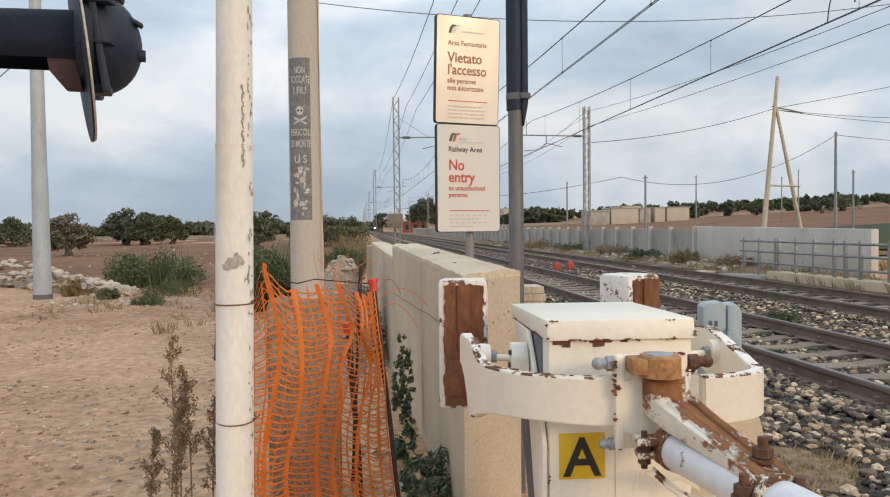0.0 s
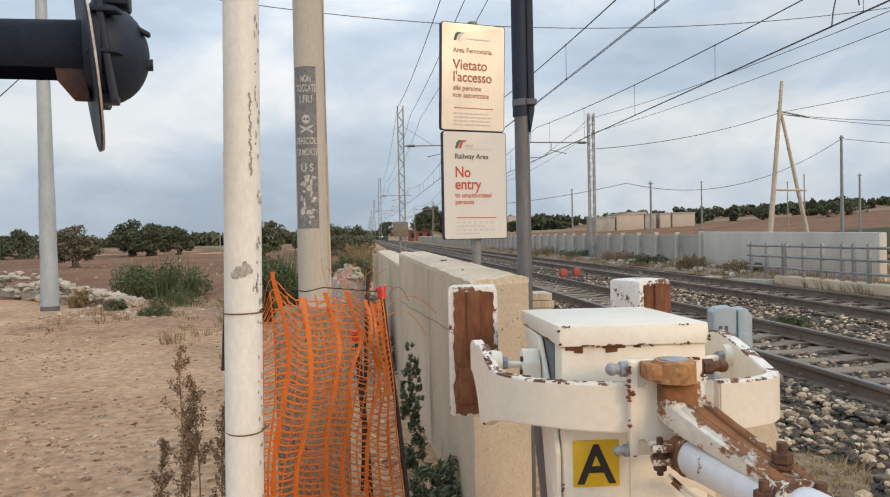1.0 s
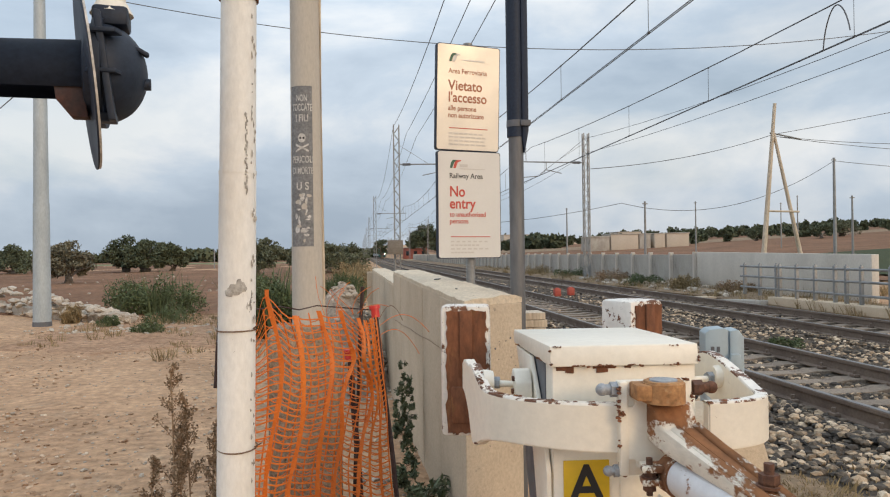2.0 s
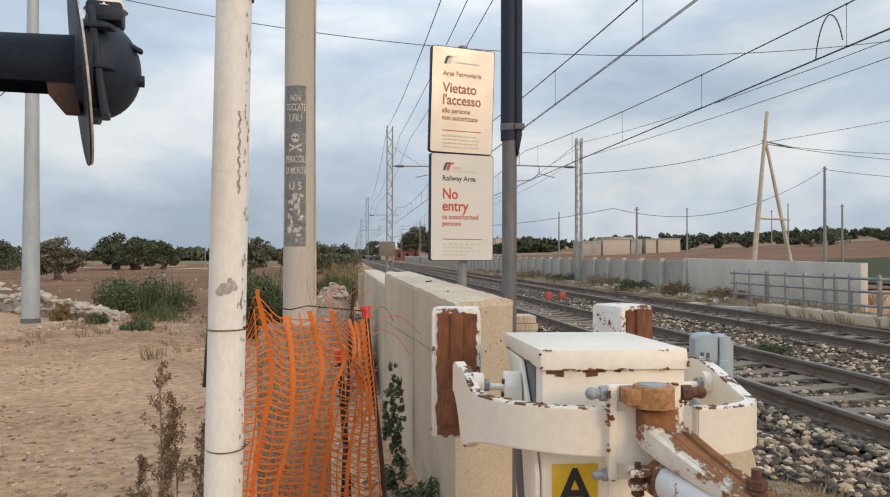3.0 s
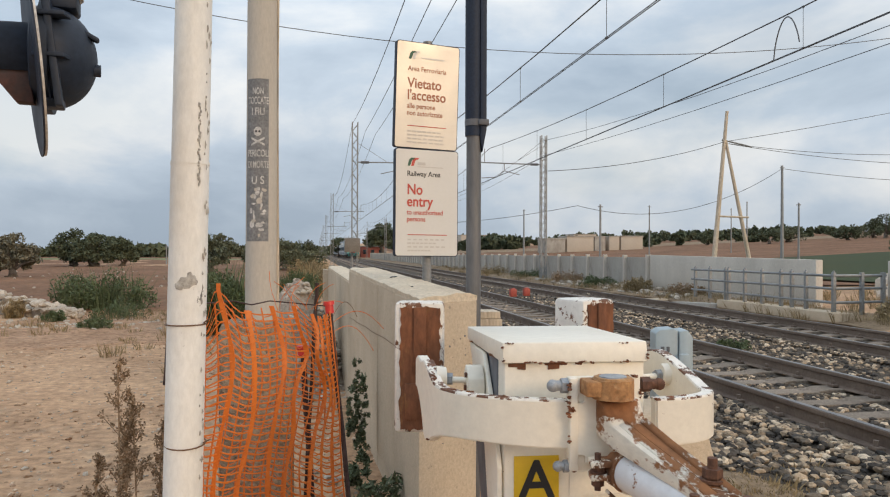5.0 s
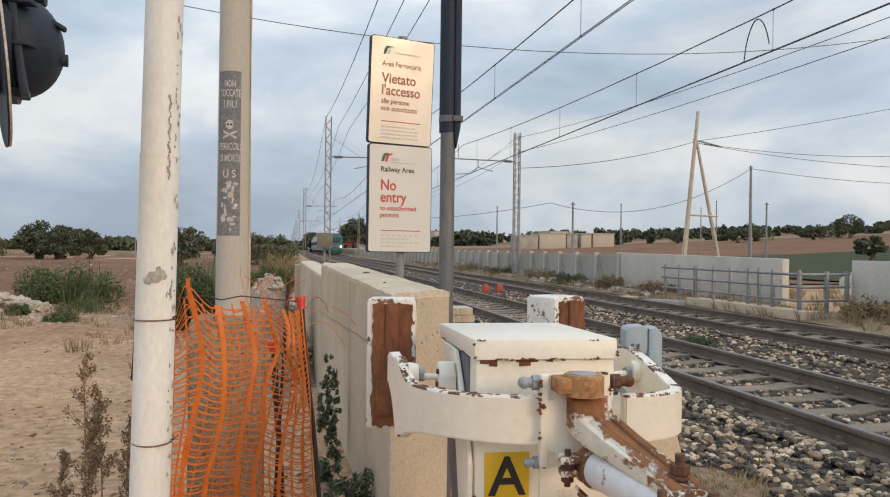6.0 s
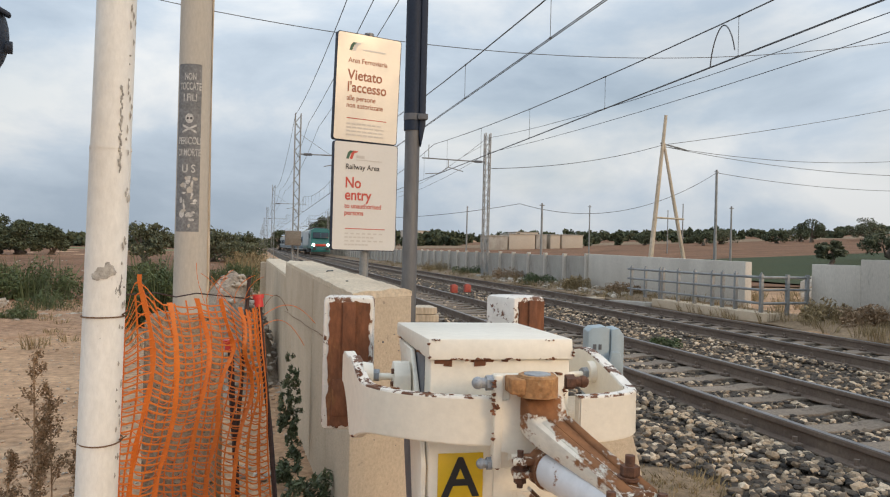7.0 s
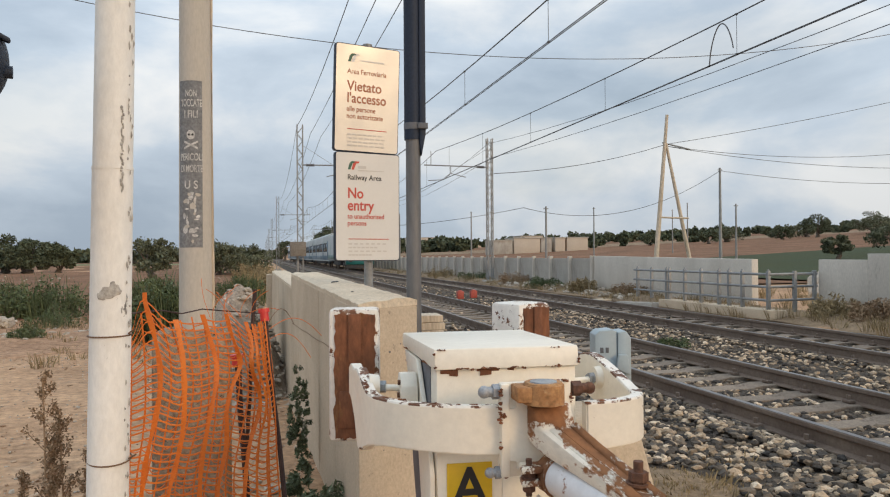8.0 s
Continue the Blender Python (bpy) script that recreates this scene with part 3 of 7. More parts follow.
# ---- boundary wall, concrete panels and railing on the far side ----
def boundary_wall():
    w = empty("boundary_wall", pose(0, 0, 0), "weathered grey concrete panel fence along the line", "wall", "", "structure")
    bm = B()
    box(bm, (0, 0, 0.72), (0.07, 1.93, 1.44), 0.008)
    me = bpy.data.meshes.new("panel")
    bm.to_mesh(me)
    bm.free()
    me.materials.append(M_CONC_GREY)
    bm = B()
    box(bm, (0, 0, 0.76), (0.16, 0.14, 1.52), 0.012)
    mp = bpy.data.meshes.new("post")
    bm.to_mesh(mp)
    bm.free()
    mp.materials.append(M_CAST)
    for k in range(70):
        y = 25.9 + 2.07 * k
        for nm, m, yy in (("panel", me, y + 1.035), ("post", mp, y)):
            ob = new(nm, m)
            ob.parent, ob.location = w, (12.45 if nm == "panel" else 12.38, yy, 0.02 + random.uniform(-0.015, 0.015))
            ob.rotation_euler = (0, random.uniform(-0.012, 0.012), 0)
    # plain cast wall with a gap, then a further length
    for a, b, z0, z1 in ((16.5, 25.8, 1.45, 1.54), (12.75, 14.15, 1.45, 1.45), (-12, 12.75, 1.58, 1.58)):
        bm = B()
        prism(bm, [(a, 0.0), (b, 0.0), (b, z1), (a, z0)], 0.2, "x", 12.4, 0.012)
        part("cast_wall", bm, M_CAST, w)


boundary_wall()


def railing():
    r = empty("railing", pose(0, 0, 0), "galvanised tube railing on a low concrete kerb", "railing")
    bm = B()
    prism(bm, [(10.75, 13.7), (11.2, 13.7), (11.2, 18.3), (10.75, 18.3)], 0.35, "z", 0.0, 0.015)
    part("kerb", bm, M_CONC_WALL, r, "pale concrete kerb")
    bm = B()
    prism(bm, [(18.31, 0.0), (21.6, 0.0), (20.4, 0.16), (18.31, 0.24)], 0.75, "x", 10.55, 0.012)
    part("ramp", bm, M_CONC_GREY, r, "low sloping concrete slab")
    ys = [19.8, 19.0, 18.2, 18.05, 17.3, 16.55, 15.8, 15.4, 14.9, 14.0]
    for y in ys:
        bm = B()
        box(bm, (10.95, y, 0.77), (0.075, 0.075, 0.86), 0.006)
        cyl(bm, (10.95, y, 1.18), (10.95, y, 1.24), 0.035, 0.02, 10)
        part("post", bm, M_GALV_DULL, r)
    for z in (0.55, 0.85, 1.13):
        bm = B()
        tube(bm, [(10.94, 20.0, z), (10.94, 13.95, z)], 0.030, 8)
        part("rail", bm, M_GALV_DULL, r)
        bm = B()
        tube(bm, [(10.95, 13.97, z), (12.4, 14.2, z)], 0.030, 8)
        part("rail", bm, M_GALV_DULL, r)
    for x, y in ((11.7, 14.08), (12.3, 14.17)):
        bm = B()
        box(bm, (x, y, 0.70), (0.075, 0.075, 1.0), 0.006)
        part("post", bm, M_GALV_DULL, r)


railing()


# ---- level-crossing barrier drive ----
M_FORK = surf("rusted_fork_paint", (0.74, 0.68, 0.58), (0.66, 0.60, 0.50), 5, 40, 0.6, bump=0.15, spot=(0.30, 0.125, 0.048), spot_at=0.475, spot_scale=10, spot_soft=0.04, stretch=(1, 0.4, 1), fine_mix=0.14, spot_bump=0.6, spot_rough=0.9)
M_EDGEWORN = surf("flaked_upper_edge", (0.80, 0.76, 0.69), (0.72, 0.67, 0.58), 6, 40, 0.6, bump=0.2, spot=(0.19, 0.075, 0.032), spot_at=0.50, spot_scale=15, spot_soft=0.015, spot_bump=0.8, fine_mix=0.08)


def barrier_machine():
    a = empty("barrier_machine", pose(0.728, 1.93, 0, 0, 0, -3.4), "cream painted level-crossing barrier drive with chipped rust edges", "barrier machine")
    # local x right, y away, front face at y=0
    bm = B()
    prism(bm, [(-0.27, -0.02), (0.27, -0.02), (0.25, 0.62), (-0.25, 0.62)], 0.25, "z", -0.02, 0.02)
    part("foundation", bm, M_CONC_WALL, a, "pale concrete foundation block")
    bm = B()
    prism(bm, [(-0.12, 0.0), (0.80, 0.0), (0.515, 1.05), (-0.12, 1.05)], 0.36, "y", 0.31, 0.02)
    part("plinth", bm, M_CONC_WALL, a, "sloping pale concrete plinth")
    bm = B()
    box(bm, (-0.019, 0.045, 0.745), (0.40, 0.09, 1.10), 0.010)
    part("front_cover", bm, M_CREAM, a, "cream front cover chipped along its edges")
    bm = B()
    box(bm, (0.067, -0.002, 0.62), (0.205, 0.004, 0.735), 0.0015)
    part("access_door", bm, M_CREAM, a, "cream access door with raised lettering")
    bm = B()
    prism(bm, [(0.09, 0.2), (0.30, 0.2), (0.53, 1.285), (0.09, 1.285)], 0.385, "x", -0.205, 0.006)
    part("body", bm, M_CREAM, a)
    # dark plate: paints the shade in the gap between front cover and side
    bm = B()
    prism(bm, [(0.095, 0.25), (0.20, 0.25), (0.34, 0.734), (0.45, 0.925), (0.535, 1.282), (0.095, 1.282)], 0.012, "x", -0.219, 0.002)
    part("side_recess", bm, M_SLATE, a, "slate grey side plate, also the painted shade of the gap behind the cover")
    bm = B()
    prism(bm, [(0.0, 0.25), (0.065, 0.25), (0.13, 0.812), (0.208, 1.009), (0.394, 1.164), (0.505, 1.284), (0.245, 1.284), (0.14, 1.184), (0.03, 1.06), (0.0, 1.0)], 0.014, "x", -0.237, 0.003)
    part("side_plate", bm, M_CREAM, a, "cream side plate with a slanted back edge")
    bm = B()
    prism(bm, [(-0.225, -0.014), (0.185, -0.014), (0.188, 0.555), (-0.238, 0.555)], 0.050, "z", 1.289, 0.0)
    for v in bm.verts:
        if v.co.z > 1.32:
            v.co.z += 0.006 * (1 if v.co.y < 0.2 else -1)
            if v.co.y < 0.2:
                v.co.y += 0.010
    bmesh.ops.bevel(bm, geom=bm.edges[:], offset=0.0045, segments=2, affect="EDGES", profile=0.5)
    part("lid", bm, M_CREAM, a, "cream lid with rusted lower edge")
    for x, w, h in ((-0.185, 0.045, 0.013), (-0.170, 0.024, 0.019), (-0.075, 0.065, 0.010), (-0.080, 0.034, 0.020), (-0.010, 0.020, 0.008), (0.03, 0.012, 0.006)):
        bm = B()
        box(bm, (x, -0.0012, 1.289 - h / 2), (w, 0.004, h), 0.0015)
        wavy(bm, 0.004, 110)
        part("rust_patch", bm, M_RUST, a, "flaked rust below the lid")
    # side bracket that takes the pivot pin
    bm = B()
    prism(bm, [(0.17, 1.12), (0.27, 1.12), (0.26, 1.225), (0.235, 1.25), (0.20, 1.25), (0.175, 1.215)], 0.050, "x", -0.292, 0.004)
    part("pivot_bracket", bm, M_CREAM, a, "cream bracket with rusty bolt heads")
    for y, z in ((0.195, 1.225), (0.21, 1.185), (0.245, 1.155)):
        bm = B()
        cyl(bm, (-0.290, y, z), (-0.299, y, z), 0.008, seg=10)
        part("bracket_bolt", bm, M_DARKBOLT, a, "rusty bolt head")

    # curved counterweight yoke round the front
    def yoke(pts, name, m=M_CREAM):
        """Thick upright band along points of x, y, z of the lower and upper edge."""
        bm = B()
        P = [Vector((p[0], p[1], 0)) for p in pts]
        rows = []
        for i, p in enumerate(pts):
            d = (P[min(i + 1, len(P) - 1)] - P[max(i - 1, 0)]).normalized()
            n = Vector((d.y, -d.x, 0)) * 0.017
            rows.append([bm.verts.new((P[i] + n * s) + Vector((0, 0, z))) for s, z in ((1, p[2]), (1, p[3]), (-1, p[3]), (-1, p[2]))])
        for r, s in zip(rows, rows[1:]):
            for k in range(4):
                bm.faces.new((r[k], r[(k + 1) % 4], s[(k + 1) % 4], s[k]))
        bm.faces.new(rows[0][::-1])
        bm.faces.new(rows[-1])
        bmesh.ops.recalc_face_normals(bm, faces=bm.faces[:])
        bmesh.ops.bevel(bm, geom=[e for e in bm.edges if e.is_valid and len(e.link_faces) == 2 and e.calc_face_angle(0) > 0.9], offset=0.004, segments=2, affect="EDGES")
        arm = part(name, bm, m, a)
        bm = B()
        rows = []
        for i, p in enumerate(pts):
            d = (P[min(i + 1, len(P) - 1)] - P[max(i - 1, 0)]).normalized()
            n = Vector((d.y, -d.x, 0)) * 0.0168
            rows.append([bm.verts.new((P[i] + n * s) + Vector((0, 0, p[3] + dz))) for s, dz in ((1, -0.004), (0.86, 0.0012), (-0.86, 0.0012), (-1, -0.004))])
        for r, s in zip(rows, rows[1:]):
            for k in range(3):
                bm.faces.new((r[k], r[k + 1], s[k + 1], s[k]))
        bmesh.ops.recalc_face_normals(bm, faces=bm.faces[:])
        part("worn_edge", bm, M_EDGEWORN, arm, "upper edge with paint flaked to rust")
        return arm

    def blend(keys, n):
        """Smooth curve through keys."""
        keys = [Vector(k) for k in keys]
        out = []
        for i in range(len(keys) - 1):
            p0, p1, p2, p3 = keys[max(i - 1, 0)], keys[i], keys[i + 1], keys[min(i + 2, len(keys) - 1)]
            for k in range(n):
                t = k / n
                out.append(0.5 * (2 * p1 + (p2 - p0) * t + (2 * p0 - 5 * p1 + 4 * p2 - p3) * t * t + (3 * p1 - 3 * p2 + p3 - p0) * t ** 3))
        return out + [keys[-1]]

    yoke(blend([(-0.416, 0.375, 1.165, 1.250), (-0.412, 0.350, 1.155, 1.262), (-0.404, 0.315, 1.100, 1.252), (-0.398, 0.285, 1.030, 1.256), (-0.392, 0.240, 1.020, 1.240), (-0.378, 0.160, 1.052, 1.206), (-0.350, 0.075, 1.074, 1.203), (-0.28, -0.015, 1.083, 1.205), (-0.16, -0.085, 1.083, 1.207), (-0.02, -0.11, 1.082, 1.208), (0.07, -0.11, 1.082, 1.209)], 6), "yoke_arm")
    yoke(blend([(0.16, -0.11, 1.084, 1.207), (0.255, -0.10, 1.085, 1.208), (0.335, -0.055, 1.088, 1.21), (0.362, 0.04, 1.09, 1.215), (0.368, 0.18, 1.10, 1.245), (0.362, 0.30, 1.13, 1.272), (0.352, 0.37, 1.15, 1.268), (0.335, 0.41, 1.17, 1.235)], 6), "yoke_arm")
    # pivots with washers and bolts at the sides
    for x, s in ((-0.235, -1), (0.215, 1)):
        bm = B()
        cyl(bm, (x - s * 0.03, 0.22, 1.20), (x + s * 0.13, 0.24, 1.205), 0.010, seg=20)
        p = part("pivot_pin", bm, M_CREAM, a, "painted pivot pin")
        bm = B()
        cyl(bm, (x + s * 0.115, 0.24, 1.21), (x + s * 0.145, 0.24, 1.21), 0.032, 0.037, seg=28)
        part("pivot_boss", bm, M_CREAM, a, "cream pivot boss")
        bm = B()
        cyl(bm, (x + s * 0.095, 0.235, 1.207), (x + s * 0.115, 0.24, 1.207), 0.018, seg=6)
        part("pivot_nut", bm, M_BOLT, p, "zinc nut")
    # counterweights: rusted slabs with chipped white rims
    def counterweight(x, y, z0, z1, w, d, rz):
        bm = B()
        m = pose(x, y, 0, 0, 0, rz)
        box(bm, (0, 0, (z0 + z1) / 2), (w, d, z1 - z0), 0.016, m)
        c = part("counterweight", bm, M_CHIPPED, a, "chipped white counterweight with rusty face")
        bm = B()
        a0, b0, zc = w * 0.40, (z1 - z0) * 0.465, (z0 + z1) / 2 - 0.002
        ring = [(a0 * sx, b0 * (2 * t - 1) * sz) if vert else (a0 * (2 * t - 1) * sx, b0 * sz)
                for sx, sz, vert in ((1, 1, True), (-1, 1, False), (-1, -1, True), (1, -1, False)) for t in np.linspace(0, 0.95, 22)]
        ring = [(0.004 + x * (1 + 0.13 * noise.noise(Vector((x * 90, z * 90, rz)))), zc + z * (1 + 0.035 * noise.noise(Vector((x * 70, z * 70, rz + 5))))) for x, z in ring]
        prism(bm, ring, 0.010, "y", -d / 2 - 0.006)
        bmesh.ops.transform(bm, matrix=m, verts=bm.verts[:])
        box(bm, (0.004, -d / 2 - 0.009, (z0 + z1) / 2 + 0.10), (w * 0.26, 0.012, (z1 - z0) * 0.50), 0.004, m)
        box(bm, (0.004, -d / 2 - 0.006, (z0 + z1) / 2 - 0.12), (w * 0.62, 0.012, (z1 - z0) * 0.28), 0.005, m)
        part("rusty_face", bm, M_RUST, c, "streaked rusty casting face")
    counterweight(-0.392, 0.70, 0.945, 1.412, 0.176, 0.12, -8)
    counterweight(0.268, 0.84, 0.96, 1.412, 0.165, 0.17, 26)

    # centre bracket plate with hinge
    bm = B()
    box(bm, (0.0235, -0.122, 1.149), (0.187, 0.016, 0.242), 0.004)
    box(bm, (-0.064, -0.122, 1.149), (0.022, 0.040, 0.238), 0.004)
    part("bracket_plate", bm, M_CREAM, a, "cream bracket plate with rusty edge")
    bm = B()
    box(bm, (-0.003, -0.134, 1.138), (0.105, 0.012, 0.176), 0.0)
    bmesh.ops.bevel(bm, geom=[e for e in bm.edges if abs(e.verts[0].co.y - e.verts[1].co.y) > 0.005], offset=0.022, segments=5, affect="EDGES")
    part("cover_plate", bm, M_CREAM, a, "raised cream cover plate with rounded corners")
    bm = B()
    cyl(bm, (0.03, -0.165, 1.221), (0.03, -0.165, 1.270), 0.0535, 0.0525, 36)
    cyl(bm, (0.03, -0.165, 1.268), (0.03, -0.165, 1.275), 0.0505, 0.047, 36)
    prism(bm, [(-0.046, -0.19), (-0.01, -0.20), (-0.01, -0.125), (-0.046, -0.125)], 0.040, "z", 1.228, 0.005)
    wavy(bm, 0.0015, 60)
    boss = part("hinge_boss", bm, M_RUST_OCHRE, a, "ochre rusted hinge boss")
    bm = B()
    cyl(bm, (0.03, -0.165, 1.270), (0.03, -0.165, 1.2775), 0.036, 0.034, 28)
    part("pin_head", bm, M_BOLT, boss, "grey worn pin head")
    for x, y, z, m, r, l in ((-0.072, -0.118, 1.246, M_BOLT, 0.019, 0.042), (0.122, -0.118, 1.246, M_DARKBOLT, 0.019, 0.05), (-0.072, -0.118, 1.038, M_BOLT, 0.016, 0.028)):
        bm = B()
        s = 1 if x > 0 else -1
        cyl(bm, (x, y, z), (x + s * l * 0.5, y, z), r * 1.05, seg=6)
        cyl(bm, (x + s * l * 0.45, y, z), (x + s * l * 0.8, y, z), r * 0.72, seg=12)
        bmesh.ops.create_uvsphere(bm, u_segments=14, v_segments=9, radius=r * 0.86, matrix=Matrix.Translation((x + s * l, y, z)))
        part("bolt", bm, m, a, "domed bolt")

    # boom tube under a rusty fork beam
    p0, p1 = Vector((0.046, -0.175, 1.046)), Vector((0.725, -3.6, 1.040))
    d = (p1 - p0).normalized()
    bm = B()
    cyl(bm, p0, p0 + d * 0.40, 0.047, seg=32)
    boom = part("boom_tube", bm, M_PIPE, a, "bluish white boom tube streaked with rust")
    bm = B()
    cyl(bm, p0 + d * 0.36, p1, 0.052, seg=32)
    part("outer_tube", bm, M_PIPE, boom, "bluish white outer boom tube")
    for at, w, r in ((0.0, 0.05, 0.0500), (0.355, 0.06, 0.059)):
        bm = B()
        cyl(bm, p0 + d * at, p0 + d * (at + w), r, seg=32)
        cyl(bm, p0 + d * (at + w * 0.75), p0 + d * (at + w), r * 1.06, seg=32)
        wavy(bm, 0.0015, 50)
        part("collar", bm, M_CREAM_WORN, boom, "rusty collar")

    def swept(name, rows, m, label, bev=0.006):
        """Solid with a box section that changes along y: rows of y, x0, x1, z0, z1."""
        bm = B()
        rings = [[bm.verts.new(q) for q in ((x0, y, z0), (x1, y, z0 + 0.01), (x1, y, z1), (x0, y, z1 - 0.008))] for y, x0, x1, z0, z1 in rows]
        for q, r in zip(rings, rings[1:]):
            for k in range(4):
                bm.faces.new((q[k], q[(k + 1) % 4], r[(k + 1) % 4], r[k]))
        bm.faces.new(rings[0][::-1])
        bm.faces.new(rings[-1])
        bmesh.ops.recalc_face_normals(bm, faces=bm.faces[:])
        bmesh.ops.bevel(bm, geom=bm.edges[:], offset=bev, segments=2, affect="EDGES", profile=0.6)
        return part(name, bm, m, boom, label)

    beam = [(-0.135, -0.006, 0.094, 1.125, 1.222), (-0.185, -0.004, 0.095, 1.118, 1.221), (-0.205, 0.012, 0.101, 1.102, 1.168), (-0.32, 0.040, 0.119, 1.090, 1.142), (-0.45, 0.066, 0.136, 1.080, 1.120), (-0.575, 0.086, 0.154, 1.070, 1.098)]
    swept("fork_beam", beam, M_FORK, "fork beam, paint worn to rust")
    # raised ribs along both edges of the beam
    for name, f, w, h in (("fork_rib", 1.0, 0.014, 0.012), ("fork_rib", 0.42, 0.020, 0.008)):
        rows = []
        for y, x0, x1, z0, z1 in beam[2:]:
            x = x0 + (x1 - x0) * f
            z = z1 - 0.008 * (1 - f)
            rows.append((y, x - w, x, z - 0.006, z + h))
        swept(name, rows, M_FORK, "", 0.004)
    # bolts of the clamp: shank with nuts above and below
    for x, y, z0, z1, r in ((0.128, -0.500, 1.09, 1.160, 0.021), (0.060, -0.560, 1.03, 1.105, 0.020), (0.160, -0.585, 1.03, 1.105, 0.020), (-0.021, -0.20, 1.000, 1.092, 0.016)):
        bm = B()
        cyl(bm, (x, y, z0), (x, y, z1), r * 0.5, seg=12)
        cyl(bm, (x, y, z1 - 0.045), (x, y, z1 - 0.022), r, seg=6)
        cyl(bm, (x, y, z1 - 0.050), (x, y, z1 - 0.044), r * 1.25, seg=18)
        cyl(bm, (x, y, z0 + 0.012), (x, y, z0 + 0.030), r, seg=6)
        part("clamp_bolt", bm, M_DARKBOLT, boom, "brown rusted clamp bolt")
    for z in (1.068, 1.036):
        bm = B()
        prism(bm, [(-0.046, -0.225), (0.01, -0.225), (0.03, -0.165), (-0.036, -0.165)], 0.015, "z", z - 0.0075, 0.004)
        part("clamp_ear", bm, M_CREAM_WORN, boom, "clamp ear, paint worn to rust")
    for k in range(2):
        bm = B()
        tube(bm, [(0.0 + 0.115 * t, -0.20 - 0.10 * t - 0.02 * k, 1.0 - 0.05 * math.sin(t * 2.2) - 0.012 * k) for t in np.linspace(0, 1, 10)], 0.0045, 8)
        part("stay_wire", bm, M_CREAM_WORN, boom, "rusty bent stay")
    bm = B()
    prism(bm, [(0.015, 0.955), (0.045, 0.93), (0.11, 0.93), (0.16, 0.90), (0.15, 0.955)], 0.006, "y", -0.10, 0.001)
    part("guard_plate", bm, M_CREAM, a, "bent cream guard plate")
    # raised lettering cast in the door
    for w, z, x, wd in (("TO", 0.905, 0.012, 0.040), ("DEVICE", 0.868, 0.012, 0.112)):
        text(w, 0.036, (x, -0.0045, z), M_CREAM, a, "raised_text", "raised cream lettering", 0.6, None, 0, "LEFT", wd)
    # plate with the letter A
    bm = B()
    box(bm, (-0.128, -0.002, 0.971), (0.126, 0.004, 0.126), 0.0015)
    pl = part("letter_plate", bm, M_YELLOW, a, "yellow plate with a black letter A")
    text("A", 0.150, (-0.128, -0.0045, 0.918), M_BLACK, pl, "letter", "black letter A", 1.15, a)
    # chips where the paint has broken off along the edges
    rng = np.random.default_rng(17)

    def chips(p, q, n, s, m, name):
        p, q = np.array(p), np.array(q)
        mids = rng.uniform(0, 1, max(2, n // 9))
        t = np.clip(rng.choice(mids, n) + rng.normal(0, 0.03, n), 0, 1)[:, None]
        vs, fs = stones(p + (q - p) * t + rng.normal(0, s * 0.3, (n, 3)), rng.uniform(0.2, 1.0, n) ** 1.6 * s * 1.5, rng, 0.5)
        ob = from_arrays(name, vs, fs, m, a, "stuff")
        ob["label"] = "rust showing along chipped edges"

    for p, q, n in (((-0.222, -0.013, 1.291), (0.18, -0.013, 1.291), 60), ((-0.222, -0.006, 1.343), (0.18, -0.006, 1.340), 10), ((-0.226, -0.01, 1.291), (-0.237, 0.55, 1.291), 20), ((-0.224, -0.012, 1.295), (-0.224, -0.008, 1.335), 14), ((0.184, -0.012, 1.295), (0.184, -0.012, 1.335), 8),
                    ((-0.20, -0.075, 1.207), (0.05, -0.126, 1.208), 60), ((-0.36, 0.08, 1.205), (-0.20, -0.07, 1.207), 40), ((-0.39, 0.18, 1.214), (-0.402, 0.30, 1.256), 130), ((-0.41, 0.26, 1.022), (-0.40, 0.20, 1.036), 26), ((0.16, -0.124, 1.207), (0.32, -0.07, 1.21), 36), ((0.368, 0.08, 1.224), (0.36, 0.34, 1.272), 130),
                    ((-0.077, -0.142, 1.035), (-0.077, -0.142, 1.265), 50), ((0.117, -0.130, 1.035), (0.117, -0.130, 1.27), 50), ((-0.06, -0.130, 1.029), (0.115, -0.130, 1.029), 24), ((-0.06, -0.130, 1.27), (0.115, -0.130, 1.27), 40), ((-0.068, -0.142, 1.15), (-0.068, -0.142, 1.19), 34), ((-0.218, -0.001, 0.75), (-0.218, -0.001, 1.28), 6)):
        chips(p, q, n, 0.0048, M_RUST, "rust_chips")
    bm = B()
    box(bm, (-0.232, 0.03, 0.80), (0.014, 0.06, 0.20), 0.006)
    part("latch", bm, M_CREAM, a)


def text(body, size, at, material, parent, name, label="", bold=1.0, space=None, rz=0, align="CENTER", wide=0.0):
    """Flat lettering that faces -y, as a thin mesh."""
    cu = bpy.data.curves.new(name, "FONT")
    cu.body, cu.size, cu.align_x, cu.extrude = body, size, align, 0.0008
    cu.offset = size * 0.014 * bold
    tmp = bpy.data.objects.new(name, cu)
    scene.collection.objects.link(tmp)
    me = bpy.data.meshes.new_from_object(tmp.evaluated_get(bpy.context.evaluated_depsgraph_get()))
    bpy.data.objects.remove(tmp)
    if wide:
        xs = [v.co.x for v in me.vertices]
        k = wide / (max(xs) - min(xs))
        for v in me.vertices:
            v.co.x *= k
    me.materials.clear()
    me.materials.append(material)
    ob = new(name, me)
    ob.parent = parent
    ob.matrix_basis = pose(*at, 90, 0, rz)
    if label:
        ob["label"] = label
    return ob


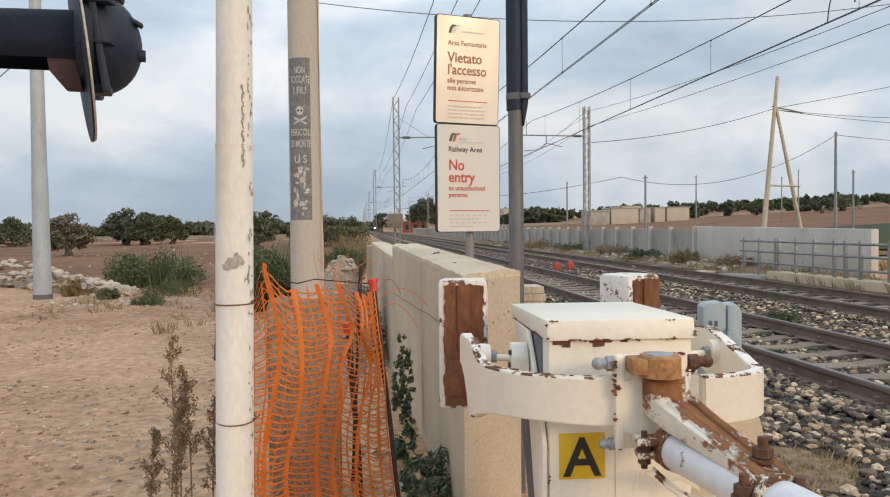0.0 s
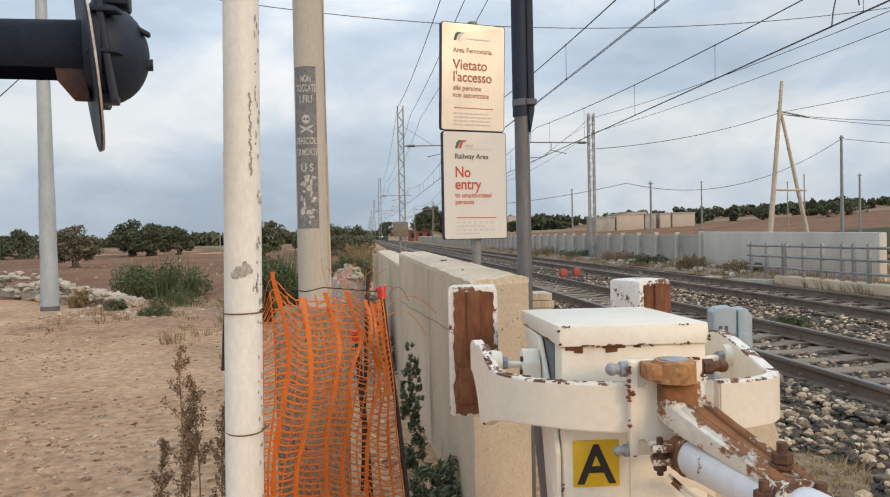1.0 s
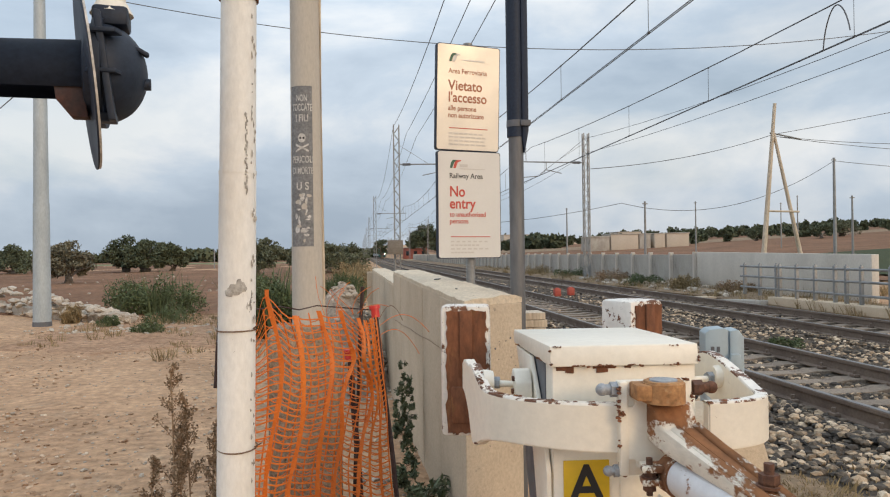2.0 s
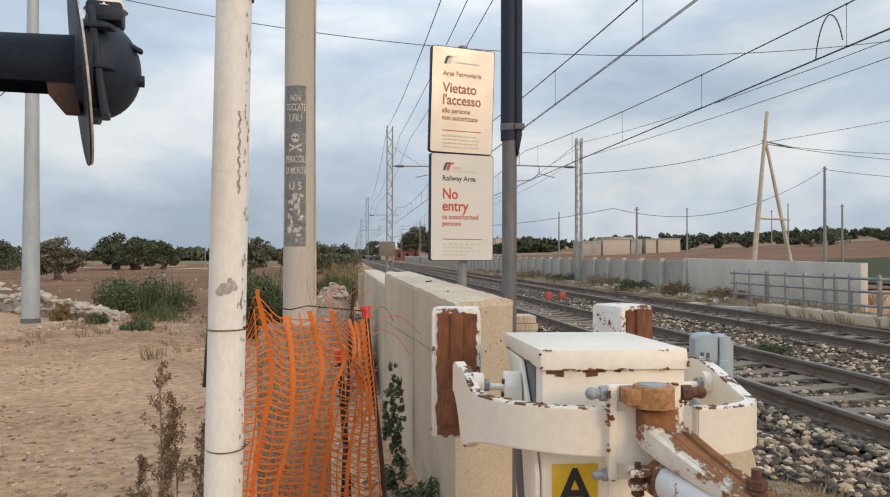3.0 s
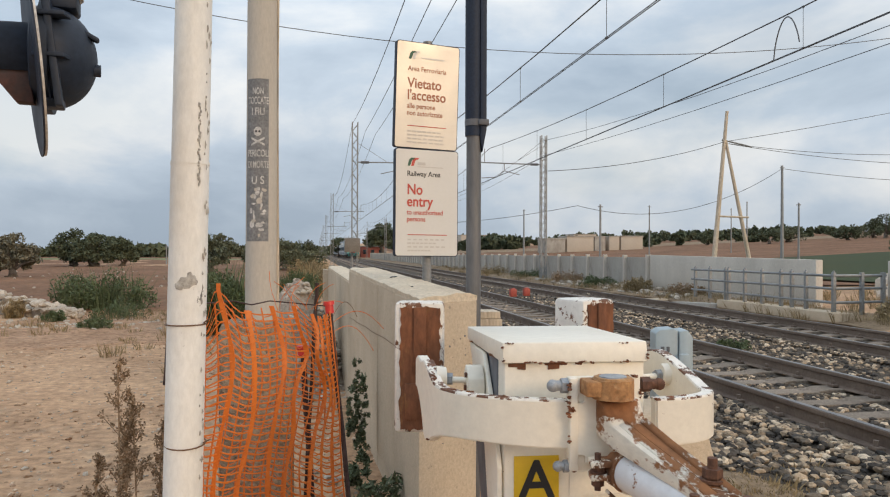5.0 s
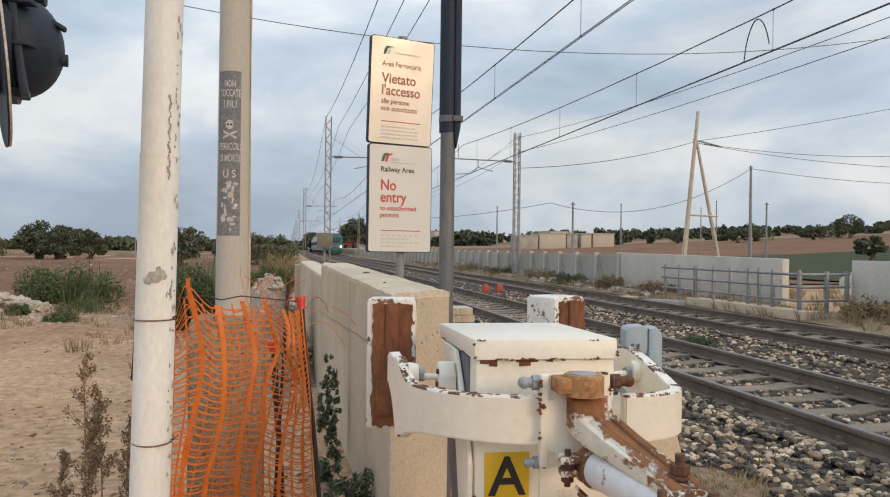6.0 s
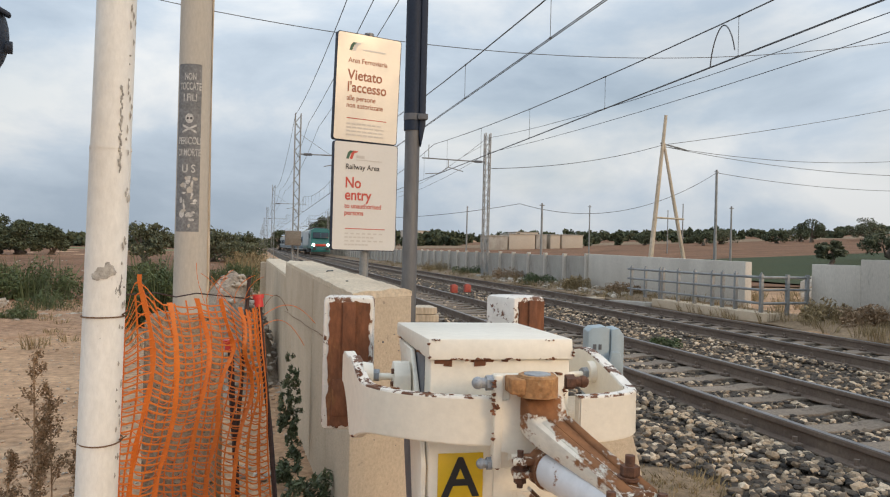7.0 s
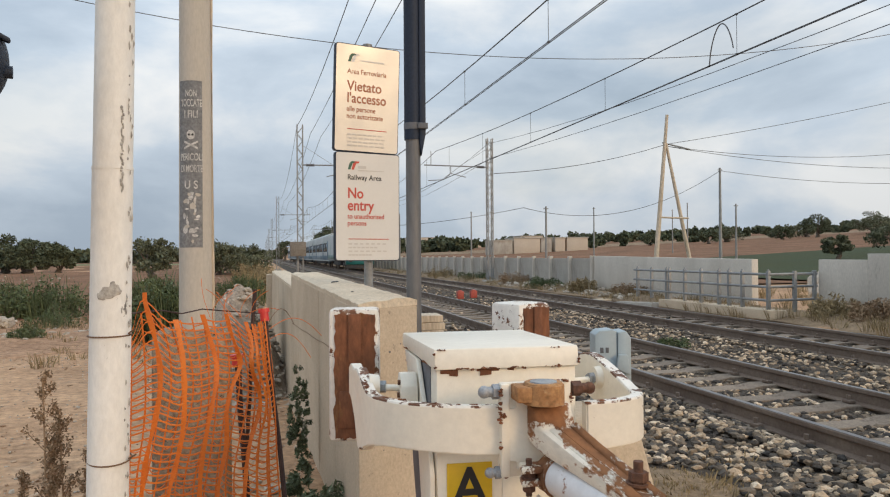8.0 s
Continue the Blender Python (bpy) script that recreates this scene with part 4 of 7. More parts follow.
barrier_machine()


# ---- poles and signs ----
TURN = radians(6.71)


def site(u, d, z=0.0):
    """From the road's axes (u across, d ahead) to the line's axes."""
    return Vector((u * math.cos(TURN) + d * math.sin(TURN), d * math.cos(TURN) - u * math.sin(TURN), z))


def white_pole():
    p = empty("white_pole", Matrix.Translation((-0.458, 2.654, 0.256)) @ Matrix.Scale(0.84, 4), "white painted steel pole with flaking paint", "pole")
    bm = B()
    cyl(bm, (-0.0065, 0, -0.6), (0.035, 0, 1.955), 0.0795, 0.076, 40)
    part("lower_tube", bm, M_WHITE_POLE, p)
    bm = B()
    cyl(bm, (0.035, 0, 1.95), (0.047, 0, 2.69), 0.0745, 0.073, 40)
    part("upper_tube", bm, M_WHITE_POLE, p)
    bm = B()
    cyl(bm, (0.035, 0, 1.945), (0.035, 0, 1.958), 0.0775, seg=40)
    part("joint_ring", bm, M_WHITE_POLE, p, "painted joint ring")
    for z, s in ((1.29, 0.0), (0.80, 0.03)):
        bm = B()
        tube(bm, [(0.022 + 0.081 * math.cos(k * 0.3), 0.081 * math.sin(k * 0.3), z + s * 0.3 * math.sin(k * 0.3)) for k in range(22)] + [(0.10, -0.05, z + 0.01), (0.13, -0.075, z + 0.03)], 0.003)
        part("binding_wire", bm, M_RUSTWIRE, p, "rusty binding wire")

    # places where the paint has come off
    def scrape(z, ang, w, h, seed):
        bm = B()
        ring = []
        for k in range(26):
            t = 2 * math.pi * k / 26
            r = 1 + 0.42 * noise.noise(Vector((math.cos(t) * 1.6, math.sin(t) * 1.6, seed)))
            a = ang + w * r * math.cos(t) / 0.078
            zz = z + h * r * math.sin(t)
            rad = 0.0775 if zz < 1.95 else 0.0745
            cx = 0.035 * min(max((zz + 0.2) / 2.15, 0), 1) + (0.0132 * (zz - 1.95) if zz > 1.95 else 0)
            ring.append(bm.verts.new((cx + (rad + 0.0016) * math.sin(a), -(rad + 0.0016) * math.cos(a), zz)))
        mid = bm.verts.new(sum((v.co for v in ring), Vector()) / 26 + Vector((math.sin(ang), -math.cos(ang), 0)) * 0.006)
        for k in range(26):
            bm.faces.new((ring[k], ring[(k + 1) % 26], mid))
        part("bare_patch", bm, M_PATCH, p, "scraped bare patch")

    bm = B()
    cyl(bm, (0.047, 0, 2.675), (0.047, 0, 2.72), 0.082, 0.08, 36)
    part("collar", bm, M_RUST, p, "rusty collar at the pole head")
    bm = B()
    cyl(bm, (0.047, 0, 2.72), (0.05, 0, 3.3), 0.05, 0.05, 24)
    part("head_tube", bm, M_WHITE_POLE, p)
    for k, (dz, da, w, h) in enumerate(((0, 0, 0.03, 0.024), (0.012, 0.25, 0.018, 0.028), (-0.012, -0.3, 0.02, 0.014), (0.004, 0.45, 0.012, 0.016))):
        scrape(1.462 + dz, 0.05 + da, w, h, 1.0 + k)
    for k in range(26):
        scrape(1.86 + k * 0.013, 0.62 + 0.05 * math.sin(k * 1.7), random.uniform(0.002, 0.006), random.uniform(0.005, 0.013), 40.0 + k)
    for k in range(60):
        scrape(random.uniform(0.3, 2.6), random.uniform(0.95, 1.35), random.uniform(0.0015, 0.005), random.uniform(0.004, 0.018), 3.0 + k)


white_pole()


def wrapped_text(body, size, at, material, parent, name, radius, ang, wide=0.0):
    """Lettering bent round an upright cylinder about the parent's axis."""
    ob = text(body, size, (0, 0, 0), material, parent, name, "", 0.9, None, 0, "CENTER", wide)
    ob.matrix_basis = Matrix()
    for v in ob.data.vertices:
        a = ang + v.co.x / radius
        r = radius + v.co.z
        v.co = (r * math.sin(a), -r * math.cos(a), at + v.co.y)
    return ob


def concrete_pole():
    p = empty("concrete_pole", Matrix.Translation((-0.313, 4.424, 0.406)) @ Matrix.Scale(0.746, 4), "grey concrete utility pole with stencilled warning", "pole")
    bm = B()
    cyl(bm, (0, 0, -0.8), (0, 0, 7.5), 0.130, 0.105, 32)
    part("shaft", bm, M_CONC_POLE, p)
    bm = B()
    tube(bm, [(0.122, 0.02, -0.6), (0.126, -0.02, 1.5), (0.120, -0.02, 4.0), (0.112, 0, 7.3)], 0.013, 8)
    part("earth_conduit", bm, M_TIMBER, p, "tan earthing conduit")
    bm = B()
    box(bm, (-0.02, 0.0, 0.15), (0.55, 0.42, 1.8), 0.05)
    wavy(bm, 0.02, 4)
    part("base_block", bm, M_ROUGHBASE, p, "rough tan concrete base")
    # dark painted field with the warning
    bm = B()
    n, R0 = 14, 0.1255
    ring = [[bm.verts.new(((R0 - 0.0031 * (z - 0.2) + 0.0025) * math.sin(a), -(R0 - 0.0031 * (z - 0.2) + 0.0025) * math.cos(a), z))
             for a in (-1.1 + 1.6 * k / n for k in range(n + 1))] for z in np.linspace(1.67, 2.93, 12)]
    for lo, hi in zip(ring, ring[1:]):
        for k in range(n):
            bm.faces.new((lo[k], lo[k + 1], hi[k + 1], hi[k]))
    part("warning_field", bm, M_FIELDGREY, p, "dark grey painted field")
    for s, z, h, wd in (("NON", 2.81, 0.072, 0.085), ("TOCCATE", 2.735, 0.078, 0.165), ("I FILI", 2.65, 0.08, 0.10), ("PERICOLI", 2.327, 0.075, 0.175), ("DI MORTE", 2.24, 0.075, 0.175), ("U S", 2.115, 0.085, 0.10)):
        wrapped_text(s, h, z, M_STENCIL, p, "stencil_text", R0 - 0.0031 * (z - 0.2) + 0.004, -0.2, wd)
    # skull and crossbones
    R = 0.1255 - 0.0031 * 2.3 + 0.0062
    def flat(bm, pts):
        vs = [bm.verts.new((R * math.sin(-0.2 + x / R), -R * math.cos(-0.2 + x / R), z)) for x, z in pts]
        bm.faces.new(vs)
    bm = B()
    flat(bm, [(0.032 * math.cos(t), 2.52 + 0.036 * math.sin(t)) for t in (2 * math.pi * k / 18 for k in range(18))])
    for s in (-1, 1):
        for k in range(10):
            t0, t1 = -1 + 0.2 * k, -0.8 + 0.2 * k
            flat(bm, [(0.053 * t0, 2.443 + 0.026 * s * t0 - 0.008), (0.053 * t1, 2.443 + 0.026 * s * t1 - 0.008), (0.053 * t1, 2.443 + 0.026 * s * t1 + 0.008), (0.053 * t0, 2.443 + 0.026 * s * t0 + 0.008)])
    part("skull_mark", bm, M_STENCIL, p, "white skull and crossbones")
    bm = B()
    for s in (-1, 1):
        flat(bm, [(0.013 * s + 0.008 * math.cos(t), 2.52 + 0.009 * math.sin(t)) for t in (2 * math.pi * k / 10 for k in range(10))])
    for v in bm.verts:
        v.co.y -= 0.002
    part("eye_marks", bm, M_BLACK, p)
    # torn scraps of paper in the lower part
    rng = random.Random(5)
    for k in range(26):
        bm = B()
        x, z, w, h = rng.uniform(-0.055, 0.055), rng.uniform(1.70, 2.08), rng.uniform(0.006, 0.022), rng.uniform(0.008, 0.03)
        flat(bm, [(x + w * (1 + 0.5 * rng.random()) * math.cos(t), z + h * (0.6 + 0.6 * rng.random()) * math.sin(t)) for t in (2 * math.pi * j / 8 for j in range(8))])
        part("paper_scrap", bm, M_STENCIL if k % 3 else M_CONC_POLE, p)


M_ROUGHBASE = surf("crumbling_tan_concrete", (0.36, 0.275, 0.195), (0.26, 0.19, 0.13), 5, 30, 0.95, bump=1.0, bump_scale=0.02, spot=(0.12, 0.085, 0.06), spot_at=0.60, spot_scale=14, spot_soft=0.05, spec=0.2)
M_FIELDGREY = surf("flaking_dark_grey_paint", (0.16, 0.165, 0.17), (0.22, 0.22, 0.22), 9, 50, 0.8, bump=0.1, spot=(0.36, 0.34, 0.31), spot_at=0.62, spot_scale=18, spot_soft=0.04)
M_STENCIL = surf("faded_white_stencil", (0.58, 0.57, 0.54), (0.46, 0.45, 0.43), 20, 60, 0.8, bump=0.0, spot=(0.22, 0.22, 0.22), spot_at=0.62, spot_scale=50, spot_soft=0.05)
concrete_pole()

M_SIGN = surf("white_sign_enamel", (0.68, 0.665, 0.63), (0.66, 0.645, 0.61), 3, 40, 0.45, bump=0.0, fine_mix=0.02)
M_SIGN_SHINE = surf("glossy_reflective_sign_sheet", (0.63, 0.60, 0.545), (0.61, 0.58, 0.525), 3, 40, 0.38, 0.28, bump=0.0, fine_mix=0.02)
M_SIGN_RED = plain("sign_red", (0.52, 0.065, 0.045), 0.5)
M_SIGN_RED_PALE = plain("muted_sign_red", (0.40, 0.15, 0.09), 0.5)
M_SIGN_GREEN = plain("sign_dark_green", (0.03, 0.11, 0.07), 0.5)
M_SIGN_GREY = plain("small_print_grey", (0.56, 0.53, 0.49), 0.6)
M_SIGN_INK = plain("sign_ink", (0.03, 0.03, 0.032), 0.5)


def sign_pole():
    s = empty("railway_sign", Matrix.Translation((0.849, 5.51, 0.306)) @ pose(0, 0, 0, 0, 0, 14) @ Matrix.Scale(0.806, 4), "two white railway notices on a zinc post", "sign")
    bm = B()
    cyl(bm, (0.0, 0.045, -0.5), (0.0, 0.045, 3.59), 0.042, seg=20)
    part("post", bm, M_GALV_DULL, s)
    bm = B()
    cyl(bm, (0.0, 0.045, 3.585), (0.0, 0.045, 3.60), 0.045, seg=20)
    part("post_cap", bm, M_GALV_DULL, s)

    def plate(z0, z1, tilt, m, lean):
        bm = B()
        w, h = 0.625, z1 - z0
        prism(bm, [(x, z) for x, z in rounded(w, h, 0.022)], 0.018, "y", 0.0)
        q = part("sign_plate", bm, m, s, "", True)
        q.matrix_basis = pose(-0.036, -0.042, (z0 + z1) / 2, tilt, lean, 0)
        bm = B()
        prism(bm, [(x, z) for x, z in rounded(w + 0.014, h + 0.014, 0.026)], 0.052, "y", 0.004)
        part("dark_edge", bm, M_TUBE, q, "dark folded edge")
        return q

    def rounded(w, h, r):
        out = []
        for cx, cz, a0 in ((w / 2 - r, h / 2 - r, 0), (-w / 2 + r, h / 2 - r, 90), (-w / 2 + r, -h / 2 + r, 180), (w / 2 - r, -h / 2 + r, 270)):
            out += [(cx + r * math.cos(radians(a0 + k * 22.5)), cz + r * math.sin(radians(a0 + k * 22.5))) for k in range(5)]
        return out

    up = plate(2.575, 3.548, 2.5, M_SIGN_SHINE, 0.6)
    lo = plate(1.565, 2.555, 0.0, M_SIGN, 0.2)
    F = -0.0015

    def line(q, z, x0, x1, h, m, name="print_bar"):
        bm = B()
        box(bm, ((x0 + x1) / 2, F, z), (x1 - x0, 0.0015, h))
        part(name, bm, m, q, "", False)

    def logo(q, z, m1, m2):
        for k, (m, dx) in enumerate(((m1, 0.0), (m2, 0.035))):
            bm = B()
            prism(bm, [(-0.20 + dx, z - 0.035), (-0.175 + dx, z - 0.035), (-0.155 + dx, z + 0.02), (-0.125 + dx, z + 0.03), (-0.12 + dx, z + 0.042), (-0.165 + dx, z + 0.042), (-0.185 + dx, z + 0.02)], 0.0015, "y", F - 0.001)
            part("emblem", bm, m, q, "", False)

    # upper notice, Italian
    for w, sz, z, m, b, wd in (("Area Ferroviaria", 0.066, 0.222, M_SIGN_RED_PALE, 0.5, 0.39), ("Vietato", 0.130, 0.068, M_SIGN_RED_PALE, 1.2, 0.345), ("l'accesso", 0.130, -0.042, M_SIGN_RED_PALE, 1.2, 0.385),
                               ("alle persone", 0.066, -0.122, M_SIGN_RED_PALE, 0.9, 0.285), ("non autorizzate", 0.066, -0.188, M_SIGN_RED_PALE, 0.9, 0.36)):
        text(w, sz, (-0.205, F, z), m, up, "sign_text", "", b, None, 0, "LEFT", wd)
    logo(up, 0.365, M_SIGN_GREEN, M_SIGN)
    line(up, 0.35, -0.07, 0.16, 0.012, M_SIGN)
    line(up, -0.285, -0.195, 0.20, 0.007, M_SIGN_RED)
    for k, (a, b) in enumerate(((-0.195, 0.16), (-0.195, 0.20), (-0.195, 0.18), (-0.195, 0.195))):
        for j in range(7):
            x0 = a + (b - a) * j / 7
            line(up, -0.335 - 0.034 * k, x0, x0 + (b - a) / 7 * (0.65 + 0.25 * ((j * 7 + k * 3) % 5) / 5), 0.013, M_SIGN_GREY)
    # lower notice, English
    for w, sz, z, m, b, wd in (("Railway Area", 0.068, 0.247, M_SIGN_INK, 0.9, 0.335), ("No", 0.138, 0.077, M_SIGN_RED, 1.3, 0.15), ("entry", 0.138, -0.035, M_SIGN_RED, 1.3, 0.262),
                               ("to unauthorised", 0.064, -0.112, M_SIGN_RED, 0.8, 0.365), ("persons", 0.064, -0.175, M_SIGN_RED, 0.8, 0.185)):
        text(w, sz, (-0.205, F, z), m, lo, "sign_text", "", b, None, 0, "LEFT", wd)
    logo(lo, 0.375, M_SIGN_GREEN, M_SIGN_RED)
    line(lo, 0.365, -0.10, -0.02, 0.026, M_SIGN_GREY, "emblem_word")
    line(lo, 0.335, -0.10, 0.16, 0.007, M_SIGN_GREY)
    line(lo, -0.30, -0.195, 0.205, 0.007, M_SIGN_RED)
    for k, (a, b) in enumerate(((-0.195, 0.20), (-0.195, 0.10), (-0.195, 0.205), (-0.195, 0.04))):
        for j in range(7):
            x0 = a + (b - a) * j / 7
            line(lo, -0.345 - 0.034 * k, x0, x0 + (b - a) / 7 * (0.6 + 0.3 * ((j * 5 + k * 3) % 5) / 5), 0.013, M_SIGN_GREY)


sign_pole()


def dark_pole():
    p = empty("dark_pole", Matrix.Translation((0.94, 4.325, 0.176)) @ Matrix.Scale(0.89, 4), "dark steel pole with a channel clamped to it", "pole")
    bm = B()
    cyl(bm, (0, 0, -0.4), (0, 0, 2.6), 0.050, seg=24)
    part("lower_tube", bm, M_DARKZINC, p, "dark grey zinc lower tube")
    bm = B()
    cyl(bm, (-0.004, 0, 2.38), (-0.004, 0, 4.6), 0.056, seg=24)
    part("black_sleeve", bm, M_TUBE, p, "matt black sleeve")
    bm = B()
    prism(bm, [(0.035, 2.36), (0.05, 2.27), (0.078, 2.42), (0.078, 4.6), (0.035, 4.6)], 0.075, "y", -0.05, 0.004)
    part("channel", bm, M_TUBE, p, "black cable channel")
    for z in (2.47, 3.72):
        bm = B()
        cyl(bm, (-0.002, 0, z - 0.022), (-0.002, 0, z + 0.022), 0.0605, seg=24)
        box(bm, (0.055, -0.035, z), (0.07, 0.07, 0.04), 0.006)
        part("clamp", bm, M_SLATE, p, "steel clamp")


dark_pole()


# ---- crossing light with hood ----
def crossing_light():
    o = site(-1.050, 2.2, 2.155)
    a = empty("crossing_light", Matrix.Translation(o) @ pose(0, 0, 0, 0, 0, 12), "black level-crossing signal light with long hood", "signal light")
    # drum that widens to a ridge, then a dome at the back
    def turned(prof, seg=40):
        bm = B()
        rows = [[bm.verts.new((x, r * math.sin(t), r * math.cos(t))) for t in (2 * math.pi * k / seg for k in range(seg))] for x, r in prof]
        for p, q in zip(rows, rows[1:]):
            for k in range(seg):
                bm.faces.new((p[k], p[(k + 1) % seg], q[(k + 1) % seg], q[k]))
        bm.faces.new(rows[0])
        bm.faces.new(rows[-1][::-1])
        bmesh.ops.recalc_face_normals(bm, faces=bm.faces[:])
        return bm
    part("drum", turned([(-0.022, 0.135), (-0.018, 0.142), (0.012, 0.150), (0.014, 0.146)]), M_NAVY, a)
    part("dome", turned([(0.014, 0.152)] + [(0.02 + 0.125 * math.sin(t), 0.148 * math.cos(t)) for t in np.linspace(0, 1.5, 12)]), M_NAVY, a)
    part("ridge", turned([(0.0, 0.150), (0.0, 0.163), (0.028, 0.163), (0.03, 0.150)]), M_NAVY, a)
    for z in (-0.03, 0.085):
        bm = B()
        prism(bm, [(-0.018, -0.13), (-0.005, -0.155), (0.07, -0.165), (0.085, -0.12), (-0.018, -0.10)], 0.012, "z", z, 0.002)
        part("rib", bm, M_NAVY, a)
    bm = B()
    prism(bm, [(-0.17, -0.165), (-0.155, -0.02), (-0.15, 0.15), (-0.12, 0.15), (-0.12, -0.165)], 0.020, "x", 0.006, 0.003)
    for v in bm.verts:
        v.co.x += 0.022 - 0.13 * v.co.z
    part("hinge_bar", bm, M_NAVY, a)
    bm = B()
    box(bm, (0.035, -0.08, -0.148), (0.06, 0.06, 0.026), 0.005)
    part("drain_boss", bm, M_NAVY, a)
    bm = B()
    cyl(bm, (0.135, -0.02, -0.03), (0.155, -0.02, -0.03), 0.018, seg=12)
    part("rear_plug", bm, M_NAVY, a)
    bm = B()
    box(bm, (0.085, -0.05, 0.115), (0.05, 0.03, 0.014), 0.006, pose(0, 0, 0, 0, 28, 0))
    part("latch", bm, M_NAVY, a)
    bm = B()
    box(bm, (0.045, 0, 0.165), (0.10, 0.12, 0.06), 0.012)
    part("neck_clamp", bm, M_NAVY, a)
    bm = B()
    cyl(bm, (0.045, 0, 0.18), (0.045, 0, 0.215), 0.062, 0.045, 24)
    cyl(bm, (0.045, 0, 0.215), (0.045, 0, 0.30), 0.040, 0.040, 24)
    part("neck", bm, M_CREAM, a, "cream pipe neck")
    # round back board, seen on edge, and hood
    m = pose(-0.022, 0, -0.015, 0, 90 - 6.5, 9.5)
    bm = B()
    bmesh.ops.create_cone(bm, cap_ends=True, segments=72, radius1=0.272, radius2=0.272, depth=0.006, matrix=m)
    bb = part("back_board", bm, M_EDGEWHITE, a, "round back board, dull white behind")
    bm = B()
    bmesh.ops.create_cone(bm, cap_ends=True, segments=72, radius1=0.274, radius2=0.274, depth=0.004, matrix=m @ Matrix.Translation((0, 0, -0.006)))
    part("board_face", bm, M_TUBE, bb, "black board face")
    bm = B()
    n, rows = 34, []
    for x in np.linspace(-0.024, -0.72, 10):
        R = 0.106 - 0.014 * (x + 0.125) / -0.6
        rows.append([bm.verts.new((x, R * math.sin(t), -0.016 + R * math.cos(t) + 0.03 * (x + 0.125))) for t in np.linspace(-2.05, 2.05, n)])
    for r, q in zip(rows, rows[1:]):
        for k in range(n - 1):
            bm.faces.new((r[k], r[k + 1], q[k + 1], q[k]))
    bmesh.ops.solidify(bm, geom=bm.faces[:], thickness=0.004)
    part("hood", bm, M_TUBE, a, "long black hood")
    bm = B()
    prism(bm, [(-0.105, -0.03), (-0.030, -0.03), (-0.010, -0.150), (-0.055, -0.150), (-0.095, -0.10)], 0.05, "y", -0.09, 0.004)
    part("hood_bracket", bm, M_RUSTDARK, a, "rust-stained bracket")
    # arm back to the head of the white pole
    bm = B()
    h = a.matrix_basis.inverted() @ Vector((-0.416, 2.654, 2.94))
    tube(bm, [(0.045, 0, 0.29), (0.045, 0, 0.80), (h.x * 0.4, h.y * 0.4, 1.0), tuple(h)], 0.036, 12)
    part("carrier_arm", bm, M_CREAM, a)


M_RUSTDARK = surf("rust_stained_black_steel", (0.03, 0.022, 0.022), (0.075, 0.028, 0.02), 12, 50, 0.7, bump=0.2)
crossing_light()


def street_pole():
    p = empty("street_pole", pose(-7.40, 18.1, 0), "tall galvanised tapered steel pole", "pole")
    for z0, z1, r0, r1 in ((0, 2.9, 0.20, 0.175), (2.9, 5.6, 0.168, 0.145), (5.6, 10.5, 0.14, 0.10)):
        bm = B()
        cyl(bm, (0, 0, z0 - 0.05), (0, 0, z1), r0, r1, 24)
        part("tube", bm, M_GALV, p)
    bm = B()
    cyl(bm, (0, 0, -0.05), (0, 0, 0.13), 0.215, 0.205, 24)
    part("collar", bm, M_SLATE, p, "dark base collar")
    c = empty("overhead_cable", pose(0, 0, 0), "thin dark overhead cable", "cable")
    bm = B()
    tube(bm, sagging((-7.4, 18.0, 5.9), (-13.5, 20.0, 2.2), 0.25), 0.012, 5)
    part("strand", bm, M_WIRE, c)


street_pole()


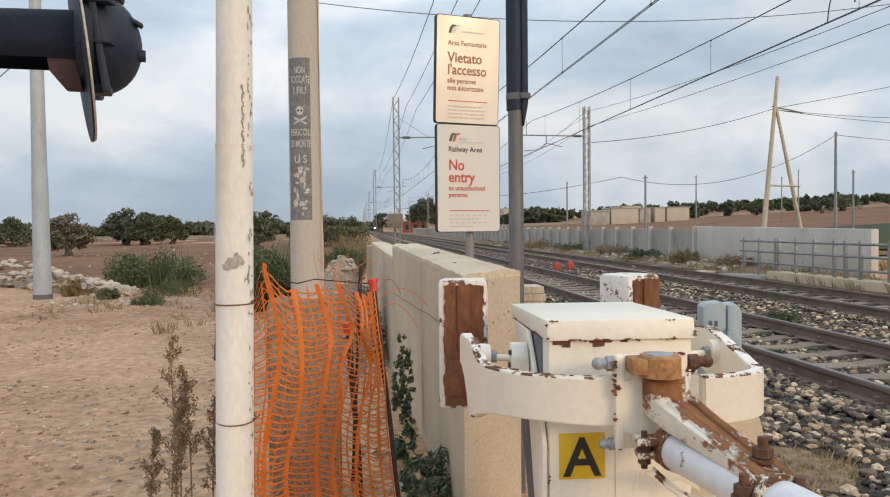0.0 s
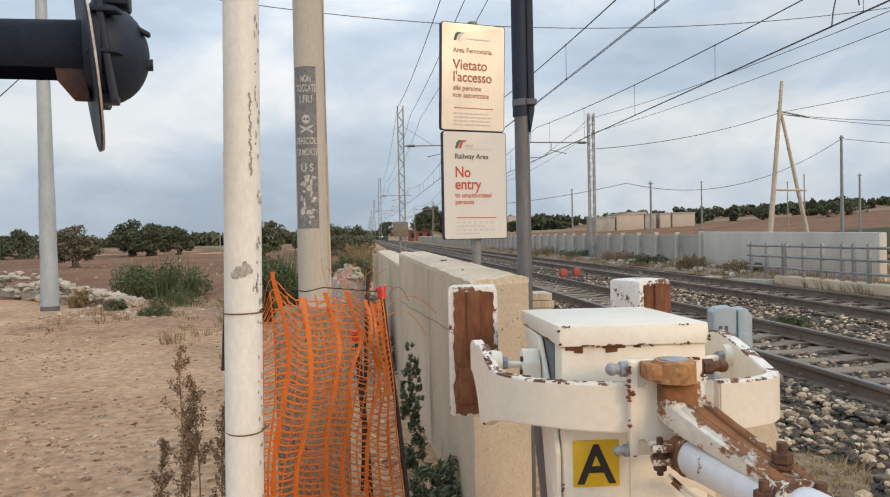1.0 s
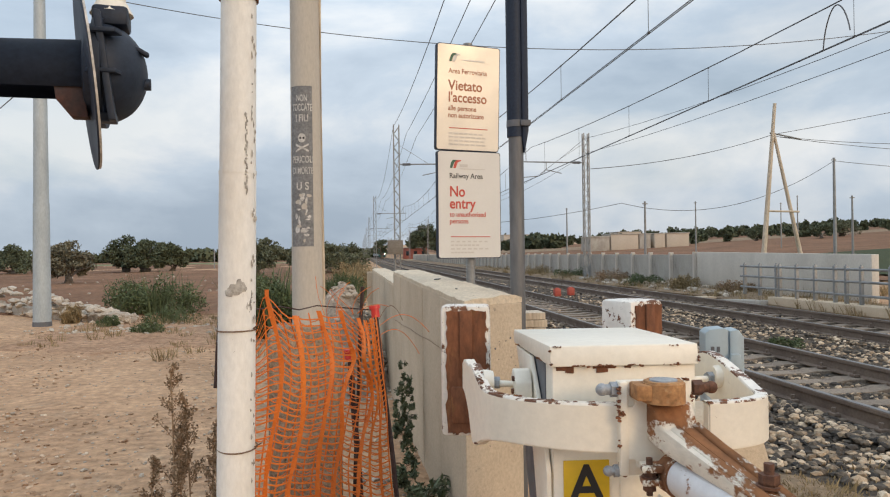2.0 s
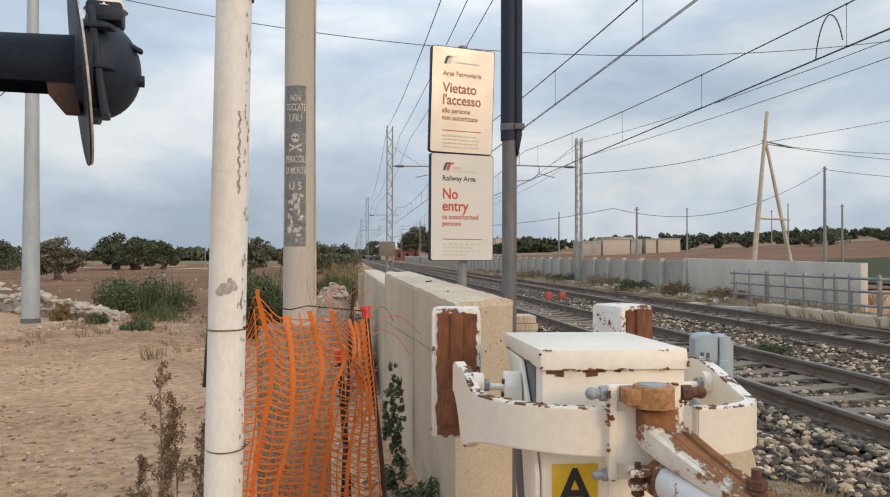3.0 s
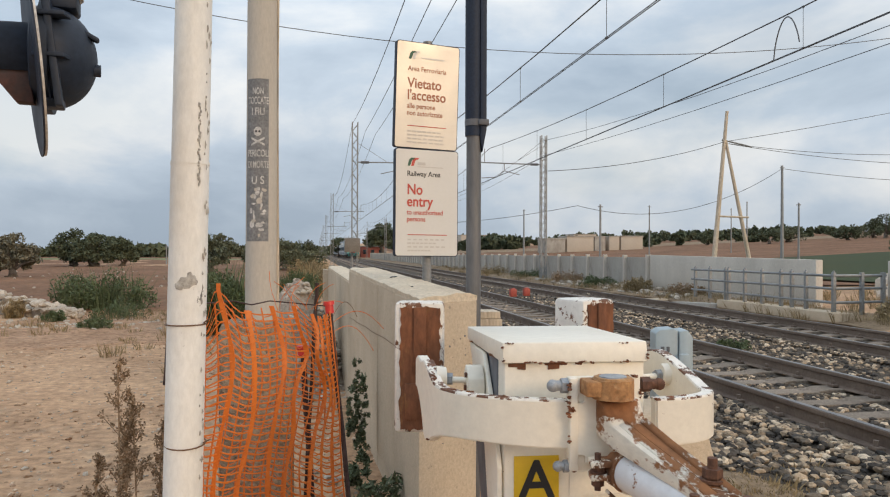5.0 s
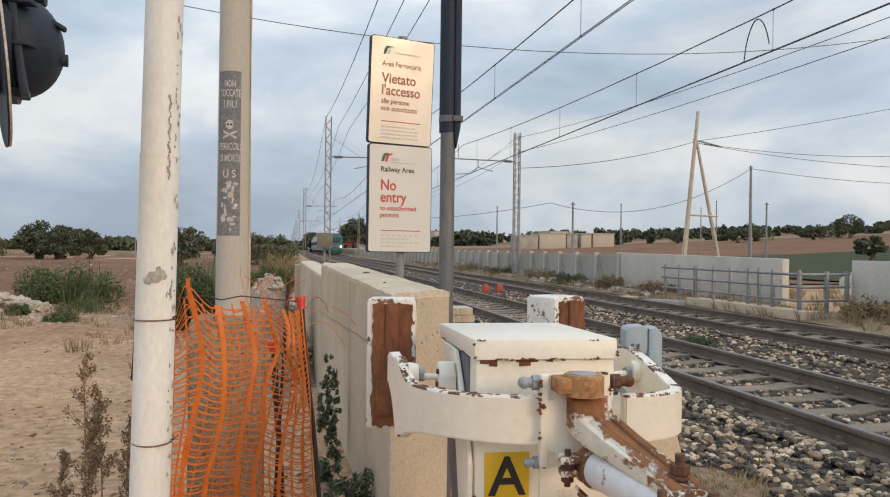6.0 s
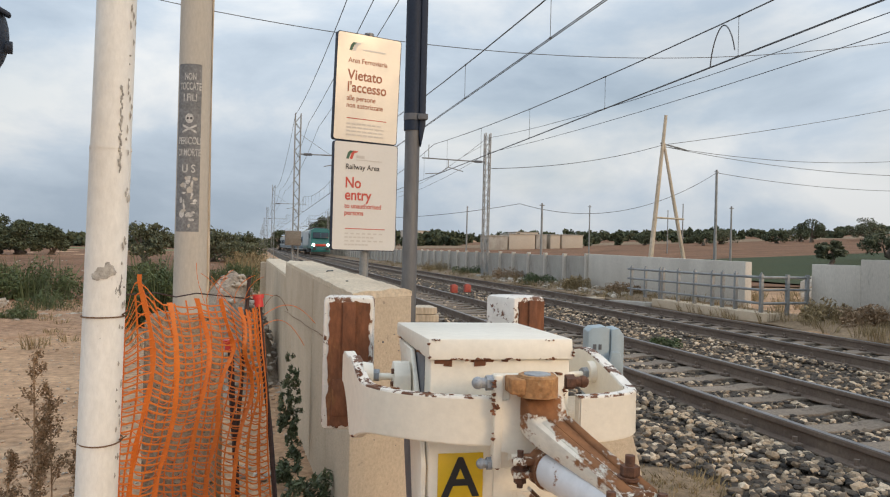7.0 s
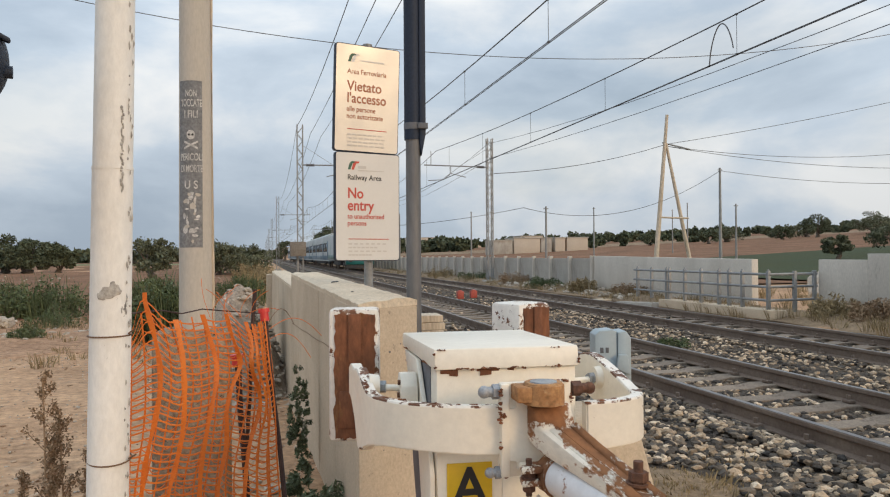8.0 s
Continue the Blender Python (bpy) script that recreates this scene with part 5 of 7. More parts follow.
# ---- orange safety net between the white pole and a stake ----
def safety_net():
    a = empty("safety_net", pose(0, 0, 0), "sagging orange plastic safety net", "safety net")

    def surface(s, z, layer):
        """Point of the pleated net; s from 0 at the pole to 1 at the stake, z height."""
        h = (z - 0.1) / 1.25
        if not layer:
            # two bands are knotted together and gape below the knot
            near = math.exp(-((s - 0.735) / 0.13) ** 2)
            gape = 1 - 0.93 * math.exp(-((z - 1.135) / 0.085) ** 2) + 1.0 * math.exp(-((z - 0.95) / 0.12) ** 2)
            s = s + near * ((0.735 + (s - 0.735) * gape) - s - 0.05 * max(0.0, 1.05 - z))
        left, right = Vector((-0.462 - 0.01 * h, 3.20, 0)), Vector((0.19 - 0.125 * h, 3.31 + 0.04 * h, 0))
        p = left.lerp(right, s)
        ph = layer * 1.7
        edge = min(1.0, 6 * s + 0.1, 4 * (1 - s) + 0.1)
        p.x += edge * (0.050 * math.sin((1.40 - min(z, 1.40)) * 5.0 + 0.25 * s) + 0.006 * math.sin(z * 11 + s * 17 + ph * 2))
        p.y += 0.03 * math.sin(s * 16 + ph + 0.8 * math.sin(z * 2.6)) + 0.06 * layer + 0.012 * math.sin(z * 6 + s * 11)
        p.z = z + 0.02 * math.sin(s * 13 + ph) * h
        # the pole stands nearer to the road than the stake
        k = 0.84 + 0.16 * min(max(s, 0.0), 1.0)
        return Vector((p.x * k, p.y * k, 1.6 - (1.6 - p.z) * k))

    def top(s, layer):
        return 1.375 + 0.06 * math.exp(-((s - 0.14) / 0.09) ** 2) - 0.11 * math.exp(-(s / 0.05) ** 2) + 0.008 * math.sin(s * 19 + layer) - 0.055 * s - (0.03 if layer else 0)

    for layer, ss in ((0, [0.0, 0.13, 0.31, 0.50, 0.655, 0.81, 0.87, 0.93, 0.985]), (1, [k / 15 for k in range(16)])):
        cols = len(ss)
        # long bands
        for k, s in enumerate(ss):
            bm = B()
            wide = 0.0030 if layer or k in (0, 8) else (0.0088 if k < 6 else 0.0048)
            zs = np.linspace(-0.28 * (1 - s), top(min(max(s, 0), 1), layer), 60)
            pts = [surface(s, z, layer) for z in zs]
            rows = []
            for p in pts:
                dr = Vector((1, 0.35 * math.sin(k * 1.9 + p.z * 3), 0)).normalized()
                nn = Vector((-dr.y, dr.x, 0)) * 0.0018
                w = wide * (0.95 + 0.25 * noise.noise(p * 9) + 0.14 * math.sin(p.z * 216))
                rows.append([bm.verts.new(p + dr * w * e + nn * f) for e, f in ((-1, -1), (1, -1), (1, 1), (-1, 1))])
            for r, t in zip(rows, rows[1:]):
                for j in range(4):
                    bm.faces.new((r[j], r[(j + 1) % 4], t[(j + 1) % 4], t[j]))
            part("net_band", bm, M_NET, a)
        # short cross strands
        vs, fs = [], []
        step = 0.041 if layer else 0.029
        for k in range(cols - 1):
            skew = -0.055 if (k == 4 and not layer) else 0.022 * math.sin(k * 2.1 + layer * 1.3) - 0.008
            lo = -0.26 * (1 - ss[k])
            v, dv = 0.0, step / 1.55
            while v < 1.0:
                n = 4
                for i in range(n + 1):
                    t = i / n
                    q = ss[k] + (ss[k + 1] - ss[k]) * t
                    z = lo + (1.335 - lo) * v + (top(q, layer) - 1.339) * v ** 9
                    p = surface(q, z + skew * (t - 0.5) * (1 + 0.6 * math.sin(z * 5)), layer)
                    p.z -= (0.004 + 0.008 * (0.5 + 0.5 * math.sin(k * 3.1 + z * 4))) * math.sin(math.pi * t)
                    b = len(vs)
                    th = 0.0019 if layer else 0.0028
                    vs += [(p.x, p.y - 0.0015, p.z - th), (p.x, p.y - 0.0015, p.z + th), (p.x, p.y + 0.0015, p.z + th), (p.x, p.y + 0.0015, p.z - th)]
                    if i:
                        for j in range(4):
                            fs.append((b - 4 + j, b - 4 + (j + 1) % 4, b + (j + 1) % 4, b + j))
                v += dv * (1 + 0.06 * math.sin(v * 48 + k))
        ob = from_arrays("mesh_infill", vs, fs, M_NET, a, "stuff")
    # loose torn strands at the top
    rng = random.Random(4)
    for k in range(9):
        bm = B()
        p = Vector((rng.uniform(-0.2, 0.0), 3.34 + rng.uniform(-0.05, 0.1), 1.33))
        pts = [p]
        d = Vector((rng.uniform(-0.6, 1), rng.uniform(-0.3, 0.3), 1.0)).normalized()
        for j in range(7):
            d = (d + Vector((0.22 * rng.uniform(-0.3, 1), 0, -0.16))).normalized()
            pts.append(pts[-1] + d * rng.uniform(0.018, 0.03))
        tube(bm, pts, 0.0013, 4)
        part("loose_strand", bm, M_NET, a)


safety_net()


def stake(name, base, top_, r, cap, label):
    a = empty(name, Matrix.Translation(base), label, "stake", "stakes of the net")
    v = Vector(top_) - Vector(base)
    bm = B()
    tube(bm, [v * k / 14 + Vector((0.002 * math.sin(k), 0, 0)) for k in range(-1, 15)], r, 8)
    part("bar", bm, M_STAKE, a)
    if cap:
        bm = B()
        cyl(bm, v * 0.972, v * 1.004, r * 1.8, r * 1.7, 12)
        cyl(bm, v * 1.0, v * 1.012, r * 2.3, r * 2.2, 12)
        part("cap", bm, M_REDCAP, a, "red plastic cap")


stake("stake", (0.205, 3.285, 0), (0.062, 3.365, 1.35), 0.011, True, "dark rusty bar with a red safety cap")
stake("stake", (0.02, 3.37, 0), (-0.055, 3.40, 1.15), 0.014, True, "dark rusty bar with a red safety cap behind the net")
stake("stake", (-0.06, 4.6, 0), (0.01, 4.6, 1.40), 0.012, False, "bare dark bar stuck in the ground")
stake("stake", (-1.77, 9.2, 0), (-1.68, 9.2, 1.32), 0.025, False, "thin dark bar standing in the dirt")


def rusty_wires():
    a = empty("twisted_wire", pose(0, 0, 0), "curled orange rusty wire tied to a stake", "wire")
    for s, x, y in ((0.0, 0.25, 0.03), (0.045, 0.20, -0.03), (-0.03, 0.12, 0.06)):
        bm = B()
        tube(bm, [(0.08 + x * t, 3.37 + 0.2 * t, 1.27 - s + 0.05 * math.sin(t * 3.0) - 0.09 * t * t + y * t) for t in np.linspace(0, 1, 14)], 0.0016, 4)
        part("strand", bm, M_NET if s >= 0 else M_RUSTWIRE, a)
    bm = B()
    tube(bm, [(-0.395, 2.68, 1.407), (-0.31, 2.92, 1.40), (-0.26, 3.14, 1.37), (-0.2, 3.38, 1.37), (0.05, 3.37, 1.345)], 0.003, 5)
    part("strand", bm, M_STAKE, a)


rusty_wires()


# ---- track-side cabinet ----
def cabinet():
    a = empty("trackside_cabinet", Matrix.Translation((2.285, 4.45, 0.02)) @ pose(0, 0, 0, 0, 0, -14), "pale blue-grey trackside cable cabinet", "cabinet")
    bm = B()
    prism(bm, [(-0.115, 0.0), (0.03, 0.0), (0.03, 1.075), (0.0, 1.088), (-0.085, 1.080), (-0.115, 1.055)], 0.17, "y", -0.085, 0.006)
    part("body", bm, M_CABINET, a)
    bm = B()
    prism(bm, [(0.034, 0.0), (0.118, 0.0), (0.118, 1.035), (0.085, 1.080), (0.034, 1.072)], 0.19, "y", -0.098, 0.006)
    part("door", bm, M_CABINET, a)
    bm = B()
    prism(bm, [(0.015, 0.84), (0.10, 0.80), (0.105, 0.83), (0.085, 0.93), (0.030, 0.93)], 0.04, "y", -0.135, 0.005)
    part("lock_cover", bm, M_CABINET, a, "hinged flap over the lock")
    for x, z, w in ((-0.07, 0.955, 0.022), (-0.035, 0.955, 0.02), (-0.075, 0.83, 0.018), (-0.05, 0.83, 0.018), (-0.022, 0.83, 0.018)):
        bm = B()
        box(bm, (x, -0.0865, z), (w, 0.003, 0.035), 0.001)
        part("marking", bm, M_SLATE, a, "", False)


cabinet()


def red_boxes():
    for x, y in ((6.75, 24.6), (7.35, 25.0)):
        a = empty("red_marker", pose(x, y, 0.08), "small red plastic marker box between the tracks", "marker", "red markers")
        bm = B()
        box(bm, (0, 0, 0.13), (0.22, 0.22, 0.26), 0.012)
        part("shell", bm, M_REDFADED, a)
        bm = B()
        box(bm, (0, 0, 0.27), (0.14, 0.14, 0.05), 0.02)
        part("top", bm, M_REDFADED, a)


red_boxes()


def brick_stack():
    rng = random.Random(2)
    bm = B()
    box(bm, (0, 0, 0), (0.25, 0.12, 0.055), 0.004)
    me = bpy.data.meshes.new("block")
    bm.to_mesh(me)
    bm.free()
    me.materials.append(M_TIMBER)
    a = empty("timber_stack", pose(1.30, 5.62, 0.03), "tall stack of weathered timber blocks", "timber stack")
    for k in range(38):
        ob = new("block", me)
        ob.parent, ob.location = a, (0.02 * rng.uniform(-1, 1), 0.13 * (k % 2), 0.03 + 0.058 * (k // 2) * 1.0)
        ob.rotation_euler = (0, 0, rng.uniform(-0.1, 0.1))
    # low concrete slabs beside the far track
    for x, y in ((10.3, 21.2), (9.9, 24.6)):
        s = empty("cable_cover", pose(x, y, 0.05, 0, 0, 12), "low pale concrete cover slab by the line", "slab", "cover slabs")
        bm = B()
        box(bm, (0, 0, 0.09), (0.8, 0.5, 0.10), 0.02)
        part("slab", bm, M_CONC_WALL, s)


brick_stack()


# ---- overhead line: lattice masts and wires ----
def lattice_mast(H, arm):
    a = empty("catenary_mast", pose(0, 0, 0), "grey lattice catenary mast with cantilever arm", "mast", "catenary masts")
    W = 0.135
    for sx in (-1, 1):
        for sy in (-1, 1):
            bm = B()
            prism(bm, [(sx * W - 0.025, sy * W - 0.025), (sx * W + 0.025, sy * W - 0.025), (sx * W + 0.025, sy * W + 0.025), (sx * W - 0.025, sy * W + 0.025)], H, "z", 0.0)
            part("leg", bm, M_GALV_DULL, a, "", False)
    bm = B()
    n = 22
    for k in range(n):
        z0, z1 = 0.2 + k * (H - 0.3) / n, 0.2 + (k + 1) * (H - 0.3) / n
        s = 1 if k % 2 else -1
        for p, q in (((-W * s, -W, z0), (W * s, -W, z1)), ((-W * s, W, z0), (W * s, W, z1)), ((-W, -W * s, z0), (-W, W * s, z1)), ((W, -W * s, z0), (W, W * s, z1))):
            cyl(bm, p, q, 0.014, seg=5)
    lb = part("lacing", bm, M_GALV_DULL, a, "", False)
    lb["kind"] = "stuff"
    # cantilever towards +x: stay, tube and registration arm
    for pts, r in (([(0.1, 0, arm), (3.5, 0, arm + 0.04)], 0.035), ([(1.3, 0, arm - 0.55), (2.1, 0, arm - 0.37), (2.5, 0, arm - 0.70), (3.3, 0, arm - 0.76)], 0.024), ([(2.1, 0, arm - 0.37), (2.1, 0, arm)], 0.022), ([(3.15, 0, arm + 0.04), (3.15, 0, arm + 0.75)], 0.02), ([(0.1, 0, arm + 0.98), (1.6, 0, arm + 0.04)], 0.010)):
        bm = B()
        tube(bm, pts, r, 6)
        part("cantilever_tube", bm, M_GALV_DULL, a)
    bm = B()
    cyl(bm, (0.3, 0, arm), (0.7, 0, arm + 0.005), 0.065, seg=8)
    part("insulator", bm, M_SLATE, a, "brown-grey insulator")
    bm = B()
    box(bm, (0, 0, -0.1), (0.7, 0.7, 0.5), 0.03)
    part("footing", bm, M_CONC_GREY, a, "concrete footing")
    return a


MAST_Y = [36.6, 81.0, 128.0, 176.0, 226.0, 276.0, 330.0, 390.0]
near_mast, far_mast = lattice_mast(7.98, 6.0), lattice_mast(7.57, 6.06)
near_mast.matrix_basis = pose(1.89, MAST_Y[0], 0.1)
far_mast.matrix_basis = pose(11.66, MAST_Y[0], 0.15, 0, 0, 180)
for y in MAST_Y[1:]:
    copy_thing(near_mast, pose(1.72, y, 0.1))
    copy_thing(far_mast, pose(12.0, y, 0.15, 0, 0, 180))


M_UMBER = surf("brown_grey_case", (0.20, 0.175, 0.145), (0.16, 0.14, 0.115), 3, 20, 0.7, bump=0.1)


def trackside_box():
    a = empty("transformer_box", pose(1.75, 36.2, 0), "grey equipment box hung on a mast", "equipment box")
    bm = B()
    box(bm, (0, -0.1, 1.95), (0.75, 0.5, 0.7), 0.02)
    part("case", bm, M_UMBER, a)
    bm = B()
    cyl(bm, (0, 0.2, 0), (0, 0.2, 2.2), 0.06, seg=10)
    part("support", bm, M_GALV_DULL, a)


trackside_box()


def overhead_wires():
    spans = [-18.0] + MAST_Y
    for x, zc in ((T1, 5.34), (T2, 5.36)):
        a = empty("contact_line", pose(0, 0, 0), "dark contact wires with droppers over a track", "overhead line", "contact lines")
        for dx in (-0.02, 0.02):
            bm = B()
            tube(bm, [(x + dx, y, zc) for y in np.linspace(-18, 390, 40)], 0.009, 5)
            part("contact_wire", bm, M_WIRE, a, "", False)
        bm = B()
        pts = []
        for y0, y1 in zip(spans, spans[1:]):
            pts += sagging((x, y0, zc + 1.62), (x, y1, zc + 1.62), 0.86, 16)[:-1]
        tube(bm, pts, 0.014, 5)
        part("carrier_wire", bm, M_WIRE, a, "", False)
        for y0, y1 in zip(spans[:4], spans[1:5]):
            for k in range(10):
                t = (k + 0.5) / 10
                y = y0 + (y1 - y0) * t
                z = zc + 1.62 - 0.86 * 4 * t * (1 - t)
                bm = B()
                cyl(bm, (x, y, zc), (x, y, z), 0.006, seg=4)
                box(bm, (x, y, zc + 0.01), (0.035, 0.05, 0.03))
                box(bm, (x, y, z), (0.035, 0.05, 0.03))
                part("dropper", bm, M_WIRE, a, "", False)
    # jumper loop over the far track
    a = empty("jumper_loop", pose(0, 0, 0), "curved jumper cable between carrier and contact wire", "cable")
    bm = B()
    tube(bm, [(T2, 12.12 + 0.88 * t, 5.37 + 0.72 * math.sin(math.pi * min(t * 1.12, 1.0)) ** 0.6) for t in np.linspace(0.02, 0.98, 24)], 0.013, 5)
    part("strand", bm, M_WIRE, a)
    # feeders on both mast rows
    for x, z, sag, lab in ((11.6, 7.45, 1.17, ""), (11.7, 6.70, 0.75, ""), (1.75, 8.0, 1.35, ""), (2.4, 7.65, 0.7, ""), (2.9, 7.5, 0.6, "")):
        f = empty("feeder_cable", pose(0, 0, 0), "dark feeder cable strung between masts", "cable", "feeder cables")
        bm = B()
        pts = []
        for y0, y1 in zip(spans, spans[1:]):
            pts += sagging((x, y0, z), (x, y1, z), sag, 14)[:-1]
        tube(bm, pts, 0.010, 5)
        part("strand", bm, M_WIRE, f, "", False)
    # cable across the line
    f = empty("crossing_cable", pose(0, 0, 0), "thin cable hung across both tracks", "cable")
    bm = B()
    tube(bm, sagging((-14.0, 25, 11.35), (36.0, 25, 13.6), 3.65, 40), 0.014, 5)
    part("strand", bm, M_WIRE, f)


overhead_wires()


# ---- utility poles on the right ----
def a_frame_pole():
    a = empty("timber_pole", pose(25.1, 43.0, 0), "tall pale timber pole with a leaning strut", "utility pole")
    for p, q, r0, r1, n in (((-0.15, 0, 0), (0.85, 0, 10.75), 0.17, 0.10, "pole"), ((2.7, 0, 0), (0.75, 0, 8.9), 0.14, 0.09, "strut"), ((0.25, -0.1, 4.0), (2.3, -0.1, 3.95), 0.06, 0.06, "brace")):
        bm = B()
        cyl(bm, p, q, r0, r1, 12)
        part(n, bm, M_TIMBER, a)
    bm = B()
    tube(bm, [(0.5, 0, 8.9), (1.9, 0, 8.65), (2.6, 0, 8.5)], 0.05, 6)
    part("arm", bm, M_GALV_DULL, a, "small steel arm")
    for x, y, h, lab in ((31.95, 46, 7.6, "slim dark utility pole"), (33.6, 46.5, 5.0, "thin timber post in the field"), (36, 75, 6.5, "slim dark pole standing far off"), (18.6, 46, 4.7, "slim dark pole standing far off"), (58, 95, 6.5, "slim dark pole standing far off"), (29, 100, 7.5, "slim dark pole standing far off"), (70, 110, 8, "slim dark pole standing far off"), (22, 118, 8.0, "slim dark pole standing far off"), (-18.4, 96, 2.5, "slim dark pole standing far off"), (-14, 25, 11.6, "tall pole holding a cable"), (36, 25, 13.8, "tall pole holding a cable")):
        u = empty("utility_pole", pose(x, y, ground_z(x, y) - 0.1), lab, "utility pole", "utility poles")
        bm = B()
        cyl(bm, (0, 0, 0), (0, 0, h), 0.13 if h > 7 else 0.09, 0.08 if h > 7 else 0.06, 10)
        part("shaft", bm, M_GALV_DULL, u)
        bm = B()
        box(bm, (0, 0, h - 0.15), (0.35, 0.06, 0.06), 0.01)
        part("crossarm", bm, M_GALV_DULL, u)
    for p, q, s in (((25.8, 43, 8.8), (11.95, 36.7, 5.9), 0.35), ((25.8, 43, 8.8), (62, 43, 17.0), 0.5), ((25.8, 43, 8.7), (58, 43, 8.6), 1.0), ((25.8, 43, 8.7), (62, 48, 11.6), 1.3),
                    ((31.95, 46, 7.55), (17.0, 46, 4.75), 1.6), ((31.95, 46, 7.55), (58, 46, 7.6), 0.7), ((17, 46, 4.75), (8, 60, 4.0), 0.3)):
        c = empty("utility_cable", pose(0, 0, 0), "thin dark utility cable", "cable", "utility cables")
        bm = B()
        tube(bm, sagging(p, q, s, 30), 0.018, 5)
        part("strand", bm, M_WIRE, c)


a_frame_pole()


# ---- plants ----
def leaf_cloud(centres, radii, per, size, rng, slim=0.45, hollow=0.35):
    """Quads scattered through clumps: centres n x 3, radii n x 3."""
    centres, radii = np.asarray(centres, float), np.asarray(radii, float)
    c = np.repeat(centres, per, 0)
    r = np.repeat(radii, per, 0)
    d = rng.normal(size=(len(c), 3))
    d /= np.linalg.norm(d, axis=1)[:, None]
    p = c + d * r * (hollow + (1 - hollow) * rng.uniform(0, 1, (len(c), 1)) ** 0.6)
    a = rng.normal(size=(len(c), 3))
    a /= np.linalg.norm(a, axis=1)[:, None]
    b = np.cross(a, rng.normal(size=(len(c), 3)))
    b /= np.linalg.norm(b, axis=1)[:, None] + 1e-9
    s = size * rng.uniform(0.6, 1.3, (len(c), 1))
    a, b = a * s, b * s * slim
    v = np.stack([p - a, p + b - a * 0.1, p + a, p - b + a * 0.1], 1).reshape(-1, 3)
    f = np.arange(len(v)).reshape(-1, 4)
    return v, f


def tree(name, x, y, h, w, seed, leaf, label, size=0.13, clumps=34, per=130, trunk_h=0.22, z=None):
    rng = np.random.default_rng(seed)
    a = empty(name, pose(x, y, ground_z(x, y) if z is None else z), label, "tree", name + "s")
    th = h * trunk_h
    bm = B()
    lean = rng.uniform(-0.15, 0.15, 2) * w
    tube(bm, [(0, 0, -0.2), (0.05 * w, 0, th * 0.4), (lean[0], lean[1], th)], 0.055 * w + 0.06, 10)
    for v in bm.verts:
        v.co.x *= 1.35 - 0.5 * v.co.z / max(th, 0.1)
        v.co.y *= 1.35 - 0.5 * v.co.z / max(th, 0.1)
    part("trunk", bm, M_BARK, a, "gnarled grey-brown trunk")
    C, R = [], []
    for k in range(clumps):
        t, q = rng.uniform(0, 2 * math.pi), math.sqrt(rng.uniform(0.0, 1.0))
        zz = th + (h - th) * (0.12 + 0.80 * rng.uniform(0, 1) * (1 - 0.45 * q * q))
        rr = w * 0.5 * q * (0.75 + 0.35 * math.sin(math.pi * min(1.0, (zz - th) / (h - th) + 0.15)))
        C.append((rr * math.cos(t), rr * math.sin(t), zz))
        k2 = rng.uniform(0.10, 0.19) * w
        R.append((k2, k2, k2 * rng.uniform(0.6, 0.9)))
    for k in range(6):
        bm = B()
        e = C[k * 3]
        tube(bm, [(lean[0], lean[1], th * 0.85), (e[0] * 0.5, e[1] * 0.5, (th + e[2]) / 2 + 0.1), e], 0.016 * w + 0.015, 6)
        part("limb", bm, M_BARK, a)
    v, f = leaf_cloud(C, R, per, size, rng)
    cr = from_arrays("crown", v.tolist(), f.tolist(), leaf, a)
    cr["label"] = "uneven leafy crown"
    return a


OL = "grey-green olive tree with an uneven crown"
tree("olive_tree", -18.0, 47.5, 2.8, 3.0, 1, M_LEAFGREY, OL, 0.11, 44, 130, 0.16)
tree("olive_tree", -24.9, 82.0, 4.1, 4.2, 2, M_LEAFDARK, OL, 0.16, 46, 130, 0.10)
tree("olive_tree", -22.2, 80.0, 3.9, 4.4, 3, M_LEAFDARK, OL, 0.16, 46, 130, 0.10)
tree("olive_tree", -19.9, 80.0, 3.3, 3.4, 4, M_LEAFDARK, OL, 0.16, 46, 130, 0.10)
tree("olive_tree", -36.0, 80.0, 3.0, 5.0, 5, M_LEAFDARK, OL, 0.16, 34, 130, 0.08)
tree("olive_tree", -33.0, 86.0, 3.0, 4.0, 15, M_LEAFDARK, OL, 0.16, 34, 130, 0.08)
tree("olive_tree", -6.3, 46.0, 3.0, 2.9, 6, M_LEAF, OL, 0.11)
tree("olive_tree", -3.6, 66.0, 3.3, 4.8, 7, M_LEAF, OL, 0.13, 44, 130, 0.08)
tree("olive_tree", -1.2, 70.0, 2.9, 4.0, 8, M_LEAF, OL, 0.13, 44, 130, 0.08)
tree("olive_tree", -5.2, 72.0, 2.8, 3.0, 9, M_LEAFDARK, OL, 0.13)
tree("olive_tree", 45.5, 50.0, 2.3, 1.9, 10, M_LEAF, OL, 0.13)
tree("olive_tree", 54.0, 52.0, 3.4, 4.4, 12, M_LEAF, OL, 0.15)
tree("pine_tree", 17.8, 196.0, 9.8, 7.4, 11, M_LEAFDARK, "dark round-crowned pine beside the station", 0.35, 60, 130, 0.32, 0.0)
tree("pine_tree", 6.9, 240.0, 7.5, 6.0, 21, M_LEAFDARK, "dark round-crowned pine beside the line", 0.3, 30, 70, 0.2, 0.0)
tree("hill_tree", 122, 140, 5.4, 6.0, 13, M_LEAFDARK, "dark round tree on the slope", 0.2, 30, 110, 0.2)
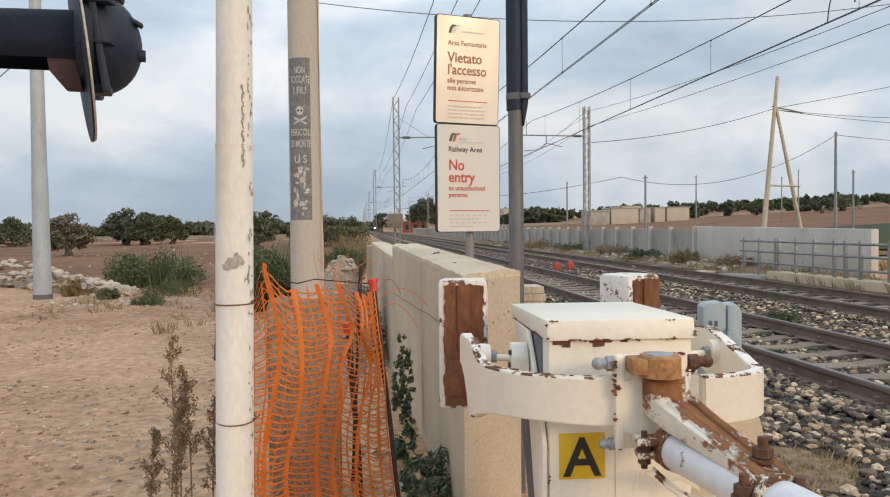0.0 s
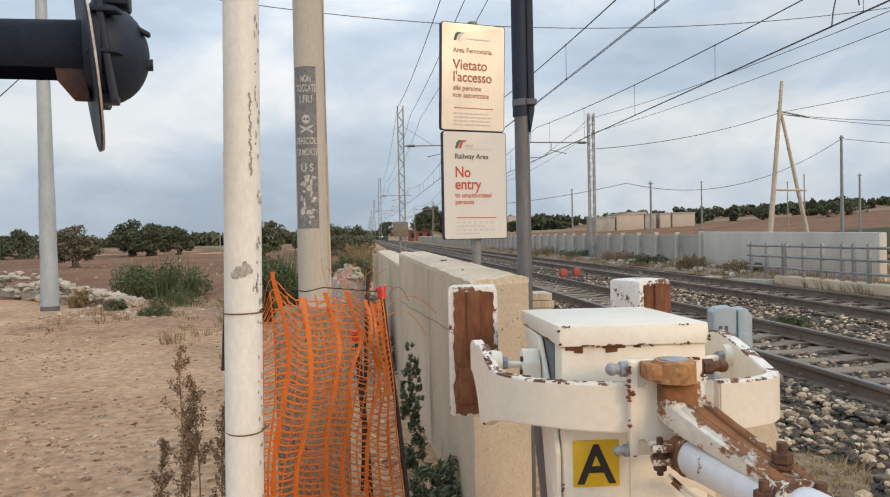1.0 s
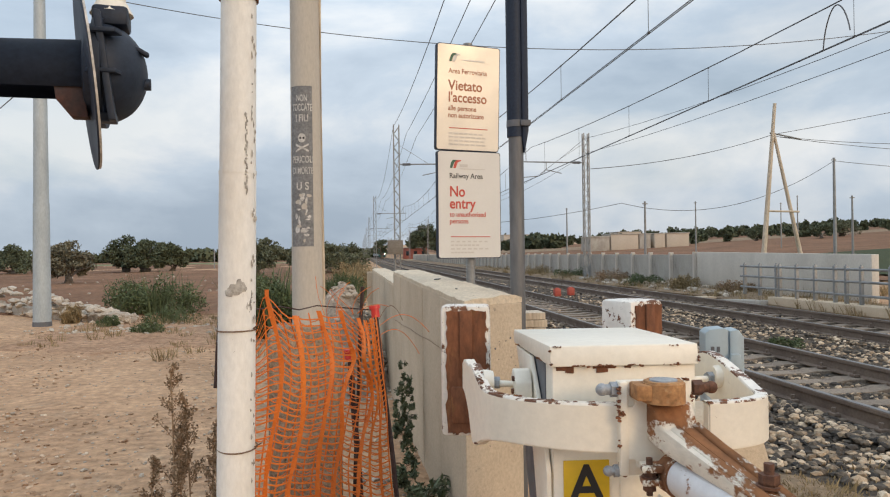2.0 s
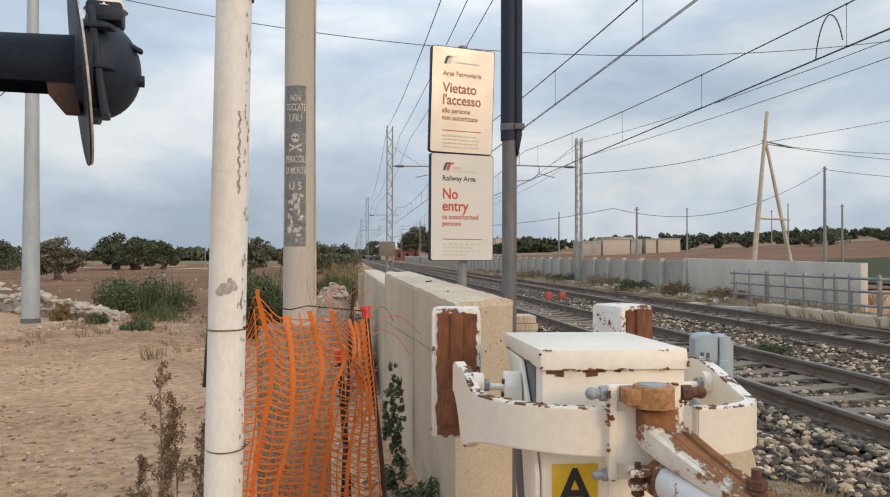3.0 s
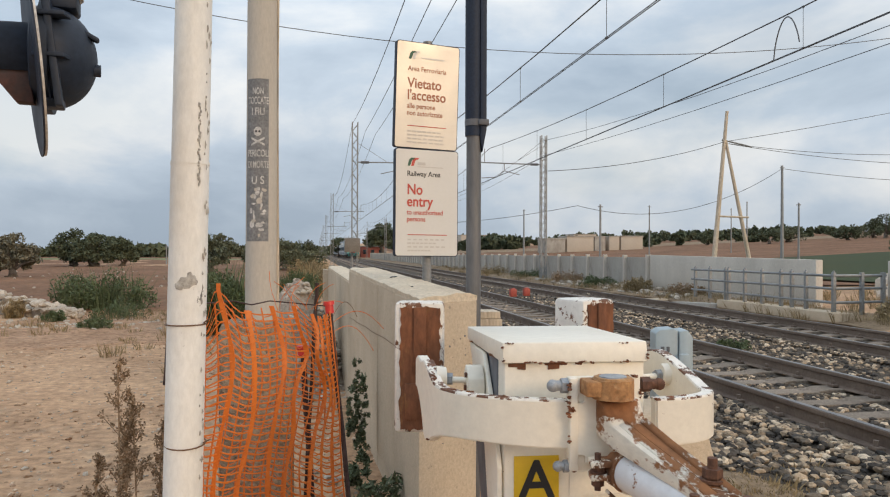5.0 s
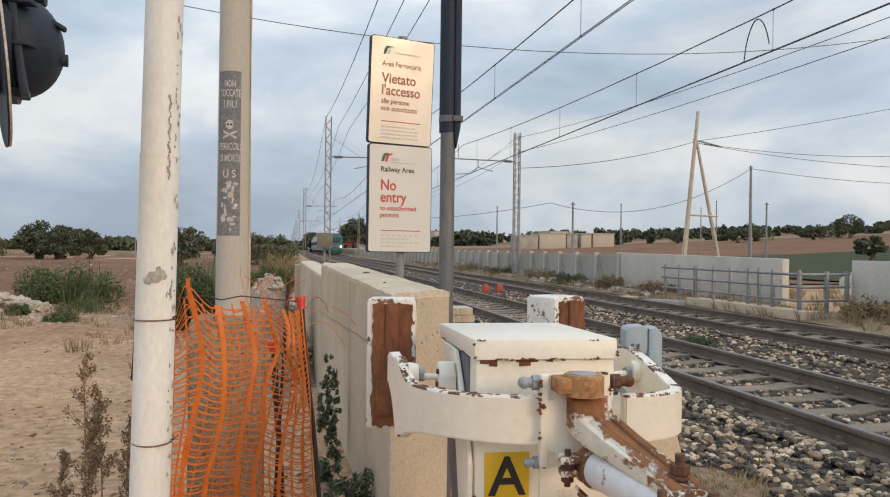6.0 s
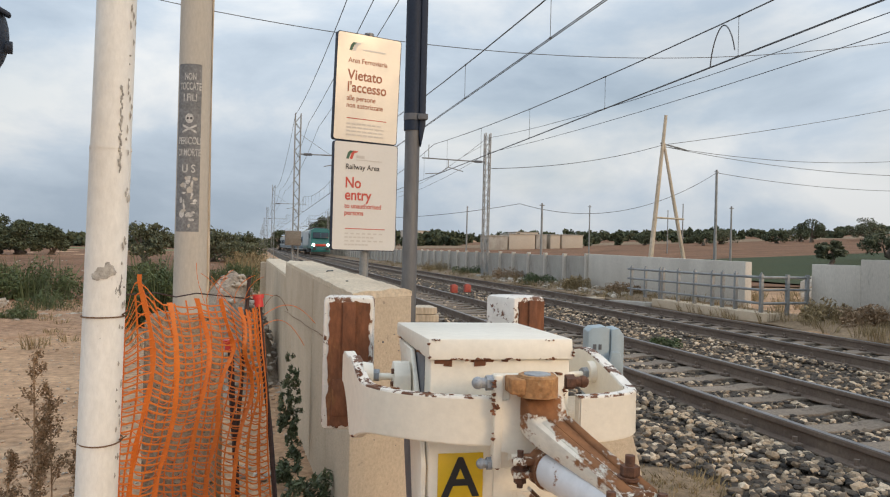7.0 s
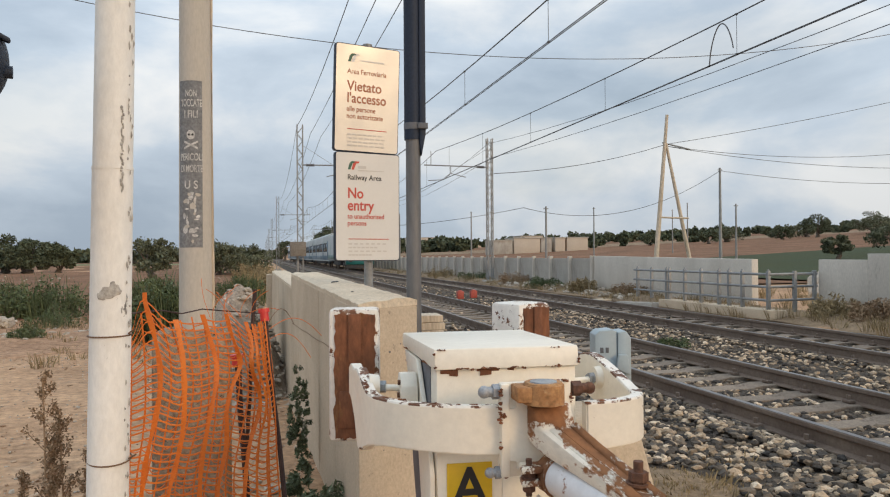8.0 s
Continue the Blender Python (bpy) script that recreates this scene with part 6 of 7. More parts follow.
tree("hill_tree", 137, 140, 5.2, 8.2, 14, M_LEAF, "broad green tree on the slope", 0.22, 30, 110, 0.15)
for k, (x, y, h, w) in enumerate(((94, 140, 3.4, 5.5), (103, 146, 3.8, 6.5), (112, 139, 3.0, 5.0), (128, 150, 3.4, 5.5), (90, 158, 3.0, 4.5), (146, 148, 4.2, 7.5))):
    tree("hill_tree", x, y, h, w, 60 + k, M_LEAF if k % 2 else M_LEAFDARK, "low spreading tree on the slope", 0.2, 24, 90, 0.15)


def far_woods():
    rng = np.random.default_rng(12)
    C, R = [], []

    def belt(n, x0, x1, y0, y1, h0, h1, zf):
        for _ in range(n):
            x, y = rng.uniform(x0, x1), rng.uniform(y0, y1)
            h = rng.uniform(h0, h1)
            z = zf(x, y)
            w = h * rng.uniform(0.6, 1.1)
            for _ in range(4):
                C.append((x + rng.uniform(-0.5, 0.5) * w, y + rng.uniform(-1, 1), z + h * rng.uniform(0.2, 0.75)))
                R.append((w * 0.42, w * 0.3, h * 0.3))
    belt(420, -330, -12, 215, 235, 2.2, 4.2, lambda x, y: 0)
    belt(60, -12, 8, 400, 440, 3, 6, lambda x, y: 0)
    belt(60, 22, 70, 290, 310, 3.5, 6.0, lambda x, y: ground_z(x, y) * 0.9)
    belt(190, 60, 330, 225, 330, 1.8, 4.4, lambda x, y: ground_z(x, y))
    belt(60, 40, 330, 330, 400, 3, 6, lambda x, y: ground_z(x, y))
    belt(26, 70, 190, 165, 215, 1.2, 3.0, lambda x, y: ground_z(x, y))
    belt(30, 24, 60, 200, 230, 2.5, 5.0, lambda x, y: ground_z(x, y))
    v, f = leaf_cloud(C, R, 34, 0.75, rng, 0.7)
    tagged(from_arrays("far_woods", v.tolist(), f.tolist(), M_LEAFDARK, kind="stuff"), "dark distant belts of trees on the horizon", "woods")


far_woods()


def blades(places, heights, spread, rng, width=0.012, per=30, lean=0.35):
    """Tapered bent blades rising from each place."""
    vs, fs = [], []
    for p, h in zip(places, heights):
        for _ in range(per):
            a = rng.uniform(0, 6.28)
            r = spread * math.sqrt(rng.uniform(0, 1))
            b = np.array(p) + (r * math.cos(a), r * math.sin(a), 0)
            hh = h * rng.uniform(0.55, 1.1)
            k = rng.uniform(0, lean)
            d = np.array((math.cos(a) * k, math.sin(a) * k, 1.0))
            s = np.array((-math.sin(a + 1), math.cos(a + 1), 0)) * width
            m, t = b + d * hh * 0.55, b + d * hh + np.array((math.cos(a), math.sin(a), -0.4)) * hh * 0.25 * k
            n = len(vs)
            vs += [b - s, b + s, m + s * 0.8, m - s * 0.8, t]
            fs += [(n, n + 1, n + 2, n + 3), (n + 3, n + 2, n + 4)]
    return [tuple(v) for v in vs], fs


def shrub(x, y, w, h, seed, leaf, label, size=0.05, n=46, per=75, name="shrub", stems=True):
    rng = np.random.default_rng(seed)
    a = empty(name, pose(x, y, ground_z(x, y)), label, "shrub", name + "s")
    C, R = [], []
    for _ in range(n):
        t, q = rng.uniform(0, 6.28), math.sqrt(rng.uniform(0, 1))
        zz = h * (0.12 + 0.72 * rng.uniform(0, 1) * (1 - 0.5 * q * q))
        C.append((0.5 * w * q * math.cos(t), 0.4 * w * q * math.sin(t), zz))
        k = rng.uniform(0.07, 0.13) * w
        R.append((k, k, k * 1.3))
    v, f = leaf_cloud(C, R, per, size, rng, 0.3)
    from_arrays("foliage", v.tolist(), f.tolist(), leaf, a)
    if not stems:
        return a
    P = [(0.42 * w * math.cos(t) * q, 0.35 * w * math.sin(t) * q, 0) for t, q in zip(rng.uniform(0, 6.28, 26), rng.uniform(0, 1, 26))]
    vs, fs = blades(P, rng.uniform(0.7, 1.12, 26) * h, 0.1 * w, rng, 0.012 * h, 10, 0.45)
    from_arrays("stem_tuft", vs, fs, leaf, a)
    return a


shrub(-5.7, 21.2, 2.5, 1.15, 31, M_SHRUB, "dense grey-green wild shrub in the field edge", 0.055, 60, 90)
shrub(-1.75, 14.5, 1.5, 1.5, 32, M_SHRUB, "tall green weeds behind the poles", 0.05)
shrub(-2.3, 17.5, 1.3, 1.3, 33, M_SHRUB, "tall green weeds behind the poles", 0.05)
shrub(-0.55, 24.5, 1.5, 1.15, 34, M_SHRUB, "green and straw-coloured weeds by the wall end", 0.05)
shrub(0.0, 30.0, 2.0, 1.25, 35, M_STRAW, "straw-coloured dry weeds by the line", 0.05)
shrub(-0.3, 40.0, 2.4, 1.4, 36, M_STRAW, "straw-coloured dry weeds by the line", 0.06)
shrub(0.31, 5.4, 0.16, 1.12, 37, M_IVY, "slender green weed climbing the wall", 0.016, 100, 34, stems=False)
shrub(0.38, 4.25, 0.36, 0.36, 38, M_IVY, "low leafy green weed at the wall foot", 0.024, 34, 46, stems=False)
shrub(0.40, 3.75, 0.30, 0.26, 39, M_IVY, "low leafy green weed at the wall foot", 0.024, 20, 46, stems=False)
shrub(0.30, 4.9, 0.24, 0.42, 40, M_IVY, "low leafy green weed at the wall foot", 0.03, 16, 40, stems=False)
shrub(5.6 + 0.9, 10.6, 0.55, 0.18, 41, M_SHRUB, "small green tuft in the ballast", 0.03, 18, 50)
for k, (x, y, w, h) in enumerate(((11.7, 29, 1.6, 0.42), (11.8, 33, 1.8, 0.5), (11.7, 25.2, 1.3, 0.5), (11.9, 40, 2.0, 0.5), (11.7, 47, 2.4, 0.6), (11.9, 22, 1.2, 0.4), (11.9, 13.2, 1.2, 0.4), (12.0, 12.0, 1.3, 0.45))):
    shrub(x, y, w, h, 50 + k, M_SHRUB if k in (0, 3) else (M_DEAD if k % 2 else M_STRAW), "dry scrub at the foot of the far wall", 0.05, 24, 60)
for k, (u, d, w, h) in enumerate(((-6.3, 14.3, 0.8, 0.28), (-6.6, 16.2, 1.2, 0.4), (-4.4, 14.4, 0.5, 0.22), (-2.9, 12.9, 1.0, 0.3), (-3.3, 16.0, 1.3, 0.5), (-9.2, 16.6, 0.5, 0.5), (-2.6, 15.5, 1.4, 0.75), (-7.7, 15.4, 0.5, 0.3))):
    p = site(u, d * 1.08)
    shrub(p.x, p.y, w, h, 70 + k, M_STRAW if k in (2, 3, 5) else M_SHRUB, "low wild weed tuft on the dirt", 0.035, 20, 50)


def dead_weed(x, y, h, seed):
    rng = np.random.default_rng(seed)
    a = empty("dried_weed", pose(x, y, ground_z(x, y)), "dried brown seed-bearing weed stalk", "weed", "dried weeds")
    bm = B()
    lean = rng.uniform(-0.08, 0.08)
    tube(bm, [(lean * t * t, 0.02 * t, h * t) for t in np.linspace(0, 1, 8)], 0.0045, 5)
    part("stalk", bm, M_DEAD, a)
    C, R = [], []
    for k in range(20):
        t = rng.uniform(0.25, 1.0)
        an, l = rng.uniform(0, 6.28), 0.12 * h * (1.25 - t) * rng.uniform(0.6, 1.2)
        base = Vector((lean * t * t, 0.02 * t, h * t))
        tip = base + Vector((l * math.cos(an), l * math.sin(an), l * 1.3))
        bm = B()
        tube(bm, [base, tip], 0.002, 4)
        part("twig", bm, M_DEAD, a, "", False)
        for q in (0.45, 0.75, 1.0):
            C.append(base.lerp(tip, q))
            R.append((0.02, 0.02, 0.026))
    for t in np.linspace(0.75, 1.0, 8):
        C.append((lean * t * t, 0.02 * t, h * t))
        R.append((0.022, 0.022, 0.025))
    v, f = leaf_cloud(C, R, 15, 0.0085, rng, 0.6)
    from_arrays("seed_cluster", v.tolist(), f.tolist(), M_DEAD, a, "stuff")


for k, (u, d, h) in enumerate(((-1.50, 4.0, 0.98), (-1.43, 4.05, 0.80), (-1.28, 3.95, 0.68), (-1.56, 4.1, 0.70), (-1.20, 3.9, 0.52), (-1.40, 3.8, 0.55), (-1.33, 4.2, 0.62), (-1.60, 3.9, 0.5))):
    p = site(u, d)
    dead_weed(p.x, p.y, h, 90 + k)


# ---- stone wall, rubble and loose stones ----
def dry_stone_wall():
    rng = np.random.default_rng(8)
    a = empty("dry_stone_wall", pose(0, 0, 0), "low tumbled dry-stone wall of pale limestone", "wall", "", "structure")
    shapes = []
    for k in range(8):
        v, f = stones(np.zeros((1, 3)), [1.0], rng, 0.8)
        me = bpy.data.meshes.new("stone")
        me.from_pydata(v, [], f)
        me.materials.append(M_STONE)
        shapes.append(me)
    s, e = np.array((-5.6, 18.3)), np.array((-14.5, 26.5))
    L = float(np.linalg.norm(e - s))
    for k in range(290):
        t = rng.uniform(0, 1) ** 1.5
        top_ = 0.24 + 0.48 * min(1, t * 2.2)
        q = rng.normal(0, 0.13)
        z = rng.uniform(0.02, top_)
        d = np.array((-(e - s)[1], (e - s)[0])) / L
        p = s + (e - s) * t + d * q
        ob = new("stone", shapes[k % 8])
        ob.parent, ob.location = a, (p[0], p[1], z + ground_z(*p))
        r = rng.uniform(0.09, 0.19)
        ob.scale = (r * rng.uniform(0.9, 1.6), r, r * rng.uniform(0.6, 0.9))
        ob.rotation_euler = (rng.uniform(-0.3, 0.3), rng.uniform(-0.3, 0.3), rng.uniform(-0.7, 0.7) - 0.7)
    bm = B()
    prism(bm, [(-5.7, 18.2), (-14.4, 26.2), (-14.6, 26.9), (-5.9, 18.75)], 0.5, "z", -0.1)
    for v in bm.verts:
        if v.co.z > 0.1 and v.co.x > -8:
            v.co.z = 0.16
    wavy(bm, 0.05, 1.0)
    part("rubble_core", bm, M_STONE, a)


dry_stone_wall()


def loose_stones():
    rng = np.random.default_rng(21)
    P, S = [], []
    for n, u0, u1, d0, d1, a, b in ((3600, -9, -0.2, 2.6, 17, 0.005, 0.016), (170, -9, -0.5, 4, 18, 0.014, 0.036), (160, -9, -2.0, 15, 21, 0.03, 0.09), (130, -40, -3, 23, 60, 0.04, 0.12), (90, -0.7, 0.1, 3.3, 5.5, 0.015, 0.05), (120, 0.3, 1.2, 2.4, 3.6, 0.012, 0.035)):
        for _ in range(n):
            p = site(rng.uniform(u0, u1), d0 + (d1 - d0) * rng.uniform(0, 1) ** 1.4)
            s = rng.uniform(a, b)
            P.append((p.x, p.y, ground_z(p.x, p.y) + 0.2 * s + (0.05 if d0 > 20 else 0)))
            S.append(s)
    for _ in range(140):
        x, y = rng.uniform(11.0, 12.3), rng.uniform(21, 34)
        s = rng.uniform(0.04, 0.15)
        P.append((x, y, ground_z(x, y) + 0.2 * s + 0.03))
        S.append(s)
    C, Z = [], []
    for _ in range(9000):
        p = site(rng.uniform(-9, -0.2), 2.6 + 15 * rng.uniform(0, 1) ** 1.6)
        if noise.noise(Vector((p.x * 0.5, p.y * 0.5, 9.0))) < rng.uniform(-0.45, 0.35):
            continue
        z = rng.uniform(0.006, 0.030)
        C.append((p.x, p.y, ground_z(p.x, p.y) + 0.15 * z))
        Z.append(z)
    vs, fs = stones(np.array(C), Z, rng, 0.55)
    tagged(from_arrays("dirt_clods", vs, fs, M_CLOD, kind="stuff"), "brown clods and crumbs of dry soil", "soil")
    vs, fs = stones(np.array(P), S, rng)
    tagged(from_arrays("loose_stones", vs, fs, M_STONE, kind="stuff"), "pale loose stones scattered on the dirt", "stones")
    # gravel heap behind the net
    bm = B()
    bmesh.ops.create_grid(bm, x_segments=30, y_segments=30, size=1.0)
    for v in bm.verts:
        r = min(1.0, math.hypot(v.co.x, v.co.y))
        v.co.z = 1.27 * (0.5 + 0.5 * math.cos(math.pi * r)) + 0.06 * noise.noise(v.co * 5)
        v.co.x *= 0.8
        v.co.y *= 1.6
    hp = link("gravel_heap", bm, M_HEAP, None, "", True)
    hp.location = (-0.25, 9.4, -0.03)
    tagged(hp, "heap of tan gravel and soil beside the wall", "gravel heap")
    P, S = [], []
    for _ in range(700):
        x, y = rng.uniform(-0.9, 0.9), rng.uniform(-1, 1)
        r = min(1.0, math.hypot(x, y))
        P.append((-0.22 + x * 0.8, 9.4 + y * 1.6, 1.27 * (0.5 + 0.5 * math.cos(math.pi * r)) - 0.02))
        S.append(rng.uniform(0.012, 0.05))
    vs, fs = stones(np.array(P), S, rng)
    tagged(from_arrays("heap_stones", vs, fs, M_STONE, kind="stuff"), "stones lying on the gravel heap", "stones")
    # boulders in the gap of the far wall
    for x, y, s in ((17.5, 18.3, 0.7), (18.8, 19.2, 0.55), (16.6, 18.8, 0.45), (20.5, 20.0, 0.6), (19.5, 22, 0.8)):
        v, f = stones(np.zeros((1, 3)), [s], rng, 0.8)
        b = from_arrays("boulder", v, f, M_STONE)
        b.location = (x, y, ground_z(x, y) + 0.25 * s)
        tagged(b, "pale yellowish boulder in rough ground", "boulder", "boulders")


M_HEAP = surf("tan_gravel_soil", (0.36, 0.29, 0.22), (0.28, 0.22, 0.165), 4, 24, 0.95, bump=0.9, bump_scale=0.03, spot=(0.45, 0.39, 0.31), spot_at=0.58, spot_scale=16, spot_soft=0.06)
loose_stones()


def grass_tufts():
    rng = np.random.default_rng(44)
    P, H = [], []
    for _ in range(260):
        x, y = rng.uniform(10.7, 12.3), 10 + 60 * rng.uniform(0, 1) ** 1.5
        P.append((x, y, ground_z(x, y)))
        H.append(rng.uniform(0.12, 0.38))
    for _ in range(160):
        x, y = rng.uniform(-1.5, 1.3), rng.uniform(25, 60)
        P.append((x, y, ground_z(x, y)))
        H.append(rng.uniform(0.3, 0.8))
    for _ in range(50):
        p = site(rng.uniform(0.75, 1.3), rng.uniform(2.3, 3.2))
        P.append((p.x, p.y, ground_z(p.x, p.y)))
        H.append(rng.uniform(0.03, 0.10))
    for _ in range(46):
        p = site(rng.uniform(-4.5, -1.6), rng.uniform(9.5, 16))
        P.append((p.x, p.y, ground_z(p.x, p.y)))
        H.append(rng.uniform(0.08, 0.3))
    for _ in range(46):
        x, y = rng.normal(2.75, 0.2), rng.normal(4.3, 0.24)
        P.append((x, y, 0.06))
        H.append(rng.uniform(0.03, 0.09))
    for _ in range(90):
        x, y = rng.uniform(-6.2, -1.5), rng.uniform(13.5, 20.5)
        P.append((x, y, ground_z(x, y)))
        H.append(rng.uniform(0.05, 0.22))
    for _ in range(120):
        x, y = rng.uniform(13, 22), rng.uniform(12, 22)
        P.append((x, y, ground_z(x, y)))
        H.append(rng.uniform(0.2, 0.5))
    vs, fs = blades(P, H, 0.16, rng, 0.006, 26, 0.6)
    tagged(from_arrays("dry_grass", vs, fs, M_STRAW, kind="stuff"), "dry straw-coloured grass tufts", "grass")


grass_tufts()


# ---- far buildings ----
M_RENDER_WALL = surf("pale_render", (0.52, 0.46, 0.38), (0.48, 0.42, 0.35), 0.4, 4, 0.9, bump=0.1, fine_mix=0.08)
M_STATION = surf("red_plaster", (0.42, 0.13, 0.09), (0.36, 0.11, 0.08), 0.4, 4, 0.9, bump=0.1)
M_GLASS_DARK = plain("dark_window", (0.03, 0.035, 0.04), 0.2)


def building(x, y, w, d, h, m, label, rz=0, windows=3):
    z = ground_z(x, y)
    b = empty("house", Matrix.Translation((x, y, z - 0.2)) @ pose(0, 0, 0, 0, 0, rz), label, "building", "far buildings")
    bm = B()
    box(bm, (0, 0, h / 2), (w, d, h), 0.05)
    part("wall", bm, m, b)
    bm = B()
    box(bm, (0, 0, h + 0.1), (w + 0.3, d + 0.3, 0.2), 0.04)
    part("roof", bm, M_CONC_GREY, b, "flat roof edge")
    for k in range(windows):
        bm = B()
        box(bm, ((k + 0.5) / windows * w - w / 2, -d / 2 - 0.01, h * 0.55), (0.9, 0.08, 1.2), 0.01)
        part("window", bm, M_GLASS_DARK, b)


for x, w, h, m, lab in ((49.6, 4.2, 4.0, M_CONC_GREY, "grey flat-roofed shed beyond the wall"), (55.0, 5.9, 4.3, M_RENDER_WALL, "pale flat-roofed building beyond the wall"), (59.4, 2.4, 4.1, M_CONC_GREY, "grey flat-roofed shed beyond the wall"),
                        (62.6, 2.3, 4.0, M_RENDER_WALL, "small pale hut beyond the wall"), (66.6, 4.9, 3.9, M_RENDER_WALL, "pale flat-roofed building beyond the wall")):
    building(x, 150, w, 6, h - 0.9, m, lab, 0, 0)
building(15.4, 205, 6.5, 6, 3.2, M_STATION, "small red station building by the line", 0, 3)
building(28, 215, 7.0, 7, 4.0, M_RENDER_WALL, "pale country house among trees", 0, 2)
building(62, 285, 12.0, 9, 5.0, M_RENDER_WALL, "pale farmhouse on the hill", 0, 3)
building(90, 240, 8.0, 8, 4.0, M_RENDER_WALL, "pale farmhouse on the hill", 0, 2)

# ---- train ----
M_TEAL = surf("teal_train_paint", (0.014, 0.135, 0.13), (0.012, 0.115, 0.11), 0.6, 6, 0.35, bump=0.0, fine_mix=0.06)
M_TRAINWHITE = surf("grimy_white_train_paint", (0.43, 0.46, 0.455), (0.34, 0.37, 0.37), 0.5, 5, 0.6, bump=0.0, fine_mix=0.08)
M_TRAINBLUE = surf("blue_green_train_paint", (0.05, 0.13, 0.19), (0.04, 0.11, 0.16), 0.5, 5, 0.4, bump=0.0, fine_mix=0.06)
M_TRAINRED = plain("train_red", (0.50, 0.05, 0.03), 0.4)
M_UNDER = surf("dark_underframe", (0.035, 0.037, 0.04), (0.05, 0.048, 0.045), 2, 10, 0.7, bump=0.1)
M_GLASS = plain("train_glass", (0.02, 0.03, 0.04), 0.12)
M_LAMP = plain("headlight", (1.0, 0.93, 0.78), 0.3, 0.0, 14.0)


def bogie(parent, y):
    bm = B()
    for s in (-1, 1):
        box(bm, (s * 0.98, y, 0.55), (0.14, 3.2, 0.3), 0.05)
    box(bm, (0, y, 0.6), (1.9, 0.6, 0.3), 0.05)
    b = part("bogie", bm, M_UNDER, parent, "dark bogie")
    for dy in (-1.3, 1.3):
        for s in (-1, 1):
            bm = B()
            cyl(bm, (s * 0.72, y + dy, 0.5), (s * 0.85, y + dy, 0.5), 0.5, seg=24)
            part("wheel", bm, M_RAIL, b)


def section(bm, y0, y1, w, z0, z1, m=None):
    prism(bm, [(-w, z0), (w, z0), (w, z1 - 0.55), (w * 0.93, z1 - 0.25), (w * 0.62, z1), (-w * 0.62, z1), (-w * 0.93, z1 - 0.25), (-w, z1 - 0.55)], y1 - y0, "y", y0)


